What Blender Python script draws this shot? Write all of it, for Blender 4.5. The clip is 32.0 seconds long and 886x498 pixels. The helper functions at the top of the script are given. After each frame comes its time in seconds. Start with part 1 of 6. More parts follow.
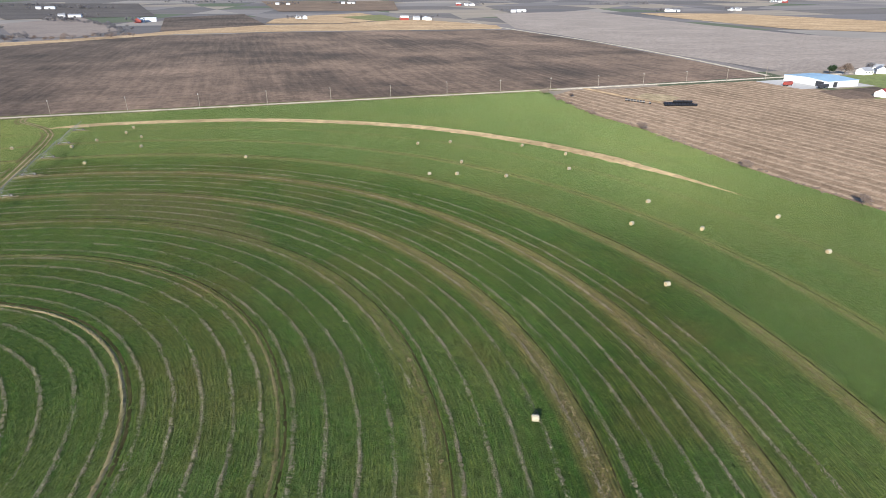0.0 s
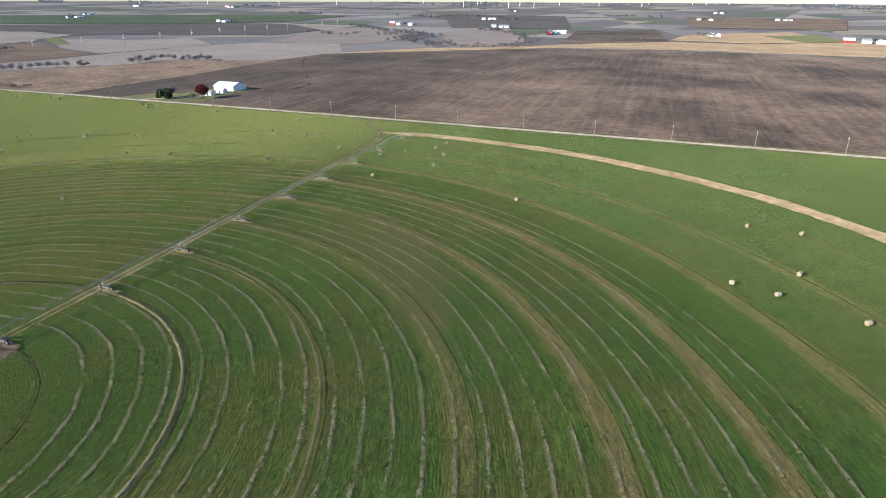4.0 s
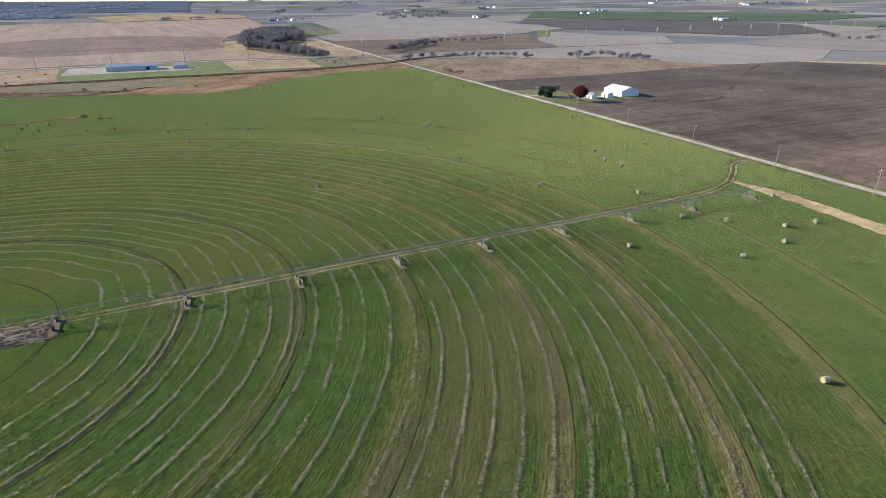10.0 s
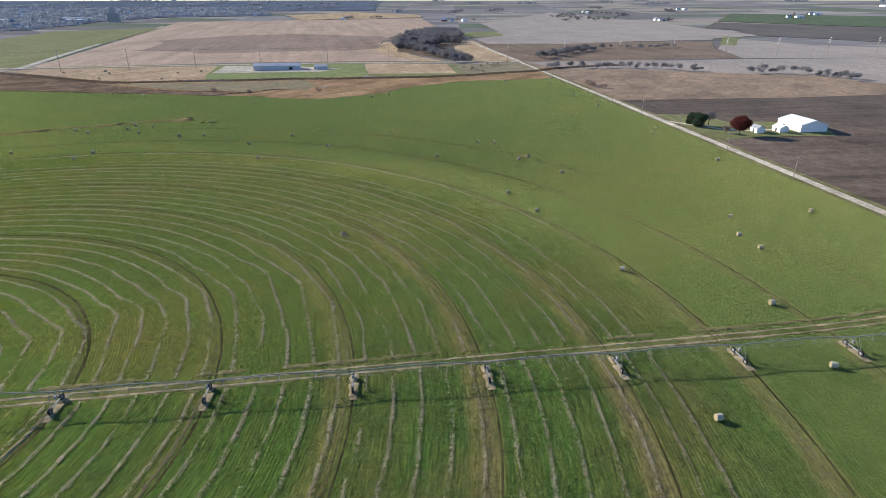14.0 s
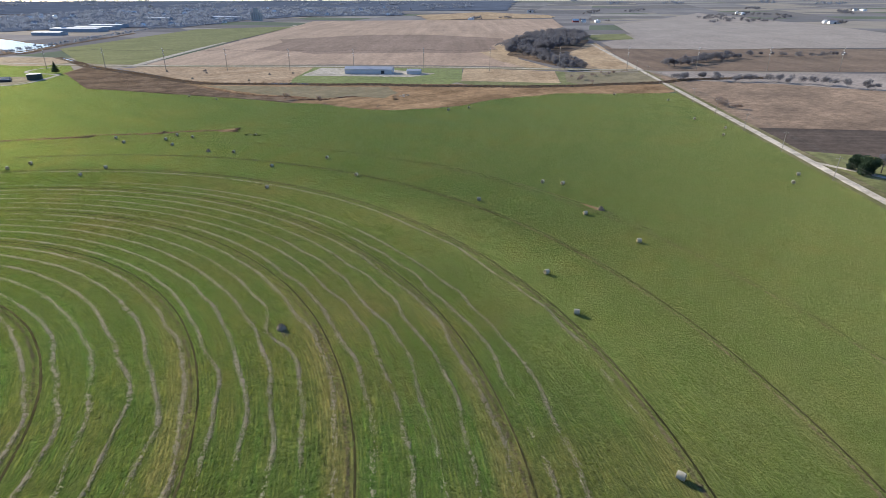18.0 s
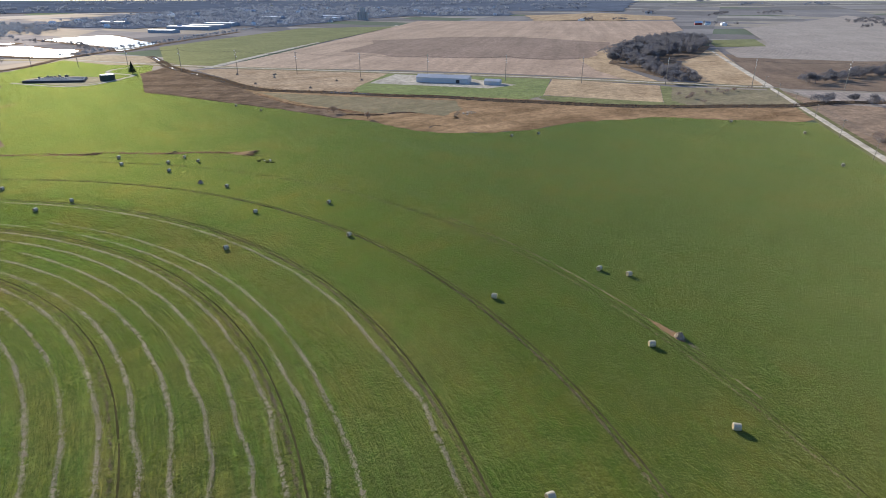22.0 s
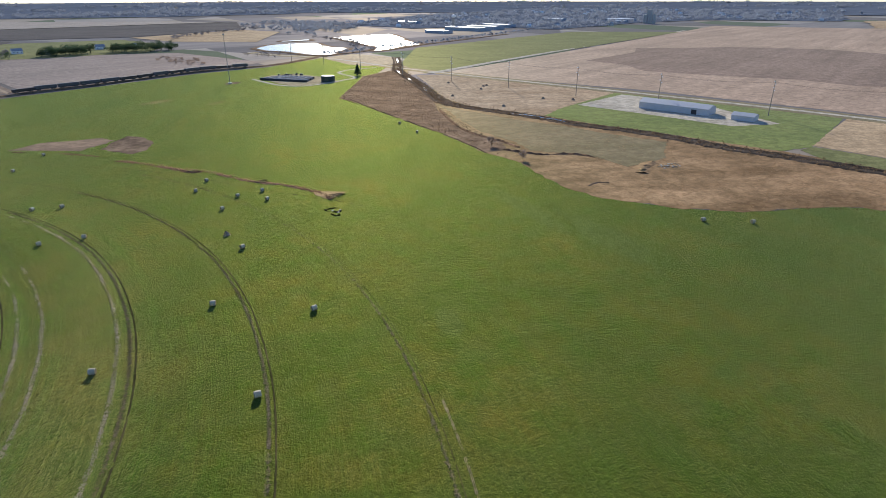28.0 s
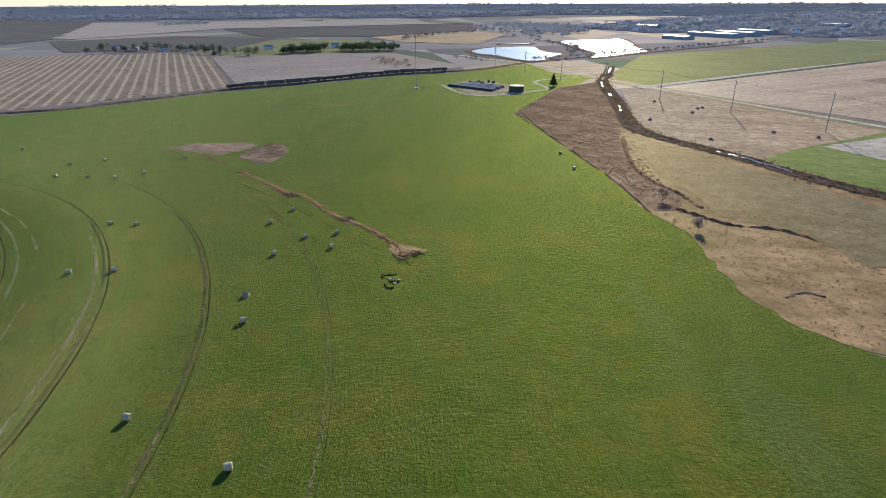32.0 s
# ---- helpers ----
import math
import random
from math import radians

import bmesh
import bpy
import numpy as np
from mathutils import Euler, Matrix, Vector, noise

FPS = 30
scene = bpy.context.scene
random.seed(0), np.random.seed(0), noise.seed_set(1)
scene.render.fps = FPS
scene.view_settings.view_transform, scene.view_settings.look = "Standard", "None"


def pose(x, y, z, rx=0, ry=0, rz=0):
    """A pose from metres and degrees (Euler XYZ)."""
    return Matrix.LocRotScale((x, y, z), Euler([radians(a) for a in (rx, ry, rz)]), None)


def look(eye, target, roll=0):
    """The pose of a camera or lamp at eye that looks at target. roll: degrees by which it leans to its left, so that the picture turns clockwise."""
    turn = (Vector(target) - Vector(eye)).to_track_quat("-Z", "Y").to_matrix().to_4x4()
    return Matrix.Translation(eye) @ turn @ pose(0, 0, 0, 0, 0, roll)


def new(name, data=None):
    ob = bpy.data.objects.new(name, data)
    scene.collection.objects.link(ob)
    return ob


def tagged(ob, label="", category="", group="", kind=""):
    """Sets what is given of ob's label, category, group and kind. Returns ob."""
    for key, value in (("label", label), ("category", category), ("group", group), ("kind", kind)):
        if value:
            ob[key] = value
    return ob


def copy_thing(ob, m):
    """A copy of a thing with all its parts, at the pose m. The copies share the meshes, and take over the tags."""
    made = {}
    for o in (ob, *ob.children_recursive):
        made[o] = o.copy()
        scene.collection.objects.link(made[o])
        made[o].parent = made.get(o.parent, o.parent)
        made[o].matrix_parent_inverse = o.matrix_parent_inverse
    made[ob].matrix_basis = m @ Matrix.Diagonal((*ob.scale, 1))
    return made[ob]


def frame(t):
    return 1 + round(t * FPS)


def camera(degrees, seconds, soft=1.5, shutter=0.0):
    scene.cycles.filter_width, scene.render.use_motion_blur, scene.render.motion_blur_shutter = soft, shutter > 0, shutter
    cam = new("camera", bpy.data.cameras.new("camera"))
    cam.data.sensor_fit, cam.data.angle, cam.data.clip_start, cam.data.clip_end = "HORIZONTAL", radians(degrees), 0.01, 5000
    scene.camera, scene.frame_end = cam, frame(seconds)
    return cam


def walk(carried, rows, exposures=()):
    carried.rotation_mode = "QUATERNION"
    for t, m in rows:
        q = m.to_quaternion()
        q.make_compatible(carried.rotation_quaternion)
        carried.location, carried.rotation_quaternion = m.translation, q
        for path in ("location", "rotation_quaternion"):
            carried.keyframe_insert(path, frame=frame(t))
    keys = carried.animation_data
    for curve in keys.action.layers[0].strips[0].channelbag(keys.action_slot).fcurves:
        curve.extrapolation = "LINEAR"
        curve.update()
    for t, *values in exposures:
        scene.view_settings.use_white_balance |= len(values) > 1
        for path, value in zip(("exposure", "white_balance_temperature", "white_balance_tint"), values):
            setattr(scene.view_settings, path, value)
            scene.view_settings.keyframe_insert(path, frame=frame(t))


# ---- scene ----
cam = camera(75.1, 32.0, 0.8)
PATH = [
    (0, (2.559, 0.442, 70.477), (2.567, 2.261, 69.646), 0.1),
    (0.5, (6.031, 9.111, 70.334), (5.933, 10.93, 69.508), 0.1),
    (1, (9.154, 17.898, 70.251), (8.912, 19.705, 69.429), 0.1),
    (1.5, (11.807, 26.927, 70.562), (11.403, 28.707, 69.746), 0.1),
    (2, (14.216, 35.63, 70.773), (13.662, 37.372, 69.961), 0.1),
    (2.5, (16.67, 43.529, 70.972), (15.966, 45.218, 70.165), 0.0),
    (3, (18.637, 51.7, 71.077), (17.778, 53.318, 70.274), 0.0),
    (3.5, (20.47, 60.202, 71.103), (19.473, 61.741, 70.304), 0.1),
    (4, (21.963, 68.385, 71.003), (20.836, 69.833, 70.207), 0.2),
    (4.5, (23.415, 76.554, 70.937), (22.164, 77.896, 70.14), 0.2),
    (6.5, (21.195, 111.739, 68.767), (19.597, 112.637, 67.968), -0.1),
    (7, (19.462, 120.086, 68.649), (17.802, 120.863, 67.849), -0.1),
    (7.5, (17.151, 128.725, 68.551), (15.438, 129.375, 67.75), -0.1),
    (8, (13.92, 137.199, 68.499), (12.172, 137.748, 67.698), -0.2),
    (8.5, (10.329, 145.431, 68.369), (8.552, 145.877, 67.567), -0.2),
    (9, (6.292, 153.599, 68.277), (4.496, 153.963, 67.475), -0.2),
    (9.5, (2.0, 161.348, 67.964), (0.192, 161.649, 67.163), -0.2),
    (10, (-2.817, 168.809, 67.56), (-4.639, 169.004, 66.758), -0.2),
    (10.5, (-8.173, 175.652, 67.356), (-10.003, 175.747, 66.553), -0.2),
    (11, (-14.28, 181.91, 67.332), (-16.112, 181.919, 66.529), -0.2),
    (11.5, (-20.705, 187.35, 67.344), (-22.534, 187.265, 66.541), -0.2),
    (12, (-27.697, 191.919, 67.388), (-29.52, 191.747, 66.584), -0.2),
    (12.5, (-35.33, 195.821, 67.726), (-37.146, 195.579, 66.922), -0.1),
    (13, (-43.309, 199.339, 68.298), (-45.117, 199.048, 67.495), -0.1),
    (13.5, (-51.621, 202.672, 68.872), (-53.425, 202.351, 68.069), -0.0),
    (14, (-60.071, 205.973, 69.512), (-61.871, 205.632, 68.711), 0.0),
    (14.5, (-68.611, 209.25, 69.933), (-70.406, 208.881, 69.133), -0.0),
    (16.5, (-105.077, 219.384, 68.591), (-106.831, 218.853, 67.789), -0.1),
    (17, (-114.169, 220.47, 68.568), (-115.898, 219.864, 67.766), -0.1),
    (17.5, (-123.239, 220.992, 68.549), (-124.938, 220.306, 67.748), -0.1),
    (18, (-132.462, 221.055, 68.471), (-134.141, 220.32, 67.67), -0.1),
    (18.5, (-142.013, 220.769, 68.43), (-143.673, 219.994, 67.628), -0.1),
    (19, (-151.598, 220.372, 68.486), (-153.218, 219.515, 67.685), -0.1),
    (19.5, (-161.132, 219.612, 68.506), (-162.726, 218.708, 67.705), -0.1),
    (20, (-170.513, 218.582, 68.522), (-172.085, 217.639, 67.72), -0.0),
    (20.5, (-179.698, 217.519, 68.82), (-181.25, 216.543, 68.019), -0.0),
    (21, (-188.875, 216.374, 68.991), (-190.411, 215.374, 68.19), -0.0),
    (21.5, (-198.382, 214.833, 69.013), (-199.904, 213.814, 68.212), -0.0),
    (22, (-207.819, 213.519, 69.081), (-209.334, 212.489, 68.279), 0.0),
    (22.5, (-217.328, 212.393, 69.253), (-218.842, 211.361, 68.452), 0.0),
    (23, (-226.771, 211.829, 69.448), (-228.284, 210.794, 68.647), -0.0),
    (23.5, (-235.963, 211.729, 69.608), (-237.473, 210.691, 68.807), 0.0),
    (24, (-245.483, 211.863, 69.726), (-246.991, 210.823, 68.925), 0.0),
    (24.5, (-255.066, 211.596, 69.668), (-256.572, 210.553, 68.867), -0.0),
    (26.5, (-291.441, 203.023, 69.303), (-292.665, 201.658, 68.503), -0.1),
    (27, (-300.076, 199.173, 69.409), (-301.196, 197.721, 68.609), -0.1),
    (27.5, (-308.391, 194.967, 69.559), (-309.399, 193.436, 68.76), -0.1),
    (28, (-316.647, 190.694, 69.682), (-317.515, 189.079, 68.884), -0.1),
    (28.5, (-324.745, 186.071, 69.695), (-325.474, 184.388, 68.897), -0.1),
    (29, (-332.64, 180.949, 69.545), (-333.221, 179.209, 68.748), -0.1),
    (29.5, (-340.073, 175.177, 69.29), (-340.486, 173.389, 68.494), -0.1),
    (30, (-347.206, 168.896, 69.156), (-347.476, 167.081, 68.36), -0.1),
    (30.5, (-353.957, 162.366, 69.136), (-354.163, 160.542, 68.341), -0.1),
    (31, (-360.656, 155.928, 69.177), (-360.84, 154.102, 68.383), -0.2),
    (31.5, (-367.312, 149.483, 69.448), (-367.493, 147.656, 68.655), -0.2),
    (32, (-373.843, 143.167, 69.7), (-374.021, 141.339, 68.908), -0.2),
]
walk(cam, [(t, look(eye, target, roll)) for t, eye, target, roll in PATH],
     [(0.0, 0.79), (4.0, 0.80), (9.0, 0.83), (14.0, 0.84), (20.0, 0.80), (26.0, 0.72), (32.0, 0.68)])

# ---- world, sun ----
SUN_AZ, SUN_EL = radians(202.0), radians(20.5)
world = bpy.data.worlds.new("sky")
scene.world = world
world.use_nodes = True
wn = world.node_tree
sky = wn.nodes.new("ShaderNodeTexSky")
sky.sky_type, sky.sun_disc = "NISHITA", False
sky.sun_elevation, sky.sun_rotation = SUN_EL, SUN_AZ
sky.air_density, sky.dust_density, sky.ozone_density = 1.0, 0.1, 3.0
tint = wn.nodes.new("ShaderNodeMixRGB")
tint.blend_type = "MULTIPLY"
tint.inputs[0].default_value = 1.0
tint.inputs[2].default_value = (0.86, 0.965, 1.22, 1)
wn.links.new(sky.outputs[0], tint.inputs[1])
wn.links.new(tint.outputs[0], wn.nodes["Background"].inputs[0])
wn.nodes["Background"].inputs[1].default_value = 0.09
sun_data = bpy.data.lights.new("sun", "SUN")
sun_data.energy, sun_data.angle, sun_data.color = 5.0, radians(0.6), (1.0, 0.94, 0.84)
sun = new("sun", sun_data)
sun.matrix_world = look((0, 0, 300), (300 * -math.sin(SUN_AZ), 300 * -math.cos(SUN_AZ), 300 - 300 * math.tan(SUN_EL)))

# ---- plan ----
MID = (-150.0, 130.0)                 # middle of the land
PIVOT = (-112.6, 60.0)                # the pivot point of the irrigated circle
TRACKS = [35.8, 63.0, 89.8, 117.0, 143.2, 169.7, 195.6, 220.8, 248.8]   # radii of the tower wheels
ARM = radians(106.85)                 # where the irrigator stands
LANE = radians(109.2)                 # the farm lane beside it
ROAD_DIR = math.atan(0.327)           # bearing of the gravel road


def road_y(x):
    return 407.0 + 0.327 * x


def terrain(x, y):
    x, y = np.asarray(x, float), np.asarray(y, float)
    z = 0.64 - 2.0 * np.tanh((x + 150) / 380) + 2.2 * np.tanh((y - 130) / 360)
    s = np.clip((np.hypot(x - MID[0], y - MID[1]) - 1500) / 3200, 0, 1)
    return z + 44 * s * s * (3 - 2 * s)


def gz(x, y):
    return float(terrain(x, y))


# ---- materials ----
def shader(name, rough=0.9, gloss=0.3, metal=0.0):
    m = bpy.data.materials.new(name)
    m.use_nodes = True
    b = m.node_tree.nodes["Principled BSDF"]
    b.inputs["Roughness"].default_value = rough
    b.inputs["Specular IOR Level"].default_value = gloss
    b.inputs["Metallic"].default_value = metal
    b.inputs["Diffuse Roughness"].default_value = 0.2 if rough > 0.6 else 0.0
    return m, m.node_tree, b


def node(nt, kind, *ins, **props):
    n = nt.nodes.new("ShaderNode" + kind)
    for k, v in props.items():
        setattr(n, k, v)
    for i, v in enumerate(ins):
        if v is None:
            continue
        if isinstance(v, bpy.types.NodeSocket):
            nt.links.new(v, n.inputs[i])
        else:
            n.inputs[i].default_value = v
    return n


def velvet(b, weight, tint, rough=0.5):
    """Pale low-angle sheen: of blades on grass, a stand-in for haze on soil."""
    b.inputs["Sheen Weight"].default_value = weight
    b.inputs["Sheen Roughness"].default_value = rough
    b.inputs["Sheen Tint"].default_value = (*tint, 1)


def waxy(m, colour, share, rough=0.62):
    """The shine of many blades and straws that throw low sun forward."""
    nt = m.node_tree
    if isinstance(colour, tuple):
        g = node(nt, "BsdfGlossy", (*colour, 1), rough)
    else:
        g = node(nt, "BsdfGlossy", colour, rough)
    bump = [n for n in nt.nodes if n.bl_idname == "ShaderNodeBump"]
    if bump:
        nt.links.new(bump[0].outputs[0], g.inputs["Normal"])
    mix = node(nt, "MixShader", share, nt.nodes["Principled BSDF"].outputs[0], g.outputs[0])
    nt.links.new(mix.outputs[0], nt.nodes["Material Output"].inputs[0])
    return m


def place(nt):
    return node(nt, "NewGeometry").outputs["Position"]


def grain(nt, at, scale, detail=3.0, rough=0.6, stretch=None, turn=0.0):
    if stretch:
        at = node(nt, "Mapping", at, None, (0, 0, turn)).outputs[0]
        at = node(nt, "VectorMath", at, stretch, operation="MULTIPLY").outputs[0]
    return node(nt, "TexNoise", at, None, scale, detail, rough).outputs["Fac"]


def ramp(nt, fac, *stops):
    r = node(nt, "ValToRGB", fac)
    e = r.color_ramp.elements
    while len(e) < len(stops):
        e.new(0.5)
    for el, (p, c) in zip(e, stops):
        el.position, el.color = p, (c, c, c, 1) if isinstance(c, float) else (*c, 1)
    return r.outputs[0]


def blend(nt, fac, a, b, how="MIX"):
    n = node(nt, "MixRGB", fac, None, None, blend_type=how)
    for i, v in ((1, a), (2, b)):
        if isinstance(v, tuple):
            n.inputs[i].default_value = (*v, 1)
        else:
            nt.links.new(v, n.inputs[i])
    return n.outputs[0]


def calc(nt, how, a, b=None, c=None):
    return node(nt, "Math", a, b, c, operation=how).outputs[0]


def relief(nt, b, height, strength, distance):
    n = node(nt, "Bump", strength, distance)
    nt.links.new(height, n.inputs["Height"])
    nt.links.new(n.outputs[0], b.inputs["Normal"])


def paint(nt, b, colour):
    nt.links.new(colour, b.inputs["Base Color"])


def plain(name, colour, rough=0.7, metal=0.0, vary=0.25, scale=3.0, gloss=0.3):
    """A simple surface with stains at two scales."""
    m, nt, b = shader(name, rough, gloss, metal)
    at = place(nt)
    f = calc(nt, "ADD", calc(nt, "MULTIPLY", grain(nt, at, scale), 0.6), calc(nt, "MULTIPLY", grain(nt, at, scale * 9), 0.4))
    lo = tuple(v * (1 - vary) for v in colour)
    hi = tuple(min(1, v * (1 + vary)) for v in colour)
    paint(nt, b, ramp(nt, f, (0.3, lo), (0.7, hi)))
    relief(nt, b, f, 0.2, 0.02)
    return m


def hay_field_material():
    m, nt, b = shader("hay_field", 0.9, 0.0)
    velvet(b, 0.68, (0.46, 0.55, 0.24), 0.17)
    at = place(nt)
    flat = node(nt, "VectorMath", at, (1, 1, 0), operation="MULTIPLY").outputs[0]
    rel = node(nt, "VectorMath", flat, (-PIVOT[0], -PIVOT[1], 0), operation="ADD").outputs[0]
    xyz = node(nt, "SeparateXYZ", rel)
    r = node(nt, "VectorMath", rel, operation="LENGTH").outputs["Value"]
    turn = calc(nt, "ARCTAN2", xyz.outputs[1], xyz.outputs[0])
    polar = node(nt, "CombineXYZ", r, calc(nt, "MULTIPLY", turn, 11.0), 0.0).outputs[0]
    big = grain(nt, at, 0.012, 3, 0.55)
    mid = grain(nt, at, 0.11, 4, 0.65)
    fine = grain(nt, at, 1.1, 5, 0.78)
    inside = ramp(nt, calc(nt, "DIVIDE", r, 400.0), (0.44, 1.0), (0.54, 0.28))
    west = ramp(nt, calc(nt, "DIVIDE", calc(nt, "ADD", xyz.outputs[0], calc(nt, "MULTIPLY", big, 80.0)), -300.0), (0.0, 0.0), (0.5, 0.75))
    # darker green streaks along the mower's way outside the circle
    q = node(nt, "Mapping", flat, None, (0, 0, -1.32)).outputs[0]
    q = node(nt, "VectorMath", q, (0.010, 0.060, 0), operation="MULTIPLY").outputs[0]
    deep_green = calc(nt, "MULTIPLY", ramp(nt, grain(nt, q, 1.0, 6, 0.68), (0.47, 0.0), (0.63, 0.65)), calc(nt, "MULTIPLY", ramp(nt, calc(nt, "DIVIDE", r, 400.0), (0.62, 0.0), (0.82, 1.0)), west))
    # darker green in the north-western corner
    q = node(nt, "VectorMath", flat, (372, -215, 0), operation="ADD").outputs[0]
    q = node(nt, "Mapping", q, None, (0, 0, 0.5)).outputs[0]
    q = node(nt, "VectorMath", q, (1 / 135, 1 / 90, 0), operation="MULTIPLY").outputs[0]
    q = calc(nt, "ADD", node(nt, "VectorMath", q, operation="LENGTH").outputs["Value"], calc(nt, "MULTIPLY", calc(nt, "SUBTRACT", grain(nt, at, 0.02, 5, 0.65), 0.5), 1.3))
    deep_green = calc(nt, "MAXIMUM", deep_green, ramp(nt, q, (0.45, 0.28), (1.0, 0.0)))
    # stronger, yellower sheen tint in the west imitates grass seen against the sun
    bloom = blend(nt, west, (0.46, 0.56, 0.25), (1.0, 0.97, 0.36))
    nt.links.new(blend(nt, calc(nt, "MULTIPLY", deep_green, 0.75), bloom, (0.36, 0.52, 0.22)), b.inputs["Sheen Tint"])
    green = ramp(nt, big, (0.40, (0.024, 0.072, 0.015)), (0.49, (0.038, 0.088, 0.018)), (0.60, (0.062, 0.096, 0.022)))
    # west also mixes the yellow of backlit grass into the base colour
    green = blend(nt, west, green, ramp(nt, grain(nt, at, 0.03, 4, 0.62), (0.34, (0.022, 0.050, 0.008)), (0.50, (0.048, 0.062, 0.010)), (0.66, (0.080, 0.074, 0.015))))
    green = blend(nt, ramp(nt, mid, (0.44, 0.0), (0.62, 0.85)), green, (0.025, 0.066, 0.009))
    green = blend(nt, ramp(nt, grain(nt, at, 0.05, 3, 0.55, (0.45, 1.0, 1.0), 0.5), (0.52, 0.0), (0.66, 0.65)), green, (0.024, 0.058, 0.008))
    # lusher and thinner strips, as the mower left them
    lush = grain(nt, node(nt, "CombineXYZ", r, calc(nt, "MULTIPLY", turn, 2.0), 0.0).outputs[0], 0.42, 3, 0.6)
    green = blend(nt, calc(nt, "MULTIPLY", ramp(nt, lush, (0.50, 0.0), (0.62, 0.7)), inside), green, (0.028, 0.096, 0.012))
    # bleached regrowth between the windrows, mown in rings
    streak = grain(nt, polar, 2.2, 5, 0.75)
    dry = calc(nt, "MULTIPLY", ramp(nt, grain(nt, at, 0.028, 4, 0.6), (0.48, 0.0), (0.66, 0.55)), inside)
    colour = blend(nt, dry, green, (0.110, 0.084, 0.036))
    colour = blend(nt, calc(nt, "MULTIPLY", ramp(nt, streak, (0.5, 0.0), (0.72, 0.45)), inside), colour, (0.150, 0.140, 0.060))
    # worn, paler grass beside the wheel tracks
    lap = calc(nt, "FRACT", calc(nt, "ADD", calc(nt, "DIVIDE", calc(nt, "ADD", r, 2.0 - 36.4), 26.6), 0.5))
    gap = calc(nt, "MULTIPLY", calc(nt, "ABSOLUTE", calc(nt, "SUBTRACT", lap, 0.5)), 26.6)
    gap = calc(nt, "ADD", gap, calc(nt, "MULTIPLY", calc(nt, "SUBTRACT", mid, 0.5), 2.5))
    worn = ramp(nt, calc(nt, "DIVIDE", gap, 8.0), (0.20, 0.9), (0.42, 0.0))
    which = ramp(nt, calc(nt, "DIVIDE", r, 300.0), (0.18, 0.0), (0.32, 0.20), (0.39, 0.45), (0.47, 0.80), (0.57, 0.90), (0.64, 0.62), (0.78, 0.30), (0.88, 0.0))
    which = calc(nt, "MULTIPLY", which, calc(nt, "SUBTRACT", 1.0, calc(nt, "MINIMUM", calc(nt, "MULTIPLY", west, 1.9), 0.9)))
    colour = blend(nt, calc(nt, "MULTIPLY", worn, which), colour, ramp(nt, streak, (0.35, (0.125, 0.108, 0.042)), (0.65, (0.235, 0.195, 0.090))))
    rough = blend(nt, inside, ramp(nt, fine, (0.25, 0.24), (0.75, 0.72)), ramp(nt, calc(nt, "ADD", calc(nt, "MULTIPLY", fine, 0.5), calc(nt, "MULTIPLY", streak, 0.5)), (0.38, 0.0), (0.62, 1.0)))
    # paints shade between the clumps and bright tips into the grass colour
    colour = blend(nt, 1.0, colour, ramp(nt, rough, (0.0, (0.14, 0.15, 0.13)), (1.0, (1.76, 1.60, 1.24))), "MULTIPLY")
    drill = calc(nt, "SINE", calc(nt, "MULTIPLY", calc(nt, "ADD", r, calc(nt, "MULTIPLY", mid, 0.6)), 6.283 / 0.62))
    drill = calc(nt, "MULTIPLY", calc(nt, "MULTIPLY", drill, ramp(nt, grain(nt, at, 0.04, 2), (0.42, 0.06), (0.58, 0.30))), inside)
    colour = node(nt, "VectorMath", colour, calc(nt, "ADD", drill, 1.0), operation="MULTIPLY").outputs[0]
    mottle = calc(nt, "MULTIPLY", ramp(nt, grain(nt, at, 0.16, 5, 0.68), (0.45, 0.0), (0.60, 0.50)), calc(nt, "SUBTRACT", 1.0, inside))
    colour = blend(nt, mottle, colour, ramp(nt, fine, (0.40, (0.026, 0.044, 0.012)), (0.60, (0.072, 0.086, 0.026))))
    colour = blend(nt, deep_green, colour, ramp(nt, fine, (0.35, (0.016, 0.037, 0.008)), (0.65, (0.046, 0.072, 0.017))))
    # bare, weedy ground where the swale begins
    brown = ramp(nt, mid, (0.35, (0.078, 0.052, 0.026)), (0.65, (0.150, 0.096, 0.052)))
    dull = ramp(nt, streak, (0.35, (0.062, 0.058, 0.022)), (0.65, (0.120, 0.100, 0.042)))
    dark = ramp(nt, fine, (0.40, (0.022, 0.046, 0.010)), (0.60, (0.060, 0.084, 0.026)))
    for cx, cy, rx, ry, a, stain, edge in ((-96, 190, 34, 15, -0.2, dull, 1.4), (-70, 172, 26, 10, -0.6, dull, 1.6), (-336, -290, 15, 7, 0.6, brown, 1.5), (-373, -263, 10, 4, 0.6, brown, 1.5),
                                           (-434, 36, 28, 4.5, 1.475, dark, 1.0), (-440, 70, 26, 7, 1.4, dark, 1.6), (-372, 91, 8, 3.5, 1.3, dark, 1.5)):
        q = node(nt, "VectorMath", flat, (-cx, -cy, 0), operation="ADD").outputs[0]
        q = node(nt, "Mapping", q, None, (0, 0, -a)).outputs[0]
        q = node(nt, "VectorMath", q, (1 / rx, 1 / ry, 0), operation="MULTIPLY").outputs[0]
        q = calc(nt, "ADD", node(nt, "VectorMath", q, operation="LENGTH").outputs["Value"], calc(nt, "MULTIPLY", calc(nt, "SUBTRACT", grain(nt, at, 0.09, 4, 0.7), 0.5), edge))
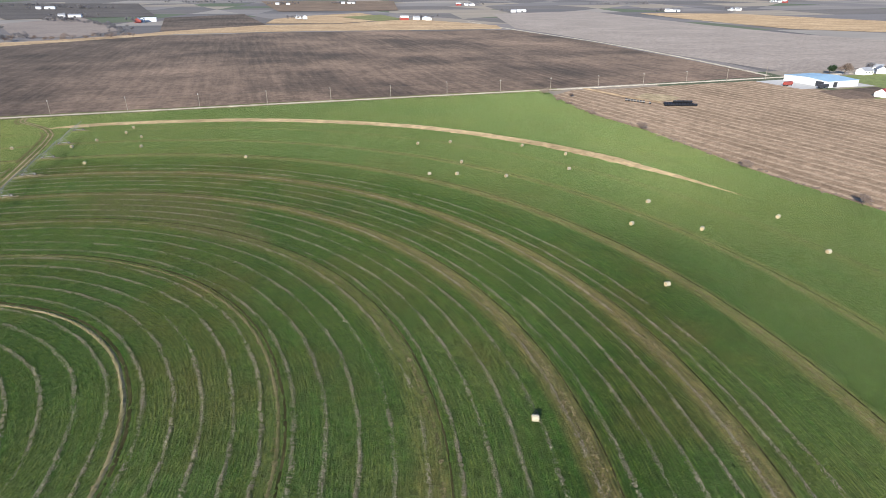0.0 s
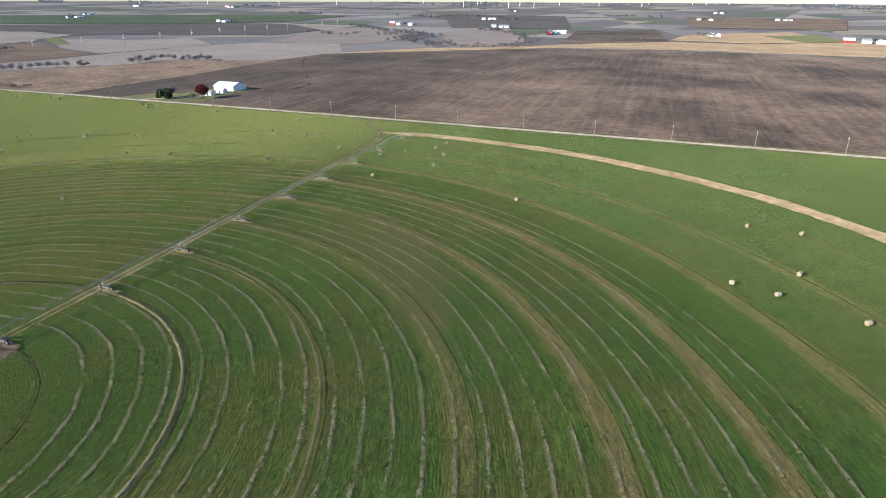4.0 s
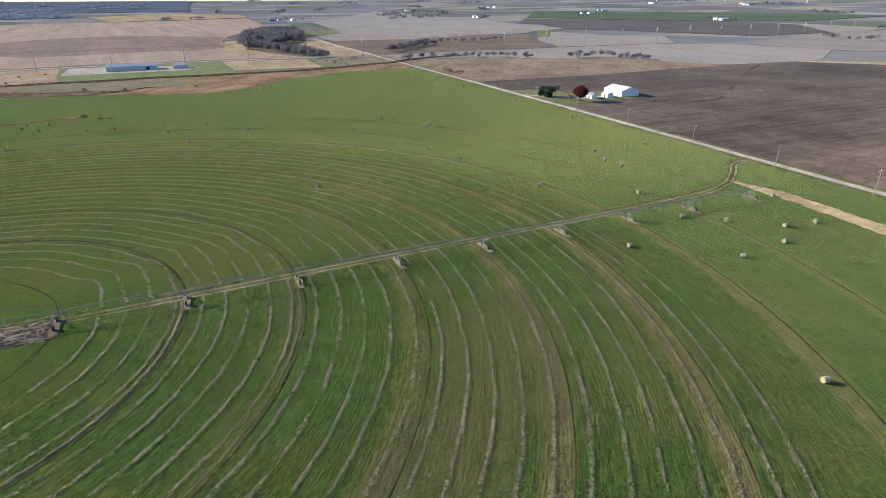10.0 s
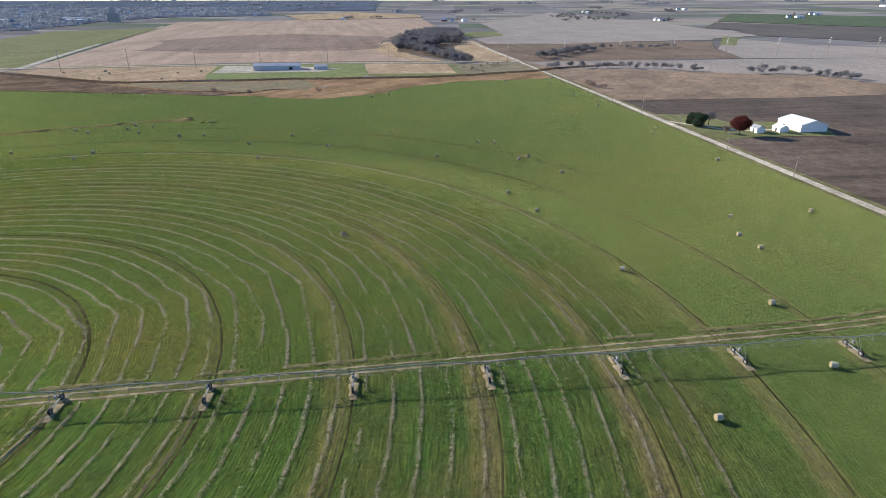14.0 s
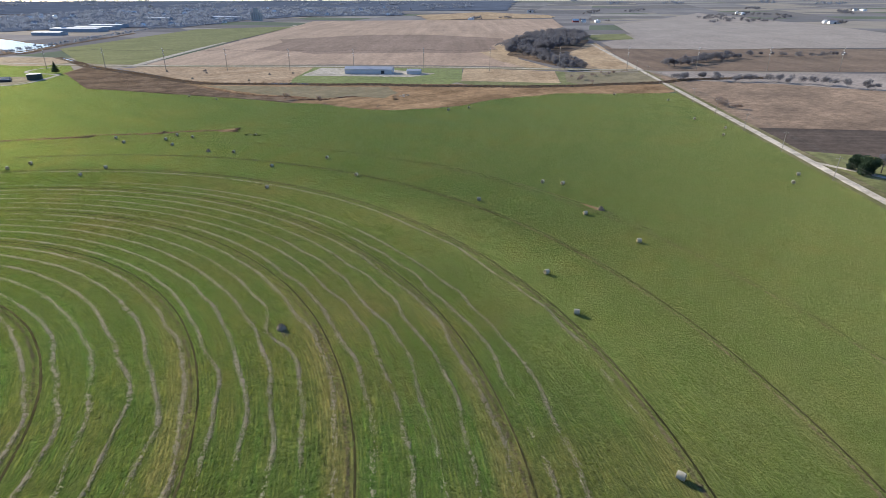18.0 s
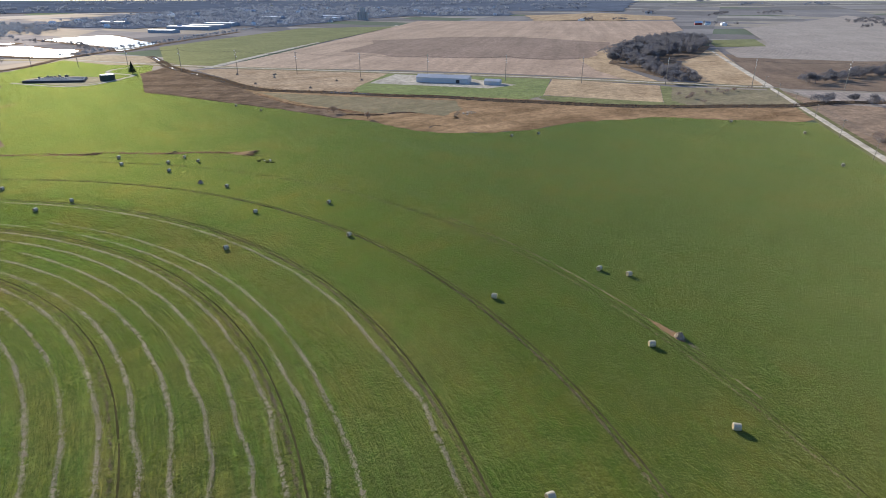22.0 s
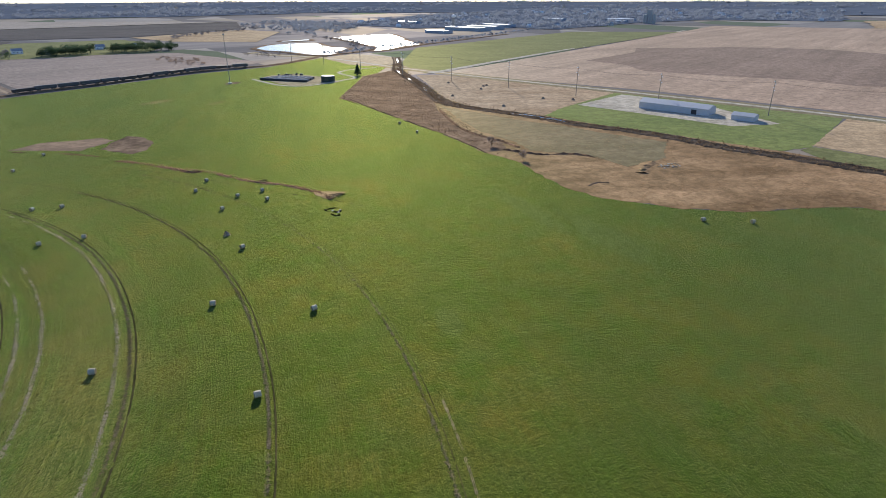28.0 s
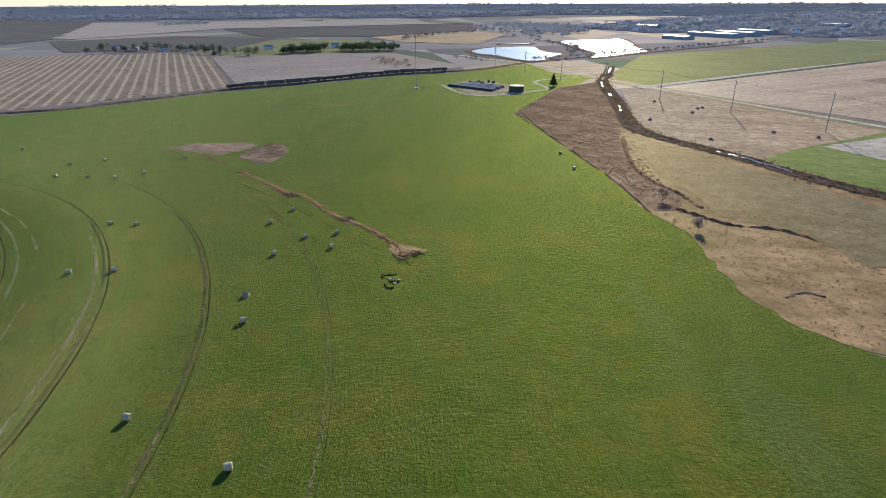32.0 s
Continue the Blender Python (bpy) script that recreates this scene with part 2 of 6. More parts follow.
        colour = blend(nt, ramp(nt, q, (0.70, 0.75), (1.05, 0.0)), colour, stain)
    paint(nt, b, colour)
    close = ramp(nt, calc(nt, "DIVIDE", r, 200.0), (0.40, 2.6), (0.88, 1.8), (1.0, 0.85))
    close = calc(nt, "ADD", close, calc(nt, "MULTIPLY", calc(nt, "SUBTRACT", 1.0, inside), calc(nt, "SUBTRACT", 0.95, west)))
    lumps = calc(nt, "ADD", calc(nt, "MULTIPLY", rough, close), calc(nt, "MULTIPLY", grain(nt, at, 2.6, 3), 0.6))
    tame = calc(nt, "SUBTRACT", 1.0, calc(nt, "MULTIPLY", calc(nt, "MULTIPLY", calc(nt, "SUBTRACT", 1.0, inside), west), 0.8))
    relief(nt, b, calc(nt, "ADD", calc(nt, "MULTIPLY", lumps, tame), calc(nt, "MULTIPLY", mid, 0.5)), 1.0, 0.45)
    shine = blend(nt, 1.0, blend(nt, calc(nt, "SUBTRACT", 0.62, calc(nt, "MULTIPLY", inside, 0.44)), colour, (0.086, 0.096, 0.030)), (9.0, 8.2, 7.2), "MULTIPLY")
    return waxy(m, blend(nt, calc(nt, "MULTIPLY", worn, which), shine, (0.85, 0.70, 0.32)), 0.044, 0.60)


def farmland_material():
    """Distant land, a patchwork of square fields along the roads."""
    m, nt, b = shader("farmland", 0.95, 0.0)
    # this sheen stands in for haze over the distant land
    velvet(b, 0.14, (0.98, 0.93, 0.90), 0.25)
    at = place(nt)
    cells = []
    for size, turn in (((1 / 420, 1 / 230, 0), -ROAD_DIR), ((1 / 160, 1 / 640, 0), -ROAD_DIR)):
        v = node(nt, "Mapping", at, None, (0, 0, turn), size).outputs[0]
        v = node(nt, "VectorMath", v, operation="FLOOR").outputs[0]
        cells.append(node(nt, "TexWhiteNoise", v, noise_dimensions="3D").outputs["Value"])
    f = calc(nt, "FRACT", calc(nt, "ADD", cells[0], calc(nt, "MULTIPLY", cells[1], 0.35)))
    n = ramp(nt, f, (0.0, (0.094, 0.084, 0.084)), (0.22, (0.168, 0.149, 0.139)), (0.42, (0.133, 0.120, 0.118)), (0.58, (0.234, 0.196, 0.151)),
             (0.74, (0.109, 0.094, 0.087)), (0.86, (0.066, 0.084, 0.042)), (0.93, (0.234, 0.208, 0.181)))
    n.node.color_ramp.interpolation = "CONSTANT"
    streak = grain(nt, at, 0.02, 4, 0.6, (0.2, 1.0, 1.0), -ROAD_DIR)
    colour = blend(nt, 0.8, n, ramp(nt, streak, (0.3, (0.75, 0.75, 0.75)), (0.7, (1.2, 1.18, 1.15))), "MULTIPLY")
    paint(nt, b, colour)
    relief(nt, b, grain(nt, at, 0.8, 3), 0.4, 0.2)
    return waxy(m, blend(nt, 1.0, colour, (2.6, 2.6, 2.7), "MULTIPLY"), 0.045)


def soil_material(name, dark, light, scale=0.010, rows=0.0, turn=0.0, row_light=None, patch=0.5, comb=(0.12, 1.0, 1.0), share=0.45, bloom=0.18, shine=0.055, fibre=0.05):
    """Bare or stubble land: broad stains, streaks along the tillage and fine clods; rows is the spacing of crop rows."""
    m, nt, b = shader(name, 0.95, 0.0)
    velvet(b, bloom, (1.0, 0.88, 0.76), 0.26)
    at = place(nt)
    f = calc(nt, "ADD", calc(nt, "MULTIPLY", grain(nt, at, scale, 4, 0.6), 1 - share),
             calc(nt, "MULTIPLY", grain(nt, at, fibre, 4, 0.6, comb, turn), share))
    colour = ramp(nt, f, (0.5 - 0.2 * patch, dark), (0.5 + 0.32 * patch, light))
    if rows:
        v = node(nt, "Mapping", at, None, (0, 0, turn), (1, 1, 1)).outputs[0]
        y = node(nt, "SeparateXYZ", v).outputs[1]
        w = calc(nt, "SINE", calc(nt, "MULTIPLY", calc(nt, "ADD", y, calc(nt, "MULTIPLY", grain(nt, at, 0.03), 1.5)), 6.283 / rows))
        colour = blend(nt, ramp(nt, w, (0.12, 0.0), (0.85, 0.7)), colour, row_light or light)
    colour = blend(nt, 0.85, colour, ramp(nt, grain(nt, at, 0.22, 4, 0.7), (0.38, (0.70, 0.70, 0.70)), (0.62, (1.25, 1.25, 1.25))), "MULTIPLY")
    fine = grain(nt, at, 0.9, 4, 0.7)
    colour = blend(nt, 0.8, colour, ramp(nt, fine, (0.3, (0.72, 0.72, 0.72)), (0.7, (1.25, 1.25, 1.25))), "MULTIPLY")
    paint(nt, b, colour)
    relief(nt, b, fine, 0.5, 0.2)
    return waxy(m, tuple(min(0.62, 2.4 * v) for v in light), shine)


def straw_material(name, dark, light, scale=2.2, glow=0.035):
    m, nt, b = shader(name, 0.95, 0.0)
    at = place(nt)
    f = calc(nt, "ADD", calc(nt, "MULTIPLY", grain(nt, at, scale, 4, 0.7), 0.6), calc(nt, "MULTIPLY", grain(nt, at, scale * 6, 3, 0.7), 0.4))
    f = calc(nt, "ADD", f, calc(nt, "MULTIPLY", calc(nt, "SUBTRACT", grain(nt, at, 0.07, 3), 0.5), 0.5))
    paint(nt, b, ramp(nt, f, (0.32, dark), (0.52, tuple(0.5 * (p + q) for p, q in zip(dark, light))), (0.68, light)))
    relief(nt, b, f, 0.9, 0.15)
    return waxy(m, (1.0, 0.82, 0.52), glow)


HAY_FIELD = hay_field_material()
FARMLAND = farmland_material()
PLOWED = soil_material("plowed_soil", (0.038, 0.030, 0.027), (0.222, 0.158, 0.118), 0.007, 0, -ROAD_DIR, None, 0.5, (1.0, 0.06, 1.0), 0.26, bloom=0.10, shine=0.05, fibre=0.22)
OLIVE = soil_material("olive_grass", (0.123, 0.107, 0.053), (0.209, 0.168, 0.094), 0.05, 0, 0.3)
BROWN_SOIL = soil_material("brown_soil", (0.096, 0.062, 0.043), (0.188, 0.124, 0.083), 0.02, 0, -ROAD_DIR, bloom=0.14, shine=0.04)
STUBBLE_GREY = soil_material("grey_stubble", (0.180, 0.148, 0.130), (0.290, 0.240, 0.206), 0.012, 4.5, -ROAD_DIR)
LILAC = soil_material("lilac_stubble", (0.140, 0.112, 0.100), (0.235, 0.188, 0.162), 0.012, 4.5, -ROAD_DIR)
STUBBLE_TAN = soil_material("tan_stubble", (0.335, 0.232, 0.134), (0.518, 0.378, 0.229), 0.02, 0, -ROAD_DIR, bloom=0.05, shine=0.03)
CUT_MEADOW = soil_material("cut_meadow", (0.345, 0.240, 0.145), (0.520, 0.385, 0.250), 0.03, 0, 0.2, bloom=0.02, shine=0.015)
BROWN_BAND = soil_material("brown_tillage", (0.185, 0.128, 0.096), (0.300, 0.210, 0.160), 0.012, 0, radians(-22), None, 0.6, (0.06, 1.0, 1.0), 0.6, bloom=0.10, shine=0.04)
STUBBLE_ROWS = soil_material("striped_stubble", (0.138, 0.103, 0.078), (0.230, 0.178, 0.132), 0.02, 9.4, radians(71.8), (0.400, 0.315, 0.215), bloom=0.1, shine=0.04)
STUBBLE_CORN = soil_material("corn_stubble", (0.195, 0.135, 0.090), (0.330, 0.235, 0.160), 0.02, 7.5, radians(64), (0.370, 0.280, 0.195), 0.5, (0.12, 1.0, 1.0), 0.6, bloom=0.06, shine=0.03)
STUBBLE_BROWN = soil_material("brown_stubble", (0.282, 0.188, 0.128), (0.474, 0.324, 0.224), 0.012, 0, radians(-22), None, 0.6, (0.06, 1.0, 1.0), 0.6, bloom=0.12, shine=0.05)
ROUGH_BROWN = soil_material("rough_brown_grass", (0.165, 0.095, 0.048), (0.430, 0.270, 0.148), 0.03, 0, 0.4, None, 0.55, bloom=0.06, shine=0.03)
PASTURE = soil_material("brown_pasture", (0.165, 0.112, 0.078), (0.330, 0.225, 0.150), 0.03, 0, 0.4, None, 0.55, bloom=0.10, shine=0.03)
WHEAT = soil_material("winter_wheat_green", (0.040, 0.068, 0.034), (0.075, 0.110, 0.055), 0.006, 0, 0.3, bloom=0.10, shine=0.03)
GULLY_SOIL = soil_material("dark_weeds", (0.090, 0.066, 0.048), (0.260, 0.185, 0.124), 0.07, 0, 0.9, None, 0.45, bloom=0.04, shine=0.02)
MEADOW = soil_material("dull_meadow", (0.110, 0.125, 0.044), (0.190, 0.190, 0.075), 0.02, 0, 0.3, bloom=0.12, shine=0.04)
LAWN = soil_material("lawn", (0.095, 0.135, 0.030), (0.155, 0.185, 0.048), 0.03, 0, 0.3)
ROAD_GRAVEL = soil_material("road_gravel", (0.420, 0.365, 0.280), (0.600, 0.530, 0.420), 0.06, 0, -ROAD_DIR, bloom=0.06, shine=0.02)
GRAVEL = soil_material("gravel", (0.400, 0.350, 0.270), (0.560, 0.500, 0.400), 0.06, 0, -ROAD_DIR, bloom=0.06, shine=0.02)
BARE_TAN = soil_material("bare_tan_earth", (0.310, 0.225, 0.116), (0.540, 0.395, 0.228), 0.06, 0, 0.5, bloom=0.06, shine=0.02)
LANE_SOIL = soil_material("lane_soil", (0.070, 0.092, 0.024), (0.175, 0.160, 0.066), 0.1, 0, 0.5, bloom=0.06, shine=0.02)
DRY_EARTH = soil_material("dry_earth", (0.240, 0.190, 0.110), (0.400, 0.320, 0.200), 0.1, 0, 0.5, bloom=0.06, shine=0.02)
# dark rut soil, with the shade of a sunken rut mixed into its colour
RUT = soil_material("shaded_rut_soil", (0.032, 0.034, 0.014), (0.095, 0.082, 0.038), 0.12, 0, 0.5, bloom=0.06, shine=0.02)
CHURNED = soil_material("churned_earth", (0.130, 0.092, 0.060), (0.340, 0.250, 0.170), 0.4, 0, 0.5, bloom=0.06, shine=0.02)
CLAY = soil_material("red_clay_bank", (0.130, 0.074, 0.046), (0.340, 0.195, 0.118), 0.3, 0, 0.5, bloom=0.04, shine=0.02)
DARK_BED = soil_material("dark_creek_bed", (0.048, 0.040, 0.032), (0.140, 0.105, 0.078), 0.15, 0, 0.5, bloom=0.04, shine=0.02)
DARK_SOIL = soil_material("dark_wet_soil", (0.062, 0.055, 0.055), (0.105, 0.092, 0.088), 0.01, 0, -ROAD_DIR, bloom=0.1, shine=0.03)
DRY_GRASS = straw_material("dry_grass", (0.110, 0.104, 0.044), (0.300, 0.250, 0.145), 0.8, 0.014)
DEAD_GRASS = straw_material("bleached_grass", (0.120, 0.100, 0.046), (0.350, 0.285, 0.160), 0.5, 0.012)
THIN_GRASS = straw_material("thin_dry_grass", (0.078, 0.088, 0.028), (0.210, 0.176, 0.090), 0.35, 0.010)
HAY = straw_material("cut_hay", (0.130, 0.104, 0.070), (0.620, 0.520, 0.385), 1.2)
STRAW = straw_material("bale_straw", (0.250, 0.190, 0.105), (0.500, 0.400, 0.255), 4.0)
NET = plain("net_wrap", (0.370, 0.335, 0.245), 0.6, 0, 0.18, 2.0)
GALVANISED = plain("galvanised_steel", (0.270, 0.265, 0.245), 0.7, 0.0, 0.2, 1.5)
RUBBER = plain("tyre_rubber", (0.035, 0.033, 0.030), 0.85, 0, 0.4, 3.0)
WOOD_POLE = plain("weathered_pole", (0.300, 0.260, 0.210), 0.85, 0, 0.3, 1.0)
WIRE = plain("wire", (0.050, 0.050, 0.050), 0.7, 0.0, 0.1, 1.0)
WHITE_WALL = plain("white_sheet_wall", (0.780, 0.780, 0.760), 0.5, 0, 0.06, 0.3)
WHITE_ROOF = plain("white_sheet_roof", (0.660, 0.690, 0.720), 0.4, 0, 0.08, 0.3)
PALE_WALL = plain("pale_grey_sheet_wall", (0.470, 0.480, 0.500), 0.6, 0, 0.08, 0.3)
PALE_ROOF = plain("pale_grey_sheet_roof", (0.420, 0.430, 0.450), 0.5, 0, 0.08, 0.3)
GREY_ROOF = plain("grey_roof", (0.300, 0.310, 0.330), 0.6, 0, 0.15, 0.4)
BLUE_ROOF = plain("pale_blue_roof", (0.360, 0.520, 0.620), 0.5, 0, 0.1, 0.3)
RED_WALL = plain("red_paint", (0.300, 0.062, 0.050), 0.6, 0, 0.15, 0.4)
DARK = plain("dark_opening", (0.040, 0.042, 0.048), 0.5, 0, 0.2, 1.0)
BLACK_WRAP = plain("black_plastic", (0.018, 0.019, 0.022), 0.35, 0, 0.3, 2.0, 0.5)
CONCRETE = plain("concrete", (0.420, 0.410, 0.390), 0.85, 0, 0.15, 0.6)
TWIG = plain("bare_twigs", (0.270, 0.210, 0.175), 0.9, 0, 0.35, 0.3)
TWIG_GREY = plain("grey_twigs", (0.192, 0.184, 0.188), 0.9, 0, 0.35, 0.12)
BARK = plain("bark", (0.090, 0.070, 0.055), 0.95, 0, 0.35, 3.0)
CONIFER = plain("conifer_needles", (0.034, 0.062, 0.030), 0.8, 0, 0.4, 0.6)
RED_LEAF = plain("dark_red_leaves", (0.105, 0.030, 0.024), 0.75, 0, 0.4, 0.8)
# the blue-grey of distance haze is put into these trees' colour
HAZED_TREE = plain("hazed_trees", (0.205, 0.230, 0.275), 0.9, 0, 0.4, 0.02)


def thin(m, colour, share=0.45):
    """Lets light through thin leaves and twigs."""
    nt = m.node_tree
    t = node(nt, "BsdfTranslucent", (*colour, 1))
    mix = node(nt, "MixShader", share, nt.nodes["Material Output"].inputs[0].links[0].from_socket, t.outputs[0])
    nt.links.new(mix.outputs[0], nt.nodes["Material Output"].inputs[0])


thin(HAZED_TREE, (0.21, 0.235, 0.28), 0.5)
def speckle(m, low, high):
    """Each loose straw or wad has a tone of its own."""
    nt = m.node_tree
    b = nt.nodes["Principled BSDF"]
    lot = ramp(nt, node(nt, "NewGeometry").outputs["Random Per Island"], (0.0, low), (1.0, high))
    paint(nt, b, blend(nt, 1.0, b.inputs["Base Color"].links[0].from_socket, lot, "MULTIPLY"))


def paler_east(m):
    """Paler towards the east: how low sun strikes the clods, put into the colour."""
    nt = m.node_tree
    b = nt.nodes["Principled BSDF"]
    at = place(nt)
    x = calc(nt, "ADD", node(nt, "SeparateXYZ", at).outputs[0], calc(nt, "MULTIPLY", grain(nt, at, 0.006, 4, 0.6), 260.0))
    paint(nt, b, blend(nt, 1.0, b.inputs["Base Color"].links[0].from_socket, ramp(nt, calc(nt, "DIVIDE", calc(nt, "ADD", x, 430.0), 560.0), (0.15, (0.70, 0.72, 0.76)), (0.75, (1.15, 1.12, 1.08))), "MULTIPLY"))


paler_east(PLOWED)
speckle(HAY, 0.40, 1.35)
speckle(DEAD_GRASS, 0.50, 1.30)
waxy(HAY, (0.95, 0.88, 0.76), 0.07, 0.38)
thin(HAY, (0.86, 0.76, 0.60), 0.45)
thin(TWIG, (0.30, 0.23, 0.18), 0.35)
thin(TWIG_GREY, (0.17, 0.162, 0.168), 0.35)
thin(RED_LEAF, (0.16, 0.03, 0.02))
thin(CONIFER, (0.05, 0.085, 0.04), 0.3)


def water_material():
    m, nt, b = shader("water", 0.22, 0.5)
    b.inputs["Base Color"].default_value = (0.05, 0.06, 0.06, 1)
    relief(nt, b, grain(nt, place(nt), 0.6, 3), 0.15, 0.05)
    return m


WATER = water_material()


# ---- mesh helpers ----
def mesh_object(name, verts, faces, material, parent=None, smooth=False):
    me = bpy.data.meshes.new(name)
    verts = verts.tolist() if isinstance(verts, np.ndarray) else verts
    faces = faces.tolist() if isinstance(faces, np.ndarray) else faces
    me.from_pydata(verts, [], faces)
    me.materials.append(material)
    if smooth:
        me.shade_smooth()
    ob = new(name, me)
    ob.parent = parent
    return ob


def mesh_fast(name, verts, faces, material):
    """A mesh of many loose faces with the same number of corners."""
    me = bpy.data.meshes.new(name)
    n, k = faces.shape
    me.vertices.add(len(verts))
    me.vertices.foreach_set("co", np.ascontiguousarray(verts, dtype=np.float32).ravel())
    me.loops.add(n * k)
    me.loops.foreach_set("vertex_index", np.ascontiguousarray(faces, dtype=np.int32).ravel())
    me.polygons.add(n)
    me.polygons.foreach_set("loop_start", np.arange(0, n * k, k, dtype=np.int32))
    me.update(calc_edges=True)
    me.materials.append(material)
    return new(name, me)


def part(name, bm, material, parent=None, label=""):
    me = bpy.data.meshes.new(name)
    bm.to_mesh(me)
    bm.free()
    me.materials.append(material)
    ob = new(name, me)
    ob.parent = parent
    return tagged(ob, label)


def empty(name, x, y, turn=0.0, z=None):
    ob = new(name)
    ob.matrix_basis = Matrix.Translation((x, y, gz(x, y) if z is None else z)) @ Matrix.Rotation(turn, 4, "Z")
    return ob


def add_box(bm, x, y, z, w, d, h, turn=0.0, bevel=0.0):
    """A box that stands on z, centred on x, y."""
    m = Matrix.Translation((x, y, z + h / 2)) @ Matrix.Rotation(turn, 4, "Z") @ Matrix.Diagonal((w, d, h, 1))
    got = bmesh.ops.create_cube(bm, size=1, matrix=m)
    if bevel:
        edges = list({e for v in got["verts"] for e in v.link_edges})
        bmesh.ops.bevel(bm, geom=edges, offset=bevel, segments=1, affect="EDGES")


def add_bar(bm, a, b, r0, r1=None, sides=6):
    a, b = Vector(a), Vector(b)
    d = b - a
    m = Matrix.Translation((a + b) / 2) @ d.to_track_quat("Z", "Y").to_matrix().to_4x4()
    bmesh.ops.create_cone(bm, cap_ends=True, segments=sides, radius1=r0, radius2=r0 if r1 is None else r1, depth=d.length, matrix=m)


def ragged_line(outline, rag, seed=5):
    """The outline with its long edges broken and strayed by up to rag metres."""
    rng, out = np.random.default_rng(seed), []
    for p, q in zip(outline, outline[1:] + outline[:1]):
        d = math.hypot(q[0] - p[0], q[1] - p[1])
        out.append(p)
        for k in range(1, int(d / (3.5 * rag)) + 1):
            t = k / (int(d / (3.5 * rag)) + 1)
            o = rng.normal(0, 0.6 * rag)
            out.append((p[0] + (q[0] - p[0]) * t - (q[1] - p[1]) / d * o, p[1] + (q[1] - p[1]) * t + (q[0] - p[0]) / d * o))
    return out


def drape(name, outline, material, lift, step=60.0, rag=0.0):
    """A field: the outline laid over the land."""
    if rag:
        outline = ragged_line(outline, rag)
    bm = bmesh.new()
    bm.faces.new([bm.verts.new((x, y, 0)) for x, y in outline])
    for axis in (0, 1):
        lo, hi = min(p[axis] for p in outline), max(p[axis] for p in outline)
        for i in range(1, int((hi - lo) / step) + 1):
            co = [0, 0, 0]
            no = [0, 0, 0]
            co[axis], no[axis] = lo + i * step, 1
            bmesh.ops.bisect_plane(bm, geom=bm.verts[:] + bm.edges[:] + bm.faces[:], plane_co=co, plane_no=no)
    bmesh.ops.triangulate(bm, faces=bm.faces[:])
    for v in bm.verts:
        far = max(0.0, math.hypot(v.co.x - MID[0], v.co.y - MID[1]) - 600)
        v.co.z = gz(v.co.x, v.co.y) + lift + far * 0.0006
    bmesh.ops.recalc_face_normals(bm, faces=bm.faces[:])
    if bm.faces and sum(f.normal.z for f in bm.faces) < 0:
        bmesh.ops.reverse_faces(bm, faces=bm.faces[:])
    return part(name, bm, material)


def spread(points, step):
    """A smooth line through the points, with a point each step metres."""
    p = np.array(points, float)
    if len(p) > 2:
        q = []
        e = np.vstack((2 * p[0] - p[1], p, 2 * p[-1] - p[-2]))
        for i in range(1, len(e) - 2):
            for t in np.linspace(0, 1, 12, endpoint=False):
                a, b, c, d = e[i - 1:i + 3]
                q.append(0.5 * (2 * b + (c - a) * t + (2 * a - 5 * b + 4 * c - d) * t * t + (3 * b - a - 3 * c + d) * t ** 3))
        p = np.vstack((q, p[-1]))
    s = np.concatenate(([0], np.cumsum(np.hypot(*np.diff(p, axis=0).T))))
    at = np.linspace(0, s[-1], max(2, int(s[-1] / step) + 1))
    return np.c_[np.interp(at, s, p[:, 0]), np.interp(at, s, p[:, 1])]


def band(name, line, profile, material, ragged=0.0, sink=0.0, parent=None, rng=None, gaps=0.0, taper=0):
    """A strip along a line with the given cross-section, [(offset, height), ...]; ragged is the jitter of its offsets and heights."""
    rng = rng or np.random.default_rng(7)
    n, k = len(line), len(profile)
    t = np.gradient(line, axis=0)
    t /= np.maximum(np.hypot(t[:, 0], t[:, 1]), 1e-6)[:, None]
    side = np.c_[-t[:, 1], t[:, 0]]
    off = np.array([p[0] for p in profile])[None] * np.ones((n, 1))
    hgt = np.array([p[1] for p in profile])[None] * np.ones((n, 1))
    if ragged:
        off = off * (1 + ragged * rng.normal(0, 0.5, (n, 1))) + ragged * 0.25 * abs(off).max() * rng.normal(0, 1, (n, k))
        hgt = hgt * np.clip(1 + ragged * rng.normal(0, 1.0, (n, k)), 0.2, 2.2)
    if gaps:
        wave = np.interp(np.arange(n), np.arange(0, n + 40, 8), rng.random(len(np.arange(0, n + 40, 8))))
        live = np.clip((wave - gaps) / 0.15, 0.0, 1.0)[:, None]
        hgt, off = hgt * live - (1 - live) * 0.06, off * (0.4 + 0.6 * live)
    if taper:
        off = off * np.clip(np.minimum((n - 1 - np.arange(n)) / taper, (np.arange(n) + 2) / (0.35 * taper)), 0.0, 1.0)[:, None]
    x = line[:, :1] + side[:, :1] * off
    y = line[:, 1:] + side[:, 1:] * off
    z = terrain(x, y) + hgt - sink
    v = np.stack((x, y, z), -1).reshape(-1, 3)
    i = (np.arange(n - 1)[:, None] * k + np.arange(k - 1)[None]).ravel()
    f = np.c_[i, i + k, i + k + 1, i + 1][:, ::-1]
    return mesh_object(name, v, f, material, parent)


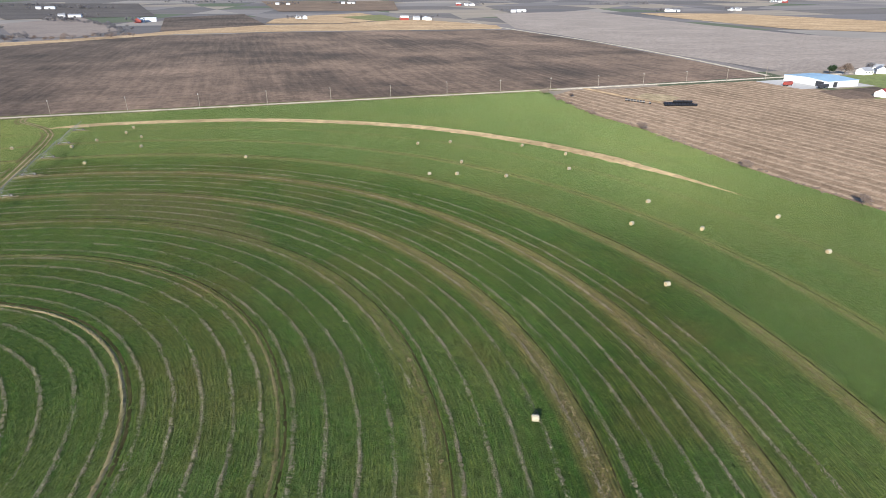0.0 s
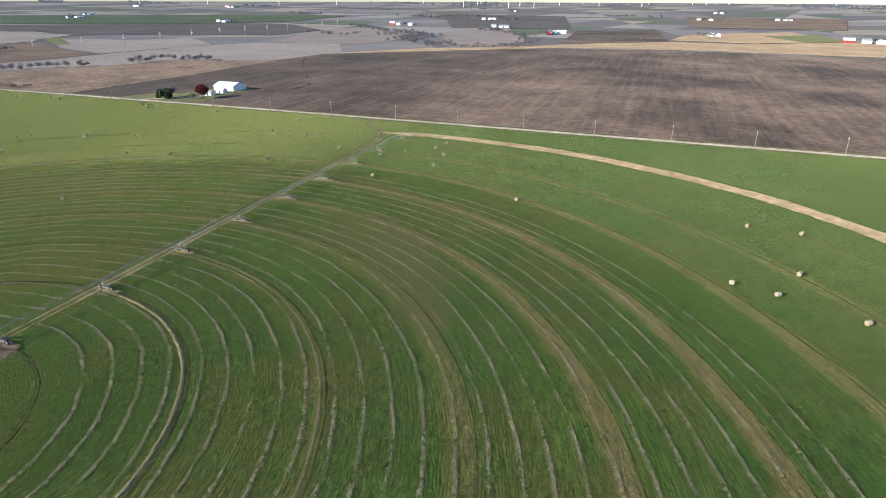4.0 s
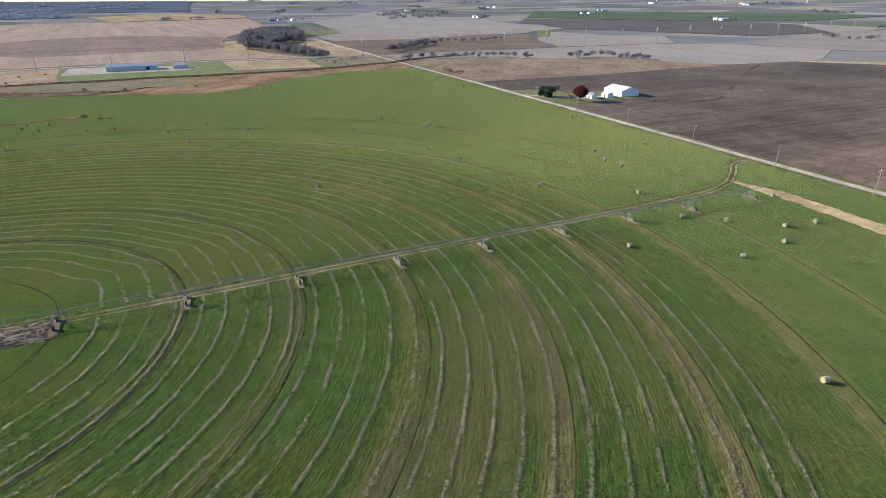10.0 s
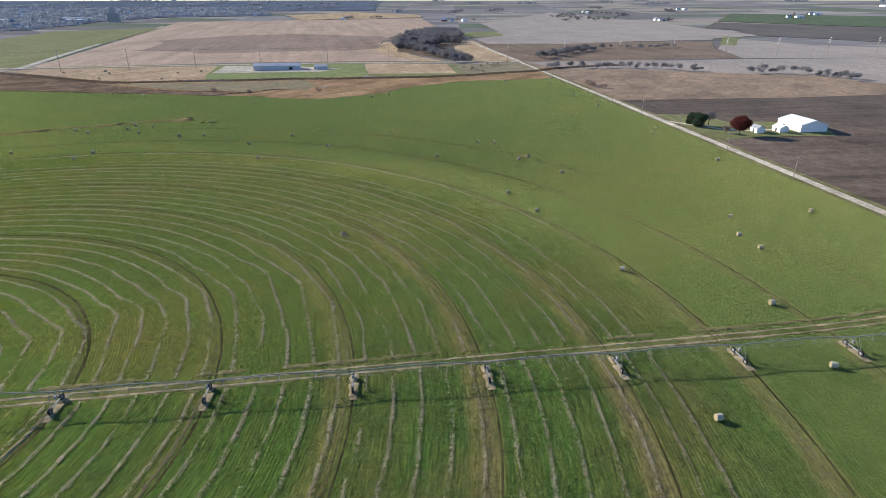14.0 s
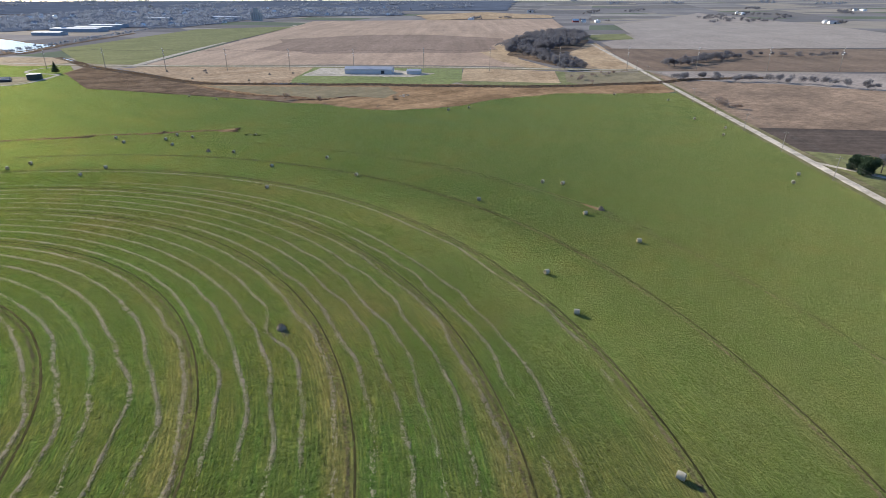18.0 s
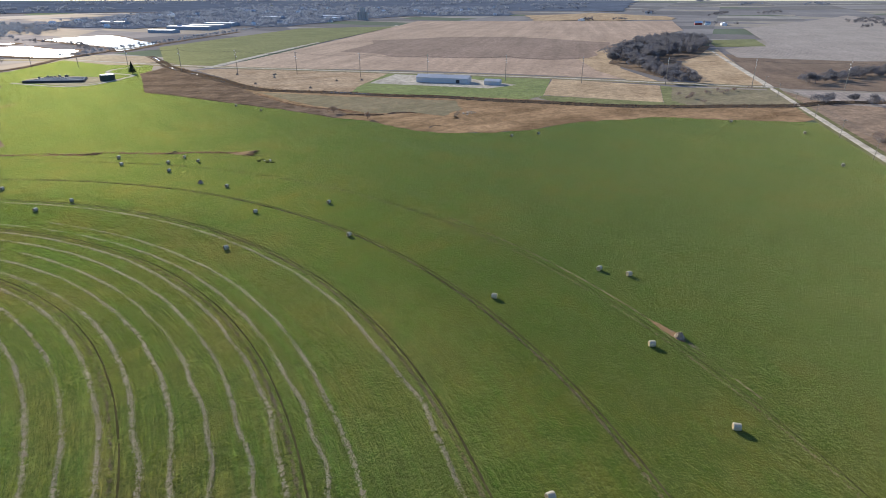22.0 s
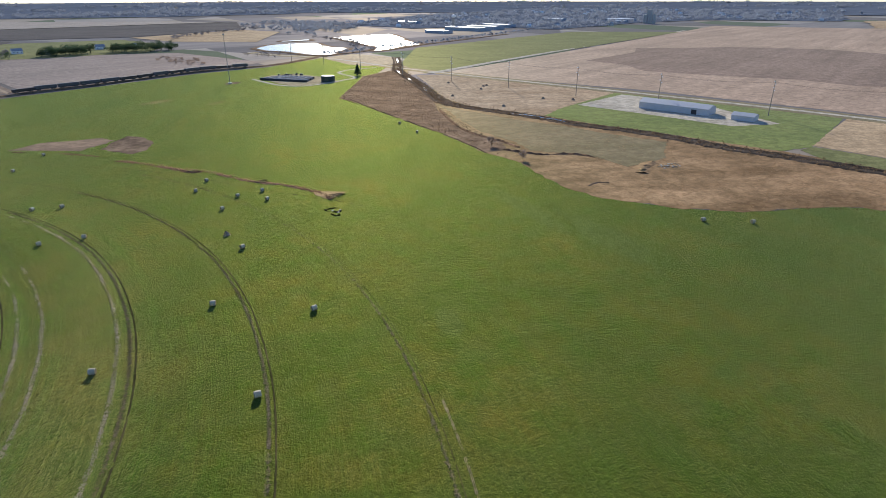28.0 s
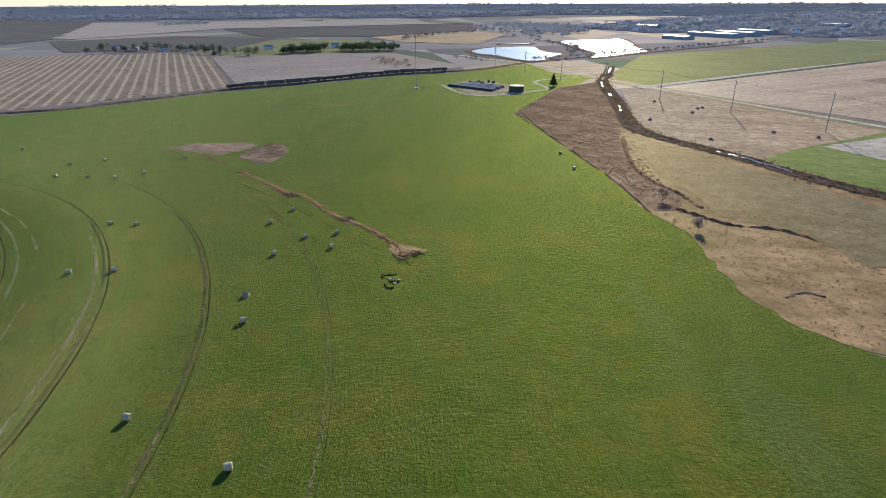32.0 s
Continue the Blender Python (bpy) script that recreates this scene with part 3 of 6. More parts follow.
def arc(r, a0, a1, step, centre=PIVOT, wobble=0.0, seed=0):
    n = max(4, int(abs(a1 - a0) * r / step))
    a = np.linspace(a0, a1, n)
    rr = r + wobble * (np.sin(a * 7 + seed) + 0.6 * np.sin(a * 17 + 2.1 * seed) + 0.35 * np.sin(a * 43 + 0.7 * seed))
    return np.c_[centre[0] + rr * np.cos(a), centre[1] + rr * np.sin(a)]


# ---- the land ----
def build_ground():
    rings = np.concatenate(([0.0], np.linspace(12, 600, 50), 600 * (4720 / 600) ** np.linspace(0.02, 1, 60)))
    seg = 180
    a = np.linspace(0, 2 * math.pi, seg, endpoint=False)
    x = MID[0] + rings[1:, None] * np.cos(a)
    y = MID[1] + rings[1:, None] * np.sin(a)
    v = np.vstack(([[MID[0], MID[1], gz(*MID)]], np.stack((x, y, terrain(x, y)), -1).reshape(-1, 3)))
    f = [(0, 1 + i, 1 + (i + 1) % seg) for i in range(seg)]
    for k in range(len(rings) - 2):
        o = 1 + k * seg
        f += [(o + i, o + seg + i, o + seg + (i + 1) % seg, o + (i + 1) % seg) for i in range(seg)]
    return mesh_object("ground", v, f, FARMLAND, smooth=True)


tagged(build_ground(), "flat farmland of square brown, tan and green fields", "farmland", kind="structure")


def field(name, label, outline, material, lift=0.05, step=60.0, rag=0.0):
    return tagged(drape(name, outline, material, lift, step, rag), label, "field", kind="structure")


WEST_EDGE = [(-466, -238), (-466, -200), (-466, -145), (-468, -105), (-469, -68), (-466, -38), (-470, -17), (-466, 5), (-463, 20), (-465, 36), (-471, 47), (-480, 60), (-492, 71), (-504, 78),
             (-518, 82), (-531, 88), (-545, 99), (-557, 111), (-573, 122), (-578, 135), (-581, 148), (-588, 165), (-593, 178), (-601, 196)]
HAY_OUTLINE = [(-604, 206), (-500, 240), (-300, 305.4), (-160, 351.2), (0, 403.5), (78, 429), (97, 345), (115, 307), (137, 236), (160, 185),
               (236, -20), (260, -220), (60, -225), (-110, -275), (-170, -312), (-237, -372), (-300, -408), (-386, -462), (-460, -486), (-548, -560), (-575, -420), (-530, -350)] + WEST_EDGE
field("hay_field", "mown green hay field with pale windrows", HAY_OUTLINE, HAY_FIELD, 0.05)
field("plowed_field", "dark plowed field with paler stains", [
    (-490, 252), (-300, 313.8), (-160, 359.6), (0, 412), (95, 443), (190, 474), (284, 507), (255, 641), (209, 826), (124, 1058), (-52, 1010), (-200, 985),
    (-393, 897), (-551, 756), (-602, 569), (-606, 505), (-530, 360)], PLOWED, 0.06)
field("grey_field", "grey harvested field beyond the lane", [
    (135, 1105), (140, 1674), (441, 1857), (523, 1207), (568, 989), (633, 864), (520, 690), (429, 574), (312, 530), (265, 668), (216, 852)], STUBBLE_GREY, 0.07)
field("pale_field", "pale tan stubble field beyond the railway", [(551, 1723), (800, 1685), (977, 1352), (760, 1010), (628, 1097), (564, 1465)], STUBBLE_TAN, 0.07)
field("stubble_strip", "tan stubble strip behind the plowed field", [
    (-600, 590), (-551, 770), (-526, 790), (-494, 835), (-453, 901), (-414, 1019), (-323, 1140), (-198, 1188), (-78, 1357), (-22, 1339), (110, 1180), (110, 1075), (-8, 1048), (-52, 1030), (-200, 1003), (-393, 915)], STUBBLE_TAN, 0.10)
field("dark_field", "dark tilled field", [(-437, 963), (-609, 1377), (-490, 1562), (-320, 1144), (-408, 1007)], PLOWED, 0.12)
field("pale_far_field", "pale stubble field among the far farms", [(-334, 1188), (-358, 1348), (-310, 1506), (-215, 1664), (-80, 1375), (-201, 1202)], STUBBLE_TAN, 0.13)
field("grass_wedge", "dull green wedge of grass", [(-232, 1447), (-149, 1583), (-80, 1375), (-130, 1289)], MEADOW, 0.2)
field("west_field", "grey-tan stubble field", [(-806, 1130), (-799, 1388), (-508, 987), (-506, 853), (-585, 847)], LILAC, 0.12)
field("far_stubble", "far brown stubble field", [(-698, 2454), (-188, 2549), (-123, 1847), (-444, 1722)], BROWN_SOIL, 0.2, 150)
field("far_tilled", "far dark tilled field", [(-1571, 2110), (-1056, 2198), (-656, 1442), (-904, 1291)], DARK_SOIL, 0.2, 150)
field("corn_field", "harvested corn field in tan rows", [
    (80, 408), (100, 434), (138, 441), (254, 480), (286, 440), (330, 420), (420, 380), (340, 60), (236, -20), (157, 185), (134, 236), (112, 307), (94, 345)], STUBBLE_CORN, 0.08)
field("creek_bank", "rough brown weeds and dry grass along the creek", [
    (-523, -359), (-590, -400), (-560, -330), (-541, -240), (-536, -170), (-553, -110), (-562, -63), (-580, -15), (-592, 36), (-606, 86), (-630, 132), (-660, 176),
    (-664, 189), (-612, 204)] + [(x + 1.2, y - 0.8) for x, y in WEST_EDGE[::-1]], ROUGH_BROWN, 0.10, 30, 1.3)
field("hay_meadow", "pale tan cut meadow with dark bales", [(-592, -330), (-664, -156), (-571, -117), (-556, -108), (-544, -104), (-533, -132), (-526, -160), (-528, -200), (-548, -262), (-572, -340)], CUT_MEADOW, 0.11, 60, 0.8)
field("yard_lawn", "green lawn round the long shed", [(-571, -119), (-662, -158), (-706, -8), (-612, 29), (-590, 27), (-578, -12), (-570, -40), (-560, -63), (-553, -85), (-549, -104)], LAWN, 0.12, 60, 0.6)
field("gravel_yard", "pale gravel yard", [(-594, -126), (-655, -146), (-672, -92), (-652, -14), (-622, -24), (-606, -84)], GRAVEL, 0.16, 60, 0.5)
field("tan_field", "small tan stubble field", [(-706, -6), (-710, 87), (-627, 112), (-614, 27)], STUBBLE_TAN, 0.12)
field("brown_field", "broad brown stubble field beyond the road", [
    (-598, -340), (-1695, -890), (-2088, -252), (-1614, -108), (-1101, -99), (-858, -38), (-740, 70), (-722, -30), (-690, -150), (-640, -260)], STUBBLE_BROWN, 0.10, 120)
field("brown_band", "darker brown tilled band in the stubble", [(-810, -366), (-999, -470), (-1130, -418), (-1212, -322), (-1170, -116), (-1087, -74), (-994, -77), (-900, -49), (-857, -132), (-789, -252)], BROWN_BAND, 0.2, 100, 22)
field("pale_rise", "pale tan stubble before the far woods", [(-2220, -796), (-2519, -634), (-2366, -340), (-2147, -266), (-1877, -604)], STUBBLE_TAN, 0.3, 150, 20)
field("green_field", "yellow-green winter field", [(-718, -642), (-1214, -875), (-1420, -752), (-587, -350), (-600, -440)], MEADOW, 0.12)
field("striped_field", "stubble field in pale stripes", [(165, -768), (-102, -825), (-238, -404), (-112, -306), (0, -240), (240, -240)], STUBBLE_ROWS, 0.10)
field("lilac_field", "grey-brown harvested field", [(-110, -800), (-392, -736), (-470, -540), (-386, -490), (-244, -404)], LILAC, 0.12)
field("farm_lawn", "green grass round the barn and its trees", [(-440, 269), (-372, 291), (-381, 306), (-388, 330), (-393, 352), (-425, 357), (-426, 330), (-420, 306), (-440, 296)], MEADOW, 0.14, 10)
field("rough_pasture", "reddish brown rough grass", [(-735, 172), (-490, 252), (-522, 377), (-575, 521), (-612, 470), (-655, 440), (-670, 340), (-684, 280), (-682, 205)], PASTURE, 0.12)
field("gray_field", "pale grey stubble field beyond the hedge", [(-738, 178), (-765, 289), (-807, 416), (-843, 565), (-830, 665), (-713, 740), (-600, 640), (-575, 521), (-612, 470), (-655, 440), (-670, 340), (-684, 280), (-682, 205)], STUBBLE_GREY, 0.11)
field("brown_tilled", "brown tilled field beyond the crossroads", [(-1038, 79), (-1059, 260), (-1104, 446), (-940, 416), (-817, 417), (-781, 291), (-745, 178), (-752, 160)], BROWN_SOIL, 0.15)
field("lilac_slope", "lilac-grey stubble behind the hedge", [(-1193, 490), (-1047, 570), (-1011, 660), (-850, 600), (-817, 419), (-950, 421)], STUBBLE_GREY, 0.16)
field("grey_rise", "broad pale grey stubble rise", [(-1083, 73), (-1270, 98), (-1792, -16), (-1982, 133), (-1901, 405), (-1367, 511), (-1131, 454), (-1062, 261)], STUBBLE_GREY, 0.26, 120)
field("green_corner", "yellow-green grass corner beside a ditch", [(-1027, 441), (-1232, 495), (-1196, 512), (-1014, 460)], MEADOW, 0.30)
field("tan_hill", "bare tan hill among the copses", [(-817, 696), (-954, 855), (-1109, 1104), (-988, 1136), (-716, 922), (-680, 769), (-740, 715)], LILAC, 0.18)
field("tan_slope", "orange-tan stubble beside the wood", [(-1058, 4), (-1110, 56), (-932, 107), (-752, 158), (-743, 111), (-831, 90), (-944, 38)], STUBBLE_TAN, 0.17)
field("wood_edge", "tan strip along the wood", [(-886, -55), (-1029, -76), (-1060, -57), (-818, 18), (-727, 86), (-720, 64), (-784, 6)], STUBBLE_TAN, 0.18)
field("wood_litter", "brown leaf litter under the wood", [(-860, -10), (-1000, -40), (-1182, -60), (-1170, 35), (-1006, 55), (-910, 55), (-752, 110), (-760, 76)], GULLY_SOIL, 0.20)
field("green_edge", "green grass behind the wood", [(-1302, 3), (-1370, 66), (-1204, 105), (-1157, 45)], MEADOW, 0.30)
field("creek_meadow", "olive grass and weeds by the crossroads", [(-640, 114), (-708, 97), (-728, 168), (-664, 190), (-640, 158), (-622, 132)], OLIVE, 0.15, 60, 0.8)
field("shed_meadow", "green strip between the tan field and the yard", [(-628, 112), (-710, 87), (-709, 98), (-640, 116), (-622, 132), (-606, 106), (-598, 84), (-590, 50), (-600, 30), (-612, 30)], MEADOW, 0.14, 60, 0.6)
field("facility_grass", "short yellow-green grass", [(-402, -330), (-395, -440), (-470, -482), (-548, -560), (-575, -425), (-520, -356), (-456, -245)], HAY_FIELD, 0.09)


# ---- roads and tracks ----
def road(name, label, points, width, material, lift=0.16, step=6.0, ragged=0.06):
    h = width / 2
    return tagged(band(name, spread(points, step), [(-h - 0.3, lift - 0.14), (-h, lift), (0, lift + 0.08), (h, lift), (h + 0.3, lift - 0.14)], material, ragged), label, "road", kind="structure")


VERGE = soil_material("road_verge", (0.105, 0.110, 0.042), (0.230, 0.195, 0.105), 0.05, 0, -ROAD_DIR, bloom=0.06, shine=0.02)
tagged(band("road_verge", spread([(x, road_y(x)) for x in (-743, -500, -250, 0, 90)], 12), [(-4.6, 0.05), (-4.0, 0.11), (4.6, 0.11), (5.8, 0.04)], VERGE, 0.1), "dry grass verges of the gravel road", "verge", kind="structure")
road("road", "pale gravel road with grass verges", [(x, road_y(x)) for x in (-743, -500, -250, 0, 250)] + [(420, 548), (620, 640)], 3.8, ROAD_GRAVEL)
road("farm_drive", "short gravel drive to the farm buildings", [(-420, 270), (-411, 283), (-402, 296), (-398, 308), (-402, 320), (-405, 330)], 2.6, ROAD_GRAVEL, 0.2, 2)
TRACTOR = [(-388, 346), (-377, 356), (-374, 376), (-381, 398), (-410, 422), (-443, 447), (-526, 511), (-566, 548)]
DARK_TRACK = soil_material("packed_dark_soil", (0.055, 0.041, 0.034), (0.110, 0.078, 0.060), 0.1, 0, 0.2, bloom=0.04, shine=0.02)
for o in (-1.4, 1.4):
    tagged(band("tillage_track", spread([(x + o, y - 0.4 * o) for x, y in TRACTOR], 3), [(-0.8, 0.08), (-0.5, 0.11), (0.5, 0.11), (0.8, 0.08)], DARK_TRACK, 0.4, gaps=0.3), "dark tractor track across the plowed field", "track", group="tractor tracks", kind="structure")
COUNTRY_ROAD = [(-480, -690), (-500, -640), (-552, -545), (-586, -400), (-624, -278), (-667, -155), (-692, -75), (-708, -18), (-720, 40), (-734, 112), (-746, 166)]
tagged(band("road_verge_2", spread(COUNTRY_ROAD, 12), [(-10, 0.10), (-9, 0.20), (9, 0.20), (10, 0.10)], OLIVE, 0.1), "grass verges of the country road", "verge", kind="structure")
road("road_2", "pale country road past the long shed", COUNTRY_ROAD, 5.0, GRAVEL, 0.28)
road("road_3", "straight gravel road to the north-west", [(-746, 164), (-850, 130), (-1100, 48)], 5.5, GRAVEL, 0.3)
road("lane_1", "farm lane with grass verges", [(284, 510), (262, 641), (216, 826), (132, 1058), (60, 1300)], 4.5, GRAVEL, 0.24)
road("lane_2", "pale field lane", [(-590, -345), (-855, -484), (-1471, -789)], 9.0, GRAVEL, 0.3)


def farm_lane():
    far = (PIVOT[0] + 225 * math.cos(LANE), PIVOT[1] + 225 * math.sin(LANE))
    near = (PIVOT[0] + 20 * math.cos(LANE), PIVOT[1] + 20 * math.sin(LANE))
    line = [near, ((near[0] + far[0]) / 2, (near[1] + far[1]) / 2), far, (-200, 297), (-214, 309), (-226, 317), (-231, 326), (-234, 332)]
    p = spread(line, 0.9)
    tagged(band("farm_lane", p, [(-2.1, 0.02), (-1.7, 0.07), (1.7, 0.07), (2.1, 0.02)], LANE_SOIL, 0.3), "rutted earth farm lane beside the irrigator", "lane", kind="structure")
    t = np.gradient(p, axis=0)
    side = np.c_[-t[:, 1], t[:, 0]] / np.hypot(t[:, 0], t[:, 1])[:, None]
    for o in (-1.0, 1.0):
        tagged(band("wheel_rut", p + side * o, [(-0.34, 0.06), (-0.2, 0.12), (0.2, 0.12), (0.34, 0.06)], DRY_EARTH, 0.35), "pale worn wheel rut of the lane", "rut", kind="structure")
    tagged(band("lane_weeds", p + side * 3.4, [(-0.9, 0.02), (-0.4, 0.15), (0.3, 0.13), (0.8, 0.02)], THIN_GRASS, 0.4, gaps=0.35), "strip of tall dry weeds beside the lane", "weeds", kind="stuff")


farm_lane()
TAN = (-97.0, 85.0)
tagged(band("perimeter_track", arc(242, radians(116), radians(29), 1.5, TAN, 0.6), [(-4.4, 0.03), (-3.7, 0.08), (0, 0.10), (3.3, 0.08), (4.0, 0.03)], BARE_TAN, 0.16, taper=36),
       "bare tan earth track round the circle's edge", "track", kind="structure")


ROWS = (44.2, 49.6, 55.0, 60.3, 66.3, 71.5, 76.5, 82.0, 86.9, 92.5, 97.9, 103.3, 108.8, 114.1, 119.4, 124.6, 129.7, 135.0, 140.3, 146.0, 151.4, 156.4, 161.9,
        167.0, 172.8, 177.6)


def rake_drift(a, r):
    """How far the rake strayed from the circle, by bearing; neighbouring rows stray together."""
    d = np.degrees(a) % 360
    s = np.interp(d, (0, 30, 60, 80, 118, 128, 135, 142, 150, 170, 220, 360), (-1.2, -1.1, -0.7, 0.0, 0.5, 1.6, 2.6, 0.6, 0.0, 0.2, 0.0, -1.2))
    sway = np.clip((d - 108) / 12, 0, 1) * np.clip((165 - d) / 15, 0, 1)
    x = a * r
    return s * np.clip((160 - r) / 90, 0.3, 1.0) + sway * (0.2 * np.sin(x / 3.1 + r * 0.03) + 0.4 * np.sin(x / 7.3 + r * 0.05))


def hay_flakes(line, half, per_metre, size, rng, thin=0.12, high=0.42):
    """Loose straws and wads along a line, lying at all angles in a low heap; thin is how patchy the row is, along the line."""
    seg = np.hypot(*np.diff(line, axis=0).T)
    dist = np.concatenate(([0], np.cumsum(seg)))
    n = int(dist[-1] * per_metre)
    wads = rng.uniform(0, dist[-1], max(4, n // 4))
    d = np.clip(wads[rng.integers(0, len(wads), n)] + rng.normal(0, 0.22, n), 0, dist[-1])
    knots = np.arange(0, dist[-1] + 8, 4.0)
    wave = 0.6 * np.interp(d, knots, rng.random(len(knots))) + 0.4 * np.interp(d, knots[::4], rng.random(len(knots[::4])))
    if isinstance(thin, np.ndarray):
        thin = np.interp(d, dist, thin)
    keep = rng.random(n) < np.clip(0.45 + 2.0 * (wave - 0.25 - thin), 0.02, 1)
    d = d[keep]
    n = len(d)
    x, y = np.interp(d, dist, line[:, 0]), np.interp(d, dist, line[:, 1])
    a = np.interp(d, dist[:-1], np.unwrap(np.arctan2(np.diff(line[:, 1]), np.diff(line[:, 0]))))
    o = np.clip(rng.normal(0, 0.5, n), -1.3, 1.3)
    x, y = x - np.sin(a) * o * half, y + np.cos(a) * o * half
    z = terrain(x, y) + 0.08 + high * np.clip(1 - abs(o), 0, 1) * rng.random(n)
    c = np.c_[x, y, z]
    t = rng.uniform(0, 2 * math.pi, n)
    u = np.c_[np.cos(t), np.sin(t), rng.normal(0, 0.25, n)]
    w = np.c_[-np.sin(t), np.cos(t), rng.normal(0, 0.4, n)]
    s = size * rng.uniform(0.5, 1.4, n)[:, None]
    v = np.stack((c - u * s, c - w * s * 0.55, c + u * s, c + w * s * 0.55), 1).reshape(-1, 3)
    return v, np.arange(4 * n).reshape(-1, 4)


def wheel_track(k):
    """A rut with dead grass standing beside it, broad and bleached on the eastern side."""
    r = TRACKS[k]
    rng = np.random.default_rng(40 + k)
    q = (0.4, 0.65, 0.5, 0.38, 0.34, 0.34, 0.38, 0.34, 0.17)[k]
    # the strip lies flush; its dark colour stands in for the groove's shade
    tagged(band("wheel_track", arc(r + 0.2, 0.0, 2 * math.pi, 0.7, wobble=0.1, seed=k), [(-0.7 * q, 0.03), (-0.4 * q, 0.065), (0.4 * q, 0.065), (0.7 * q, 0.03)], RUT, 0.2, rng=rng), "dark rut of an irrigator's wheel", "track", group="wheel tracks", kind="structure")
    if k in (1, 2):
        w, tall = (0.55, 0.22) if k == 1 else (0.4, 0.12)
        tagged(band("grass_ridge", arc(r - 0.95, radians(-70), ARM, 0.6, wobble=0.08, seed=k), [(-w, 0.02), (-0.55 * w, 0.7 * tall), (0.0, tall), (0.5 * w, 0.85 * tall), (0.9 * w, 0.02)], DRY_GRASS if k == 1 else THIN_GRASS, 0.22, rng=rng), "ridge of dry grass beside a wheel track", "grass ridge", group="grass ridges", kind="stuff")
    wide, thick = (0.4, 0.6, 0.6, 0.7, 1.3, 1.9, 1.3, 0.9, 0.4)[k], (10, 22, 16, 16, 34, 44, 26, 14, 5)[k]
    sides = []
    for a0, a1, half, many, size in ((radians(-35), ARM - 0.01, wide, thick, 0.15), (ARM + 0.03, radians(215), 0.42, (8, 16, 18, 18, 18, 24, 34, 32, 16)[k], 0.15)):
        line = arc(r - 0.55 - half, a0, a1, 1.0, wobble=0.1, seed=k)
        sides.append(hay_flakes(line, half, many, size, rng, -0.05, 0.10))
    v = np.vstack([p[0] for p in sides])
    f = np.vstack((sides[0][1], sides[1][1] + len(sides[0][0])))
    tagged(mesh_fast("dead_grass", v, f, DEAD_GRASS), "bleached dead grass beside a wheel track", "dead grass", group="dead grass strips", kind="stuff")


for k in range(9):
    wheel_track(k)


def windrows():
    rng = np.random.default_rng(3)
    for i, r in enumerate(ROWS + (192.2,)):
        a0, a1 = LANE + 3.0 / r, LANE + 2 * math.pi - 2.0 / r
        if r > 180:
            a0, a1 = LANE + radians(12), LANE + radians(110)
        n = int((a1 - a0) * r)
        a = np.linspace(a0, a1, n)
        rr = r + rake_drift(a, r) + 0.16 * (np.sin(a * 9 + i) + 0.6 * np.sin(a * 23 + 2.1 * i) + 0.5 * np.sin(a * 61 + 0.7 * i))
        # the rake weaved together from row to row on the western side
        weave = np.exp(-((np.degrees(a) - 139) / 13) ** 2) * np.clip(r / 60, 0, 1)
        rr = rr + weave * (0.40 * np.sin(a * r / 6.2 + r * 0.11) + 0.18 * np.sin(a * r / 2.3 + r * 0.29))
        line = np.c_[PIVOT[0] + rr * np.cos(a), PIVOT[1] + rr * np.sin(a)]
        if i == 17:      # raked round the collapsed bale
            near = np.exp(-((line[:, 0] + 219) ** 2 + (line[:, 1] - 144) ** 2) / 55.0)[:, None]
            line = line + near * 3.0 * (np.array(PIVOT) - line) / r
        d = np.degrees(a) % 360
        patchy = 0.06 * rng.random() - 0.07 * np.clip((d - 126) / 12, 0, 1) * (d < 200) + 0.27 * np.exp(-((d - 121) / 7) ** 2) + 0.30 * np.clip((d - 185) / 20, 0, 1) * (d < 340)
        half = rng.uniform(0.50, 0.62)
        cut = int(np.searchsorted(a, radians(215)))
        v, f = hay_flakes(line[:cut], half, 42, 0.125, rng, patchy[:cut], 0.26)
        if r < 180:      # the side that stays far off, in larger wads
            east = int(np.searchsorted(a, radians(350)))
            v2, f2 = hay_flakes(line[cut:east], half, 12, 0.22, rng, patchy[cut:east])
            v3, f3 = hay_flakes(line[east:], 0.9 * half, 36, 0.125, rng, 0.10 * np.ones(len(line) - east))
            f = np.vstack((f, f2 + len(v), f3 + len(v) + len(v2)))
            v = np.vstack((v, v2, v3))
        tagged(mesh_fast("windrow", v, f, HAY), "raked windrow of pale dry hay on the mown field", "windrow", group="windrows", kind="stuff")


windrows()


# ---- standing grass ----
def inside_of(outline, x, y):
    got = np.zeros(len(x), bool)
    p = np.array(outline, float)
    for (ax, ay), (bx, by) in zip(p, np.roll(p, 1, axis=0)):
        if ay != by:
            got ^= ((ay > y) != (by > y)) & (x < (bx - ax) * (y - ay) / (by - ay) + ax)
    return got


def patches(x, y, cell, rng):
    """Smooth random values between 0 and 1 that change over about cell metres."""
    u, w = (x + 700) / cell, (y + 700) / cell
    g = rng.random((int(1100 / cell) + 3, int(1250 / cell) + 3))
    i, j = u.astype(int), w.astype(int)
    a, b = u - i, w - j
    a, b = a * a * (3 - 2 * a), b * b * (3 - 2 * b)
    return (g[i, j] * (1 - a) + g[i + 1, j] * a) * (1 - b) + (g[i, j + 1] * (1 - a) + g[i + 1, j + 1] * a) * b


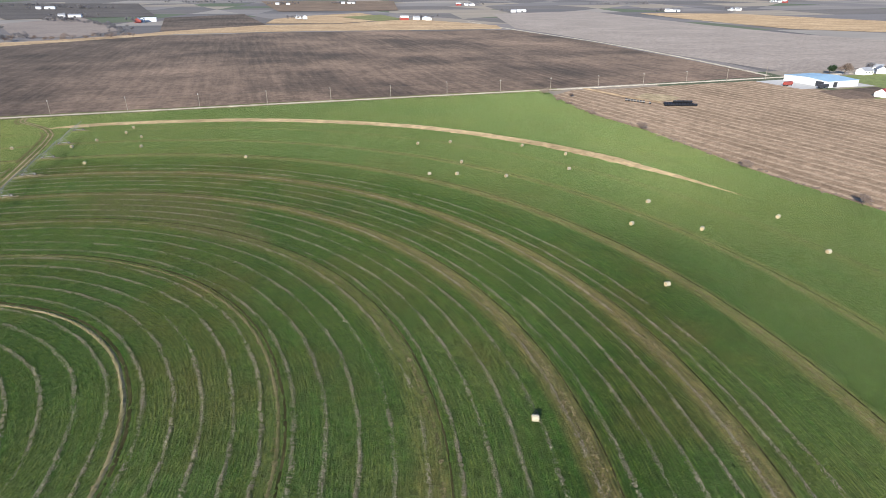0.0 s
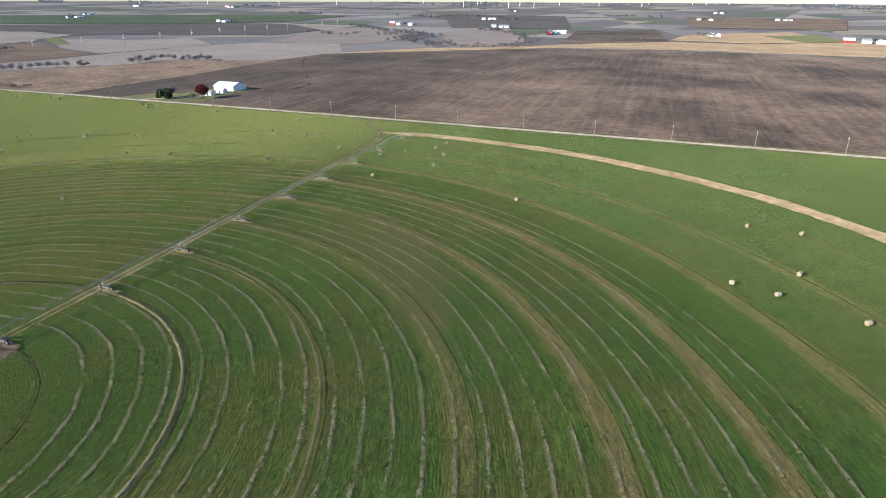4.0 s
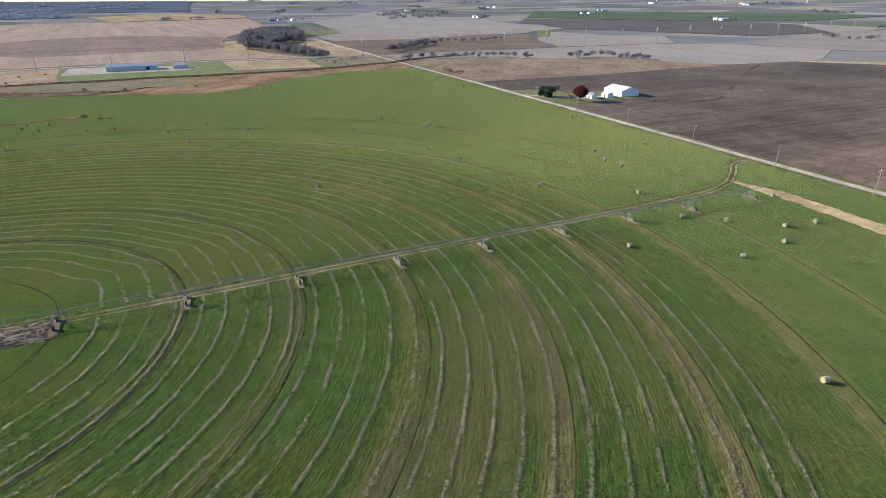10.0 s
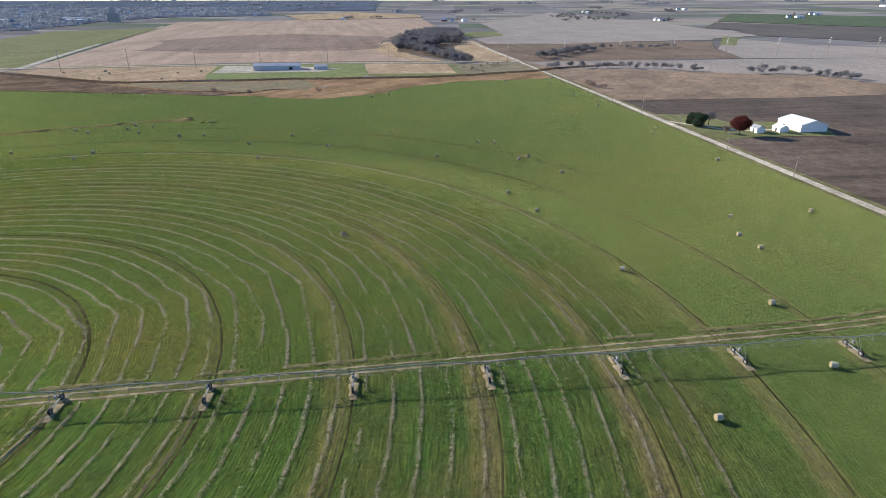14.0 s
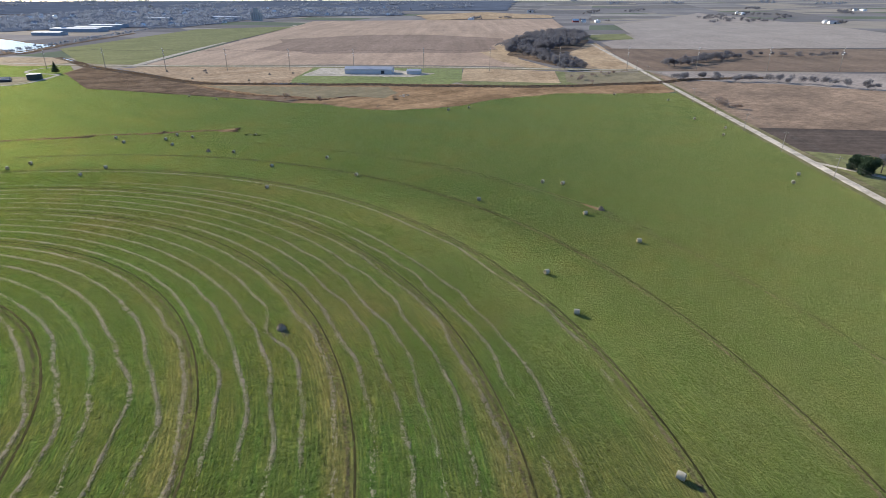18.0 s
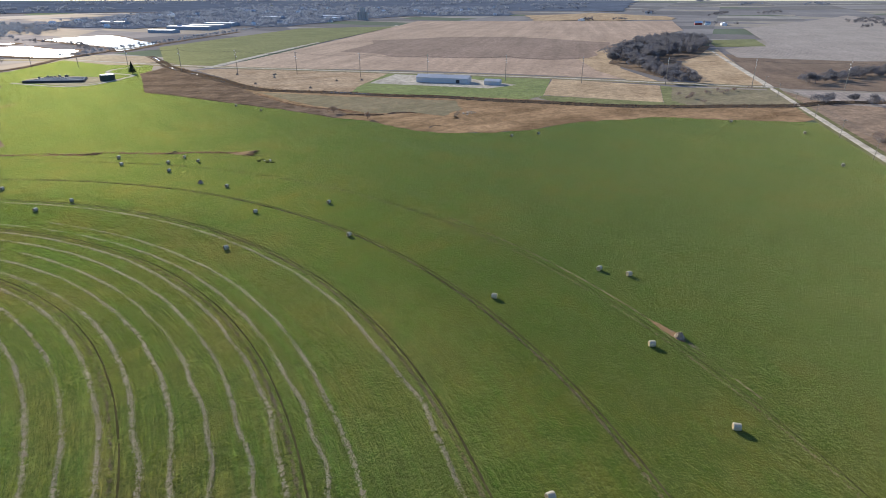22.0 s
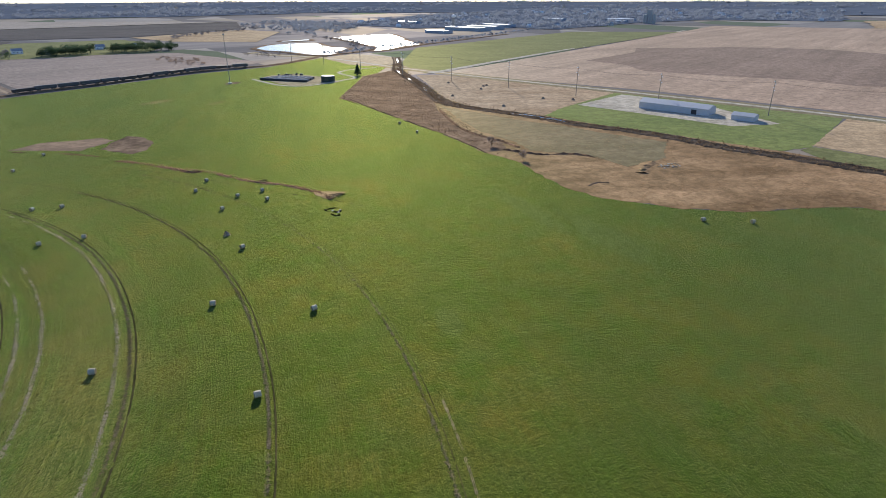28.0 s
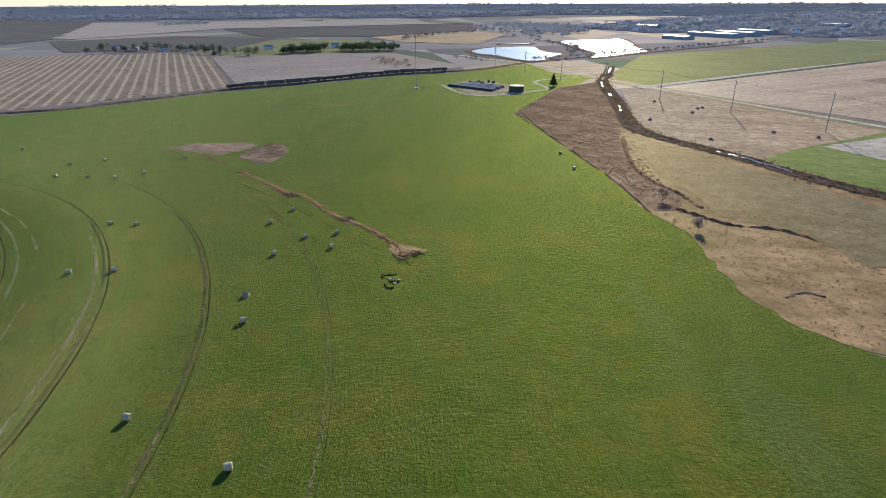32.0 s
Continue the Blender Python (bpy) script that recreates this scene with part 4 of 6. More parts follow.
def grass_material():
    m, nt, b = shader("grass_blades", 0.7, 0.2)
    at = place(nt)
    lot = node(nt, "NewGeometry").outputs["Random Per Island"]
    tone = calc(nt, "ADD", calc(nt, "MULTIPLY", lot, 0.55), calc(nt, "MULTIPLY", grain(nt, at, 0.03, 3), 0.45))
    colour = ramp(nt, tone, (0.22, (0.036, 0.098, 0.014)), (0.50, (0.098, 0.162, 0.034)), (0.78, (0.196, 0.222, 0.070)))
    x = node(nt, "SeparateXYZ", at).outputs[0]
    # blades turn darker and greener towards the west
    west_tone = ramp(nt, calc(nt, "DIVIDE", calc(nt, "ADD", x, 340.0), 200.0), (0.0, (0.50, 0.60, 0.50)), (1.0, (1.0, 1.0, 1.0)))
    paint(nt, b, blend(nt, 1.0, colour, west_tone, "MULTIPLY"))
    thin(m, (0.27, 0.315, 0.05), 0.45)
    return m


def hay_grass():
    """Tufts of regrown grass over the whole mown field, thinner on the wheel tracks and under the rows."""
    rng = np.random.default_rng(19)
    n = 3900000
    x, y = rng.uniform(-600, 200, n), rng.uniform(-330, 400, n)
    far = np.hypot(x + 140, y - 90)
    keep = inside_of(HAY_OUTLINE, x, y) & (rng.random(n) < np.clip(1.25 - far / 520, 0.25, 1) * np.where(np.hypot(x - PIVOT[0], y - PIVOT[1]) < 190, 1.0, np.clip(0.6 + (x + 160) / 240, 0.12, 0.6))) & (patches(x, y, 0.95, rng) + 0.4 * patches(x, y, 5, rng) > 0.62 + 0.22 * rng.random(n))
    x, y = x[keep], y[keep]
    r = np.hypot(x - PIVOT[0], y - PIVOT[1])
    a = np.arctan2(y - PIVOT[1], x - PIVOT[0])
    keep = np.ones(len(x), bool)
    for k, q in enumerate(TRACKS):
        worn = np.where((a > -0.6) & (a < 1.9), (0.5, 1.2, 0.4, 0.6, 2.2, 2.8, 2.0, 0.8, 0.2)[k], 0.1)
        keep &= (r > q + 0.45) | (r < q - worn - 0.2) | (rng.random(len(x)) < 0.12)
    across = np.abs(np.sin(a - LANE) * r)
    ahead = np.cos(a - LANE) > 0
    keep &= ~(ahead & (across < 2.2) & (r < 232)) & ~((np.abs(np.sin(a - ARM) * r + 1.5) < 5.5) & (np.cos(a - ARM) > 0) & (r < 38))
    ring = np.hypot(x - TAN[0], y - TAN[1])
    keep &= ~((np.abs(ring - 242) < 4) & (a > 0.3) & (a < 2.0))
    x, y, r, a = x[keep], y[keep], r[keep], a[keep]
    n = len(x)
    lush = patches(x, y, 11, rng)
    h = (0.11 + 0.20 * lush * rng.random(n) ** 0.7) * np.where(r < 184, 1.0, 0.7)
    w = rng.uniform(0.09, 0.21, n)
    t = rng.uniform(0, 2 * math.pi, n)
    lean = rng.uniform(0.2, 1.5, n) * h
    b = rng.uniform(0, 2 * math.pi, n)
    z = terrain(x, y) + 0.03
    v = np.stack((np.c_[x - w * np.cos(t), y - w * np.sin(t), z], np.c_[x + w * np.cos(t), y + w * np.sin(t), z],
                  np.c_[x + lean * np.cos(b), y + lean * np.sin(b), z + h]), 1).reshape(-1, 3)
    tagged(mesh_fast("grass", v, np.arange(3 * n).reshape(-1, 3), grass_material()), "short green regrown grass on the mown hay field", "grass", kind="stuff")


hay_grass()


# ---- bales ----
def bale_mesh(seed):
    rng = np.random.default_rng(seed)
    root = empty("hay_bale", 0, 0, 0, 0)
    bm = bmesh.new()
    seg, prof = 22, [(-0.75, 0.66), (-0.68, 0.735), (-0.35, 0.755), (0.0, 0.76), (0.35, 0.755), (0.68, 0.735), (0.75, 0.66)]
    lump = 1 + 0.012 * rng.normal(0, 1, (len(prof), seg))
    rows = []
    for i, (x, r) in enumerate(prof):
        row = []
        for j in range(seg):
            a = 2 * math.pi * j / seg
            q = r * lump[i, j]
            z = 0.72 + q * math.sin(a)
            row.append(bm.verts.new((x, q * math.cos(a), max(z, -0.02))))
        rows.append(row)
    for p, q in zip(rows, rows[1:]):
        for j in range(seg):
            bm.faces.new((p[j], p[(j + 1) % seg], q[(j + 1) % seg], q[j]))
    bmesh.ops.recalc_face_normals(bm, faces=bm.faces[:])
    part("net_wrap", bm, NET, root)
    for s in (-1, 1):
        bm = bmesh.new()
        hub = bm.verts.new((s * 0.70, 0, 0.72))
        inner = [bm.verts.new((s * (0.735 + 0.02 * rng.random()), 0.36 * math.cos(2 * math.pi * j / seg), 0.72 + 0.36 * math.sin(2 * math.pi * j / seg))) for j in range(seg)]
        outer = [bm.verts.new((s * 0.745, 0.66 * math.cos(2 * math.pi * j / seg), 0.72 + 0.66 * math.sin(2 * math.pi * j / seg))) for j in range(seg)]
        for j in range(seg):
            n = (j + 1) % seg
            bm.faces.new((hub, inner[j], inner[n]))
            bm.faces.new((inner[j], outer[j], outer[n], inner[n]))
        bmesh.ops.recalc_face_normals(bm, faces=bm.faces[:])
        part("straw_end", bm, STRAW, root, "rough coiled straw end")
    return tagged(root, "round hay bale in pale net wrap on mown grass", "hay bale", "round bales")


BALES_WEST = [(-578, 163), (-566, 201), (-502, 220), (-489.7, 83.3), (-480.5, 236), (-477.4, 73.9), (-462, 235), (-458, -127), (-456, -99), (-395, 262), (-382, 259),
              (-356.5, -32.2), (-355.7, -20.4), (-347.6, 177.5), (-346.8, -29.8), (-346.6, 69.8), (-346.6, 169.8), (-339.3, -57.2), (-339.2, -17.1), (-338.8, 22.5),
              (-333.6, -44.4), (-331.2, 279.7), (-327.7, 96.9), (-325.7, 55.5), (-317.5, 154.1), (-317.3, 192), (-300.3, 73.6), (-299.5, 211.2)]
BALES_SOUTH = [(-296.7, -10.5), (-288.7, -48.2), (-279.5, -49.6), (-284.6, -10.4), (-276.1, -142.6), (-266.8, -115.1), (-256.8, -109.2), (-244.4, -111.7), (-238.9, -141.9),
               (-230.3, -114.4), (-225.9, -136.2), (-185.7, -171.4)]
BALES_NORTH = [(-268.4, 191.3), (-265.6, 294.7), (-255, 266.5), (-250.5, 202.9), (-238.9, 265), (-229.3, 268.5), (-207.3, 227.5), (-194.4, 261), (-184.8, 306.4),
               (-169.1, 264.8), (-164, 276.8), (-159.2, 303.8), (-157.5, 292.4), (-148.5, 238.5), (-145.9, 284.2), (-137.6, 266.2), (-83.6, 249.4)]
BALES_EAST = [(-8.5, 274.2), (-2, 226), (7.2, 277.7), (9.2, 226.2), (11.6, 243.3), (19.5, 81.6), (28.9, 223.5), (41.5, 271.5), (56.3, 234), (59.4, 256.8), (61.3, 132.3),
              (64.5, 173.6), (76.6, 194.4), (85.7, 169.5), (115.5, 180), (115.6, 152.4)]


def lay_bales():
    rng = np.random.default_rng(11)
    kinds = [bale_mesh(s) for s in (1, 2, 3)]
    n = 0
    for x, y in BALES_WEST + BALES_SOUTH + BALES_NORTH + BALES_EAST:
        turn = math.atan2(y - PIVOT[1], x - PIVOT[0]) + rng.normal(0, 0.45)
        m = Matrix.Translation((x, y, gz(x, y) + 0.06)) @ Matrix.Rotation(turn, 4, "Z") @ Matrix.Scale(0.93, 4)
        if n < 3:
            kinds[n].matrix_basis = m
        else:
            copy_thing(kinds[n % 3], m)
        n += 1


lay_bales()


def hay_heap(x, y, r, h, seed, label):
    rng = np.random.default_rng(seed)
    n = 26
    v, f = [(x, y, gz(x, y) + h)], []
    for k, s in enumerate((0.35, 0.65, 0.9, 1.15)):
        for j in range(n):
            a = 2 * math.pi * j / n
            q = r * s * (1 + 0.07 * rng.normal())
            v.append((x + q * math.cos(a), y + q * math.sin(a), gz(x, y) + max(0.0, h * (1 - (s / 1.15) ** 1.5) * (1 + 0.12 * rng.normal())) + (0.02 if k < 3 else -0.03)))
    for j in range(n):
        f.append((0, 1 + j, 1 + (j + 1) % n))
        for k in range(3):
            o = 1 + k * n
            f.append((o + j, o + n + j, o + n + (j + 1) % n, o + (j + 1) % n))
    return tagged(mesh_object("hay_heap", v, f, HEAP_STRAW), label, "hay heap")


HEAP_STRAW = straw_material("weathered_straw", (0.150, 0.115, 0.088), (0.400, 0.325, 0.245), 2.0)
hay_heap(-219, 144, 1.0, 1.35, 5, "collapsed brown hay bale among the windrows")
hay_heap(-324, 196, 1.0, 1.4, 6, "broken brown bale with worn tracks round it")
hay_heap(-336.5, 9, 1.0, 1.35, 7, "collapsed dark bale on the mown grass")


def loose_straw(x, y, half, seed):
    """Straw dragged a little way from a broken bale."""
    r, a = math.hypot(x - PIVOT[0], y - PIVOT[1]), math.atan2(y - PIVOT[1], x - PIVOT[0])
    rng = np.random.default_rng(seed)
    v, f = hay_flakes(arc(r, a - half / r, a + half * 0.6 / r, 0.5), 0.8, 26, 0.14, rng, 0.1, 0.15)
    return tagged(mesh_object("loose_straw", v, f, HEAP_STRAW), "loose brown straw strewn beside a broken bale", "straw", kind="stuff")


def parted_track(x, y):
    """The wheel line that parts round the broken bale, with worn brown earth between."""
    r, a = math.hypot(x - PIVOT[0], y - PIVOT[1]), math.atan2(y - PIVOT[1], x - PIVOT[0])

    def at(along_track, out):
        q = a + along_track / r
        return PIVOT[0] + (r + out) * math.cos(q), PIVOT[1] + (r + out) * math.sin(q)
    for side in (-1, 1):
        line = [at(d, side * 1.15 * math.exp(-(d / 6.0) ** 2) + 0.12 * side - 0.5) for d in np.arange(-22.0, 90.0, 1.0)]
        tagged(band("worn_track", spread(line, 0.8), [(-0.12, 0.05), (-0.06, 0.08), (0.06, 0.08), (0.12, 0.05)], DRY_GRASS, 0.6, gaps=0.1), "thin bleached wheel line that parts round a broken bale", "track", group="worn tracks", kind="structure")
    field("worn_earth", "brown trodden earth beside the broken bale", [at(9.5, -0.5), at(5, 0.3), at(0.5, 0.8), at(-2, 0.0), at(-0.5, -1.3), at(4.5, -1.2)], ROUGH_BROWN, 0.08, 3, 0.25)


loose_straw(-324, 196, 5, 61)
loose_straw(-219, 144, 4, 62)
loose_straw(-336.5, 9, 4, 63)
parted_track(-324, 196)


# ---- the irrigator ----
def irrigator():
    root = empty("pivot_irrigator", PIVOT[0], PIVOT[1], ARM, 0)
    tagged(root, "long galvanised centre-pivot irrigator on wheeled towers", "irrigator")

    def ground_at(r, s=0.0):
        return gz(PIVOT[0] + r * math.cos(ARM) - s * math.sin(ARM), PIVOT[1] + r * math.sin(ARM) + s * math.cos(ARM))
    top = 3.3
    ends = [0.0] + TRACKS
    for i, (a, b) in enumerate(zip(ends, ends[1:] + [])):
        za, zb = ground_at(a) + top, ground_at(b) + top
        n = 8
        pts = [(a + (b - a) * k / n, 0.0, za + (zb - za) * k / n + 0.55 * math.sin(math.pi * k / n)) for k in range(n + 1)]
        bm = bmesh.new()
        hoops = [[bm.verts.new((p[0], 0.11 * math.cos(0.785 * j), p[2] + 0.11 * math.sin(0.785 * j))) for j in range(8)] for p in pts]
        for p, q in zip(hoops, hoops[1:]):
            for j in range(8):
                bm.faces.new((p[j], q[j], q[(j + 1) % 8], p[(j + 1) % 8]))
        bmesh.ops.recalc_face_normals(bm, faces=bm.faces[:])
        part("pipe", bm, GALVANISED, root)
        bm = bmesh.new()
        low = [(p[0], s * 0.75, p[2] - 0.95) for s in (-1, 1) for p in pts[1:-1]]
        m = n - 1
        for s in (0, 1):
            chain = [pts[0]] + low[s * m:(s + 1) * m] + [pts[-1]]
            for p, q in zip(chain, chain[1:]):
                add_bar(bm, p, q, 0.025, sides=4)
            for p, q in zip(pts[1:-1], low[s * m:(s + 1) * m]):
                add_bar(bm, p, q, 0.04, sides=4)
        for k in range(m):
            add_bar(bm, low[k], low[m + k], 0.03, sides=4)
        part("truss", bm, GALVANISED, root)
        for k in range(6):
            x = a + (b - a) * (k + 0.5) / 6
            z = za + (zb - za) * (k + 0.5) / 6 + 0.5
            bm = bmesh.new()
            add_bar(bm, (x, 0, z), (x, 0.25, z + 0.3), 0.02, sides=4)
            add_bar(bm, (x, 0.25, z + 0.3), (x, 0.35, z - 1.3), 0.02, sides=4)
            part("drop_hose", bm, GALVANISED, root)
    r = ends[-1]
    bm = bmesh.new()
    z = ground_at(r) + top
    add_bar(bm, (r, 0, z), (r + 9, 0, z + 0.1), 0.08, sides=8)
    add_bar(bm, (r, 0, z + 1.2), (r + 8, 0, z + 0.1), 0.02, sides=4)
    part("overhang", bm, GALVANISED, root)
    for r in TRACKS:
        z = ground_at(r)
        for dx, s in ((-0.5, -1), (0.5, -1), (-0.5, 1), (0.5, 1)):
            bm = bmesh.new()
            add_bar(bm, (r + dx * 0.3, s * 1.9, z + 0.75), (r + dx, s * 0.12, z + top), 0.05, sides=6)
            part("tower_leg", bm, GALVANISED, root)
        bm = bmesh.new()
        add_box(bm, r, 0, z + 0.62, 0.2, 4.4, 0.2)
        part("base_beam", bm, GALVANISED, root)
        bm = bmesh.new()
        add_box(bm, r, 0.4, z + 1.5, 0.4, 0.5, 0.6, bevel=0.03)
        part("motor_box", bm, GALVANISED, root)
        for s in (-1, 1):
            bm = bmesh.new()
            m = Matrix.Translation((r, s * 2.15, z + 0.62)) @ Matrix.Rotation(math.pi / 2, 4, "Y")
            bmesh.ops.create_cone(bm, cap_ends=False, segments=18, radius1=0.62, radius2=0.62, depth=0.36, matrix=m)
            bmesh.ops.create_cone(bm, cap_ends=False, segments=18, radius1=0.34, radius2=0.34, depth=0.30, matrix=m)
            bmesh.ops.bridge_loops(bm, edges=[e for e in bm.edges if e.is_boundary])
            tyre = part("tyre", bm, RUBBER, root)
            bm = bmesh.new()
            bmesh.ops.create_cone(bm, cap_ends=True, segments=14, radius1=0.36, radius2=0.30, depth=0.2, matrix=m)
            part("rim", bm, GALVANISED, tyre)
    bm = bmesh.new()
    z = ground_at(0)
    for s in (-1, 1):
        for q in (-1, 1):
            add_bar(bm, (s * 1.3, q * 1.3, z), (s * 0.25, q * 0.25, z + top + 0.3), 0.07)
    part("pivot_stand", bm, GALVANISED, root)
    bm = bmesh.new()
    add_bar(bm, (0, 0, z), (0, 0, z + top + 0.5), 0.13, sides=10)
    part("riser_pipe", bm, GALVANISED, root)


irrigator()


def dirt_pad():
    c, s = math.cos(ARM), math.sin(ARM)
    p = [(PIVOT[0] + r * c - o * s, PIVOT[1] + r * s + o * c) for r, o in ((3, -6), (18, -7.5), (36.5, -5.5), (37.5, 2.5), (20, 3.5), (2, 4))]
    field("dirt_pad", "bare brown churned earth near the pivot point", p, CHURNED, 0.10, 4, 0.5)
    rng = np.random.default_rng(8)
    for i in range(22):
        o = -6 + 0.42 * i
        line = spread([(PIVOT[0] + r * c - (o + rng.normal(0, 0.25)) * s, PIVOT[1] + r * s + (o + rng.normal(0, 0.25)) * c) for r in (4, 14, 24, 35)], 0.5)
        tagged(band("earth_ridge", line, [(-0.3, 0.09), (-0.1, 0.20), (0.12, 0.18), (0.3, 0.09)], CHURNED if i % 3 else DRY_EARTH, 0.5, rng=rng, gaps=0.25), "ridge of churned tan earth and straw", "earth ridge", group="earth ridges", kind="stuff")


dirt_pad()


def tower_beds():
    for k, r in enumerate(TRACKS[1:]):
        line = arc(r + 0.1, ARM - 4.5 / r, ARM + 3.5 / r, 0.6, seed=k)
        tagged(band("tower_bed", line, [(-0.9, 0.05), (-0.5, 0.11), (0.5, 0.11), (0.9, 0.05)], DRY_EARTH, 0.35), "bare churned earth under an irrigator tower", "bare earth", group="tower beds", kind="structure")


tower_beds()


# ---- poles along the road ----
def pole_mesh(height):
    root = empty("utility_pole", 0, 0, 0, 0)
    bm = bmesh.new()
    add_bar(bm, (0, 0, -0.3), (0, 0, height), 0.17, 0.11, 8)
    part("post", bm, WOOD_POLE, root)
    bm = bmesh.new()
    add_box(bm, 0, 0.14, height - 0.75, 2.3, 0.1, 0.14)
    arm = part("crossarm", bm, WOOD_POLE, root)
    for x in (-1.05, 0, 1.05):
        bm = bmesh.new()
        add_bar(bm, (x, 0.14, height - 0.6), (x, 0.14, height - 0.35 + (0.5 if x == 0 else 0)), 0.05, sides=6)
        part("insulator", bm, WHITE_WALL, arm)
    return tagged(root, "weathered wooden utility pole beside the gravel road", "utility pole", "roadside poles")


def wire_run(points, height, sag, offsets, radius=0.02):
    for o in offsets:
        v, f = [], []
        for (x0, y0), (x1, y1) in zip(points, points[1:]):
            d = Vector((x1 - x0, y1 - y0, 0)).normalized()
            for k in range(9):
                t = k / 8
                x, y = x0 + (x1 - x0) * t - d.y * o, y0 + (y1 - y0) * t + d.x * o
                z = gz(x0, y0) * (1 - t) + gz(x1, y1) * t + height - sag * 4 * t * (1 - t)
                b = len(v)
                v += [(x, y, z + radius), (x - d.y * radius, y + d.x * radius, z - radius), (x + d.y * radius, y - d.x * radius, z - radius)]
                if k:
                    f += [(b - 3 + i, b - 3 + (i + 1) % 3, b + (i + 1) % 3, b + i) for i in range(3)]
        tagged(mesh_object("power_line", v, f, WIRE), "thin sagging power line between the poles", "power line", "power lines")


def roadside_poles():
    first = pole_mesh(9.5)
    spots = [(x, road_y(x) - 5.5) for x in [7.0 + 37.6 * k for k in range(7, -7, -1)] + [-261.0 - 43.5 * k for k in range(12)]]
    for i, (x, y) in enumerate(spots):
        m = Matrix.Translation((x, y, gz(x, y))) @ Matrix.Rotation(ROAD_DIR + math.pi / 2, 4, "Z") @ Matrix.Rotation(0.04, 4, "Y")
        if i:
            copy_thing(first, m)
        else:
            first.matrix_basis = m
    wire_run(spots, 9.2, 0.6, (-1.0, 1.0))


roadside_poles()


# ---- trees ----
def leaf_cloud(blobs, count, size, rng, flat=0.5):
    """Small crossed leaves scattered near the skins of the blobs, (x, y, z, radius, half height)."""
    v, f = [], []
    for x, y, z, r, h in blobs:
        d = rng.normal(0, 1, (count, 3))
        d /= np.linalg.norm(d, axis=1)[:, None]
        rad = rng.random(count) ** 0.45
        c = np.c_[x + d[:, 0] * r * rad, y + d[:, 1] * r * rad, z + d[:, 2] * h * rad]
        u = rng.normal(0, 1, (count, 3))
        u /= np.linalg.norm(u, axis=1)[:, None]
        w = np.cross(u, rng.normal(0, 1, (count, 3)))
        w /= np.maximum(np.linalg.norm(w, axis=1), 1e-6)[:, None]
        s = size * rng.uniform(0.5, 1.3, count)[:, None]
        b = len(v)
        quad = np.stack((c - u * s, c + w * s * flat, c + u * s, c - w * s * flat), 1).reshape(-1, 3)
        v += quad.tolist()
        f += [(b + 4 * i, b + 4 * i + 1, b + 4 * i + 2, b + 4 * i + 3) for i in range(count)]
    return v, f


def tree(name, label, x, y, height, width, leaf, seed, count=500, size=0.45, conifer=False, bark=BARK, low=0.45):
    rng = np.random.default_rng(seed)
    root = empty(name, x, y)
    tagged(root, label, "tree" if height > 4 else "bush")
    bm = bmesh.new()
    stem = height * (0.95 if conifer else 0.5)
    add_bar(bm, (0, 0, -0.2), (0, 0, stem), max(0.08, height * 0.028), max(0.03, height * 0.008), 8)
    part("trunk", bm, bark, root)
    blobs = []
    if conifer:
        for k in range(7):
            t = k / 6
            r = width / 2 * (1.05 - t)
            blobs.append((0, 0, height * (0.18 + 0.75 * t), max(0.35, r), height * 0.09))
    else:
        for k in range(8 if low > 0.4 else 13):
            a, q = rng.uniform(0, 6.28), rng.uniform(0.1, 0.33) * width
            z = height * rng.uniform(low, 0.8)
            p = (q * math.cos(a), q * math.sin(a), z)
            bm = bmesh.new()
            add_bar(bm, (0, 0, stem * rng.uniform(0.45, 0.9)), p, height * 0.012, height * 0.004, 5)
            part("limb", bm, bark, root)
            blobs.append((*p, width * rng.uniform(0.2, 0.3), height * rng.uniform(0.16, 0.24)))
    v, f = leaf_cloud(blobs, max(20, count // len(blobs)), size, rng)
    mesh_object("crown", v, f, leaf, root)
    return root


def thicket(name, label, spots, height, width, leaf, seed, count=120, size=0.7, category="trees"):
    """Far trees joined into one mass: stems and a broken crown for each spot."""
    rng = np.random.default_rng(seed)
    v, f = [], []
    for x, y in spots:
        g, h, w = gz(x, y), height * rng.uniform(0.7, 1.2), width * rng.uniform(0.7, 1.25)
        blobs = [(x + rng.normal(0, 0.22) * w, y + rng.normal(0, 0.22) * w, g + h * rng.uniform(0.42, 0.72), w * 0.32, h * 0.28) for _ in range(3)]
        a, b = leaf_cloud(blobs, count // 3, size, rng, 0.35)
        o = len(v)
        v += a
        f += [tuple(i + o for i in q) for q in b]
        o, q = len(v), 0.02 * h + 0.05
        v += [(x - q, y, g - 0.3), (x + q, y, g - 0.3), (x, y + q, g - 0.3), (x, y, g + 0.7 * h)]
        f += [(o, o + 1, o + 3), (o + 1, o + 2, o + 3), (o + 2, o, o + 3)]
    return tagged(mesh_object(name, v, f, leaf), label, category, kind="stuff")


def scatter(outline, n, seed):
    rng = np.random.default_rng(seed)
    p = np.array(outline, float)
    out = []
    while len(out) < n:
        x, y = rng.uniform(p.min(0), p.max(0))
        inside, j = False, len(p) - 1
        for i in range(len(p)):
            if (p[i, 1] > y) != (p[j, 1] > y) and x < (p[j, 0] - p[i, 0]) * (y - p[i, 1]) / (p[j, 1] - p[i, 1]) + p[i, 0]:
                inside = not inside
            j = i
        if inside:
            out.append((x, y))
    return out


def along(points, step, spread_by, seed):
    rng = np.random.default_rng(seed)
    return [(x + rng.normal(0, spread_by), y + rng.normal(0, spread_by)) for x, y in spread(points, step)]


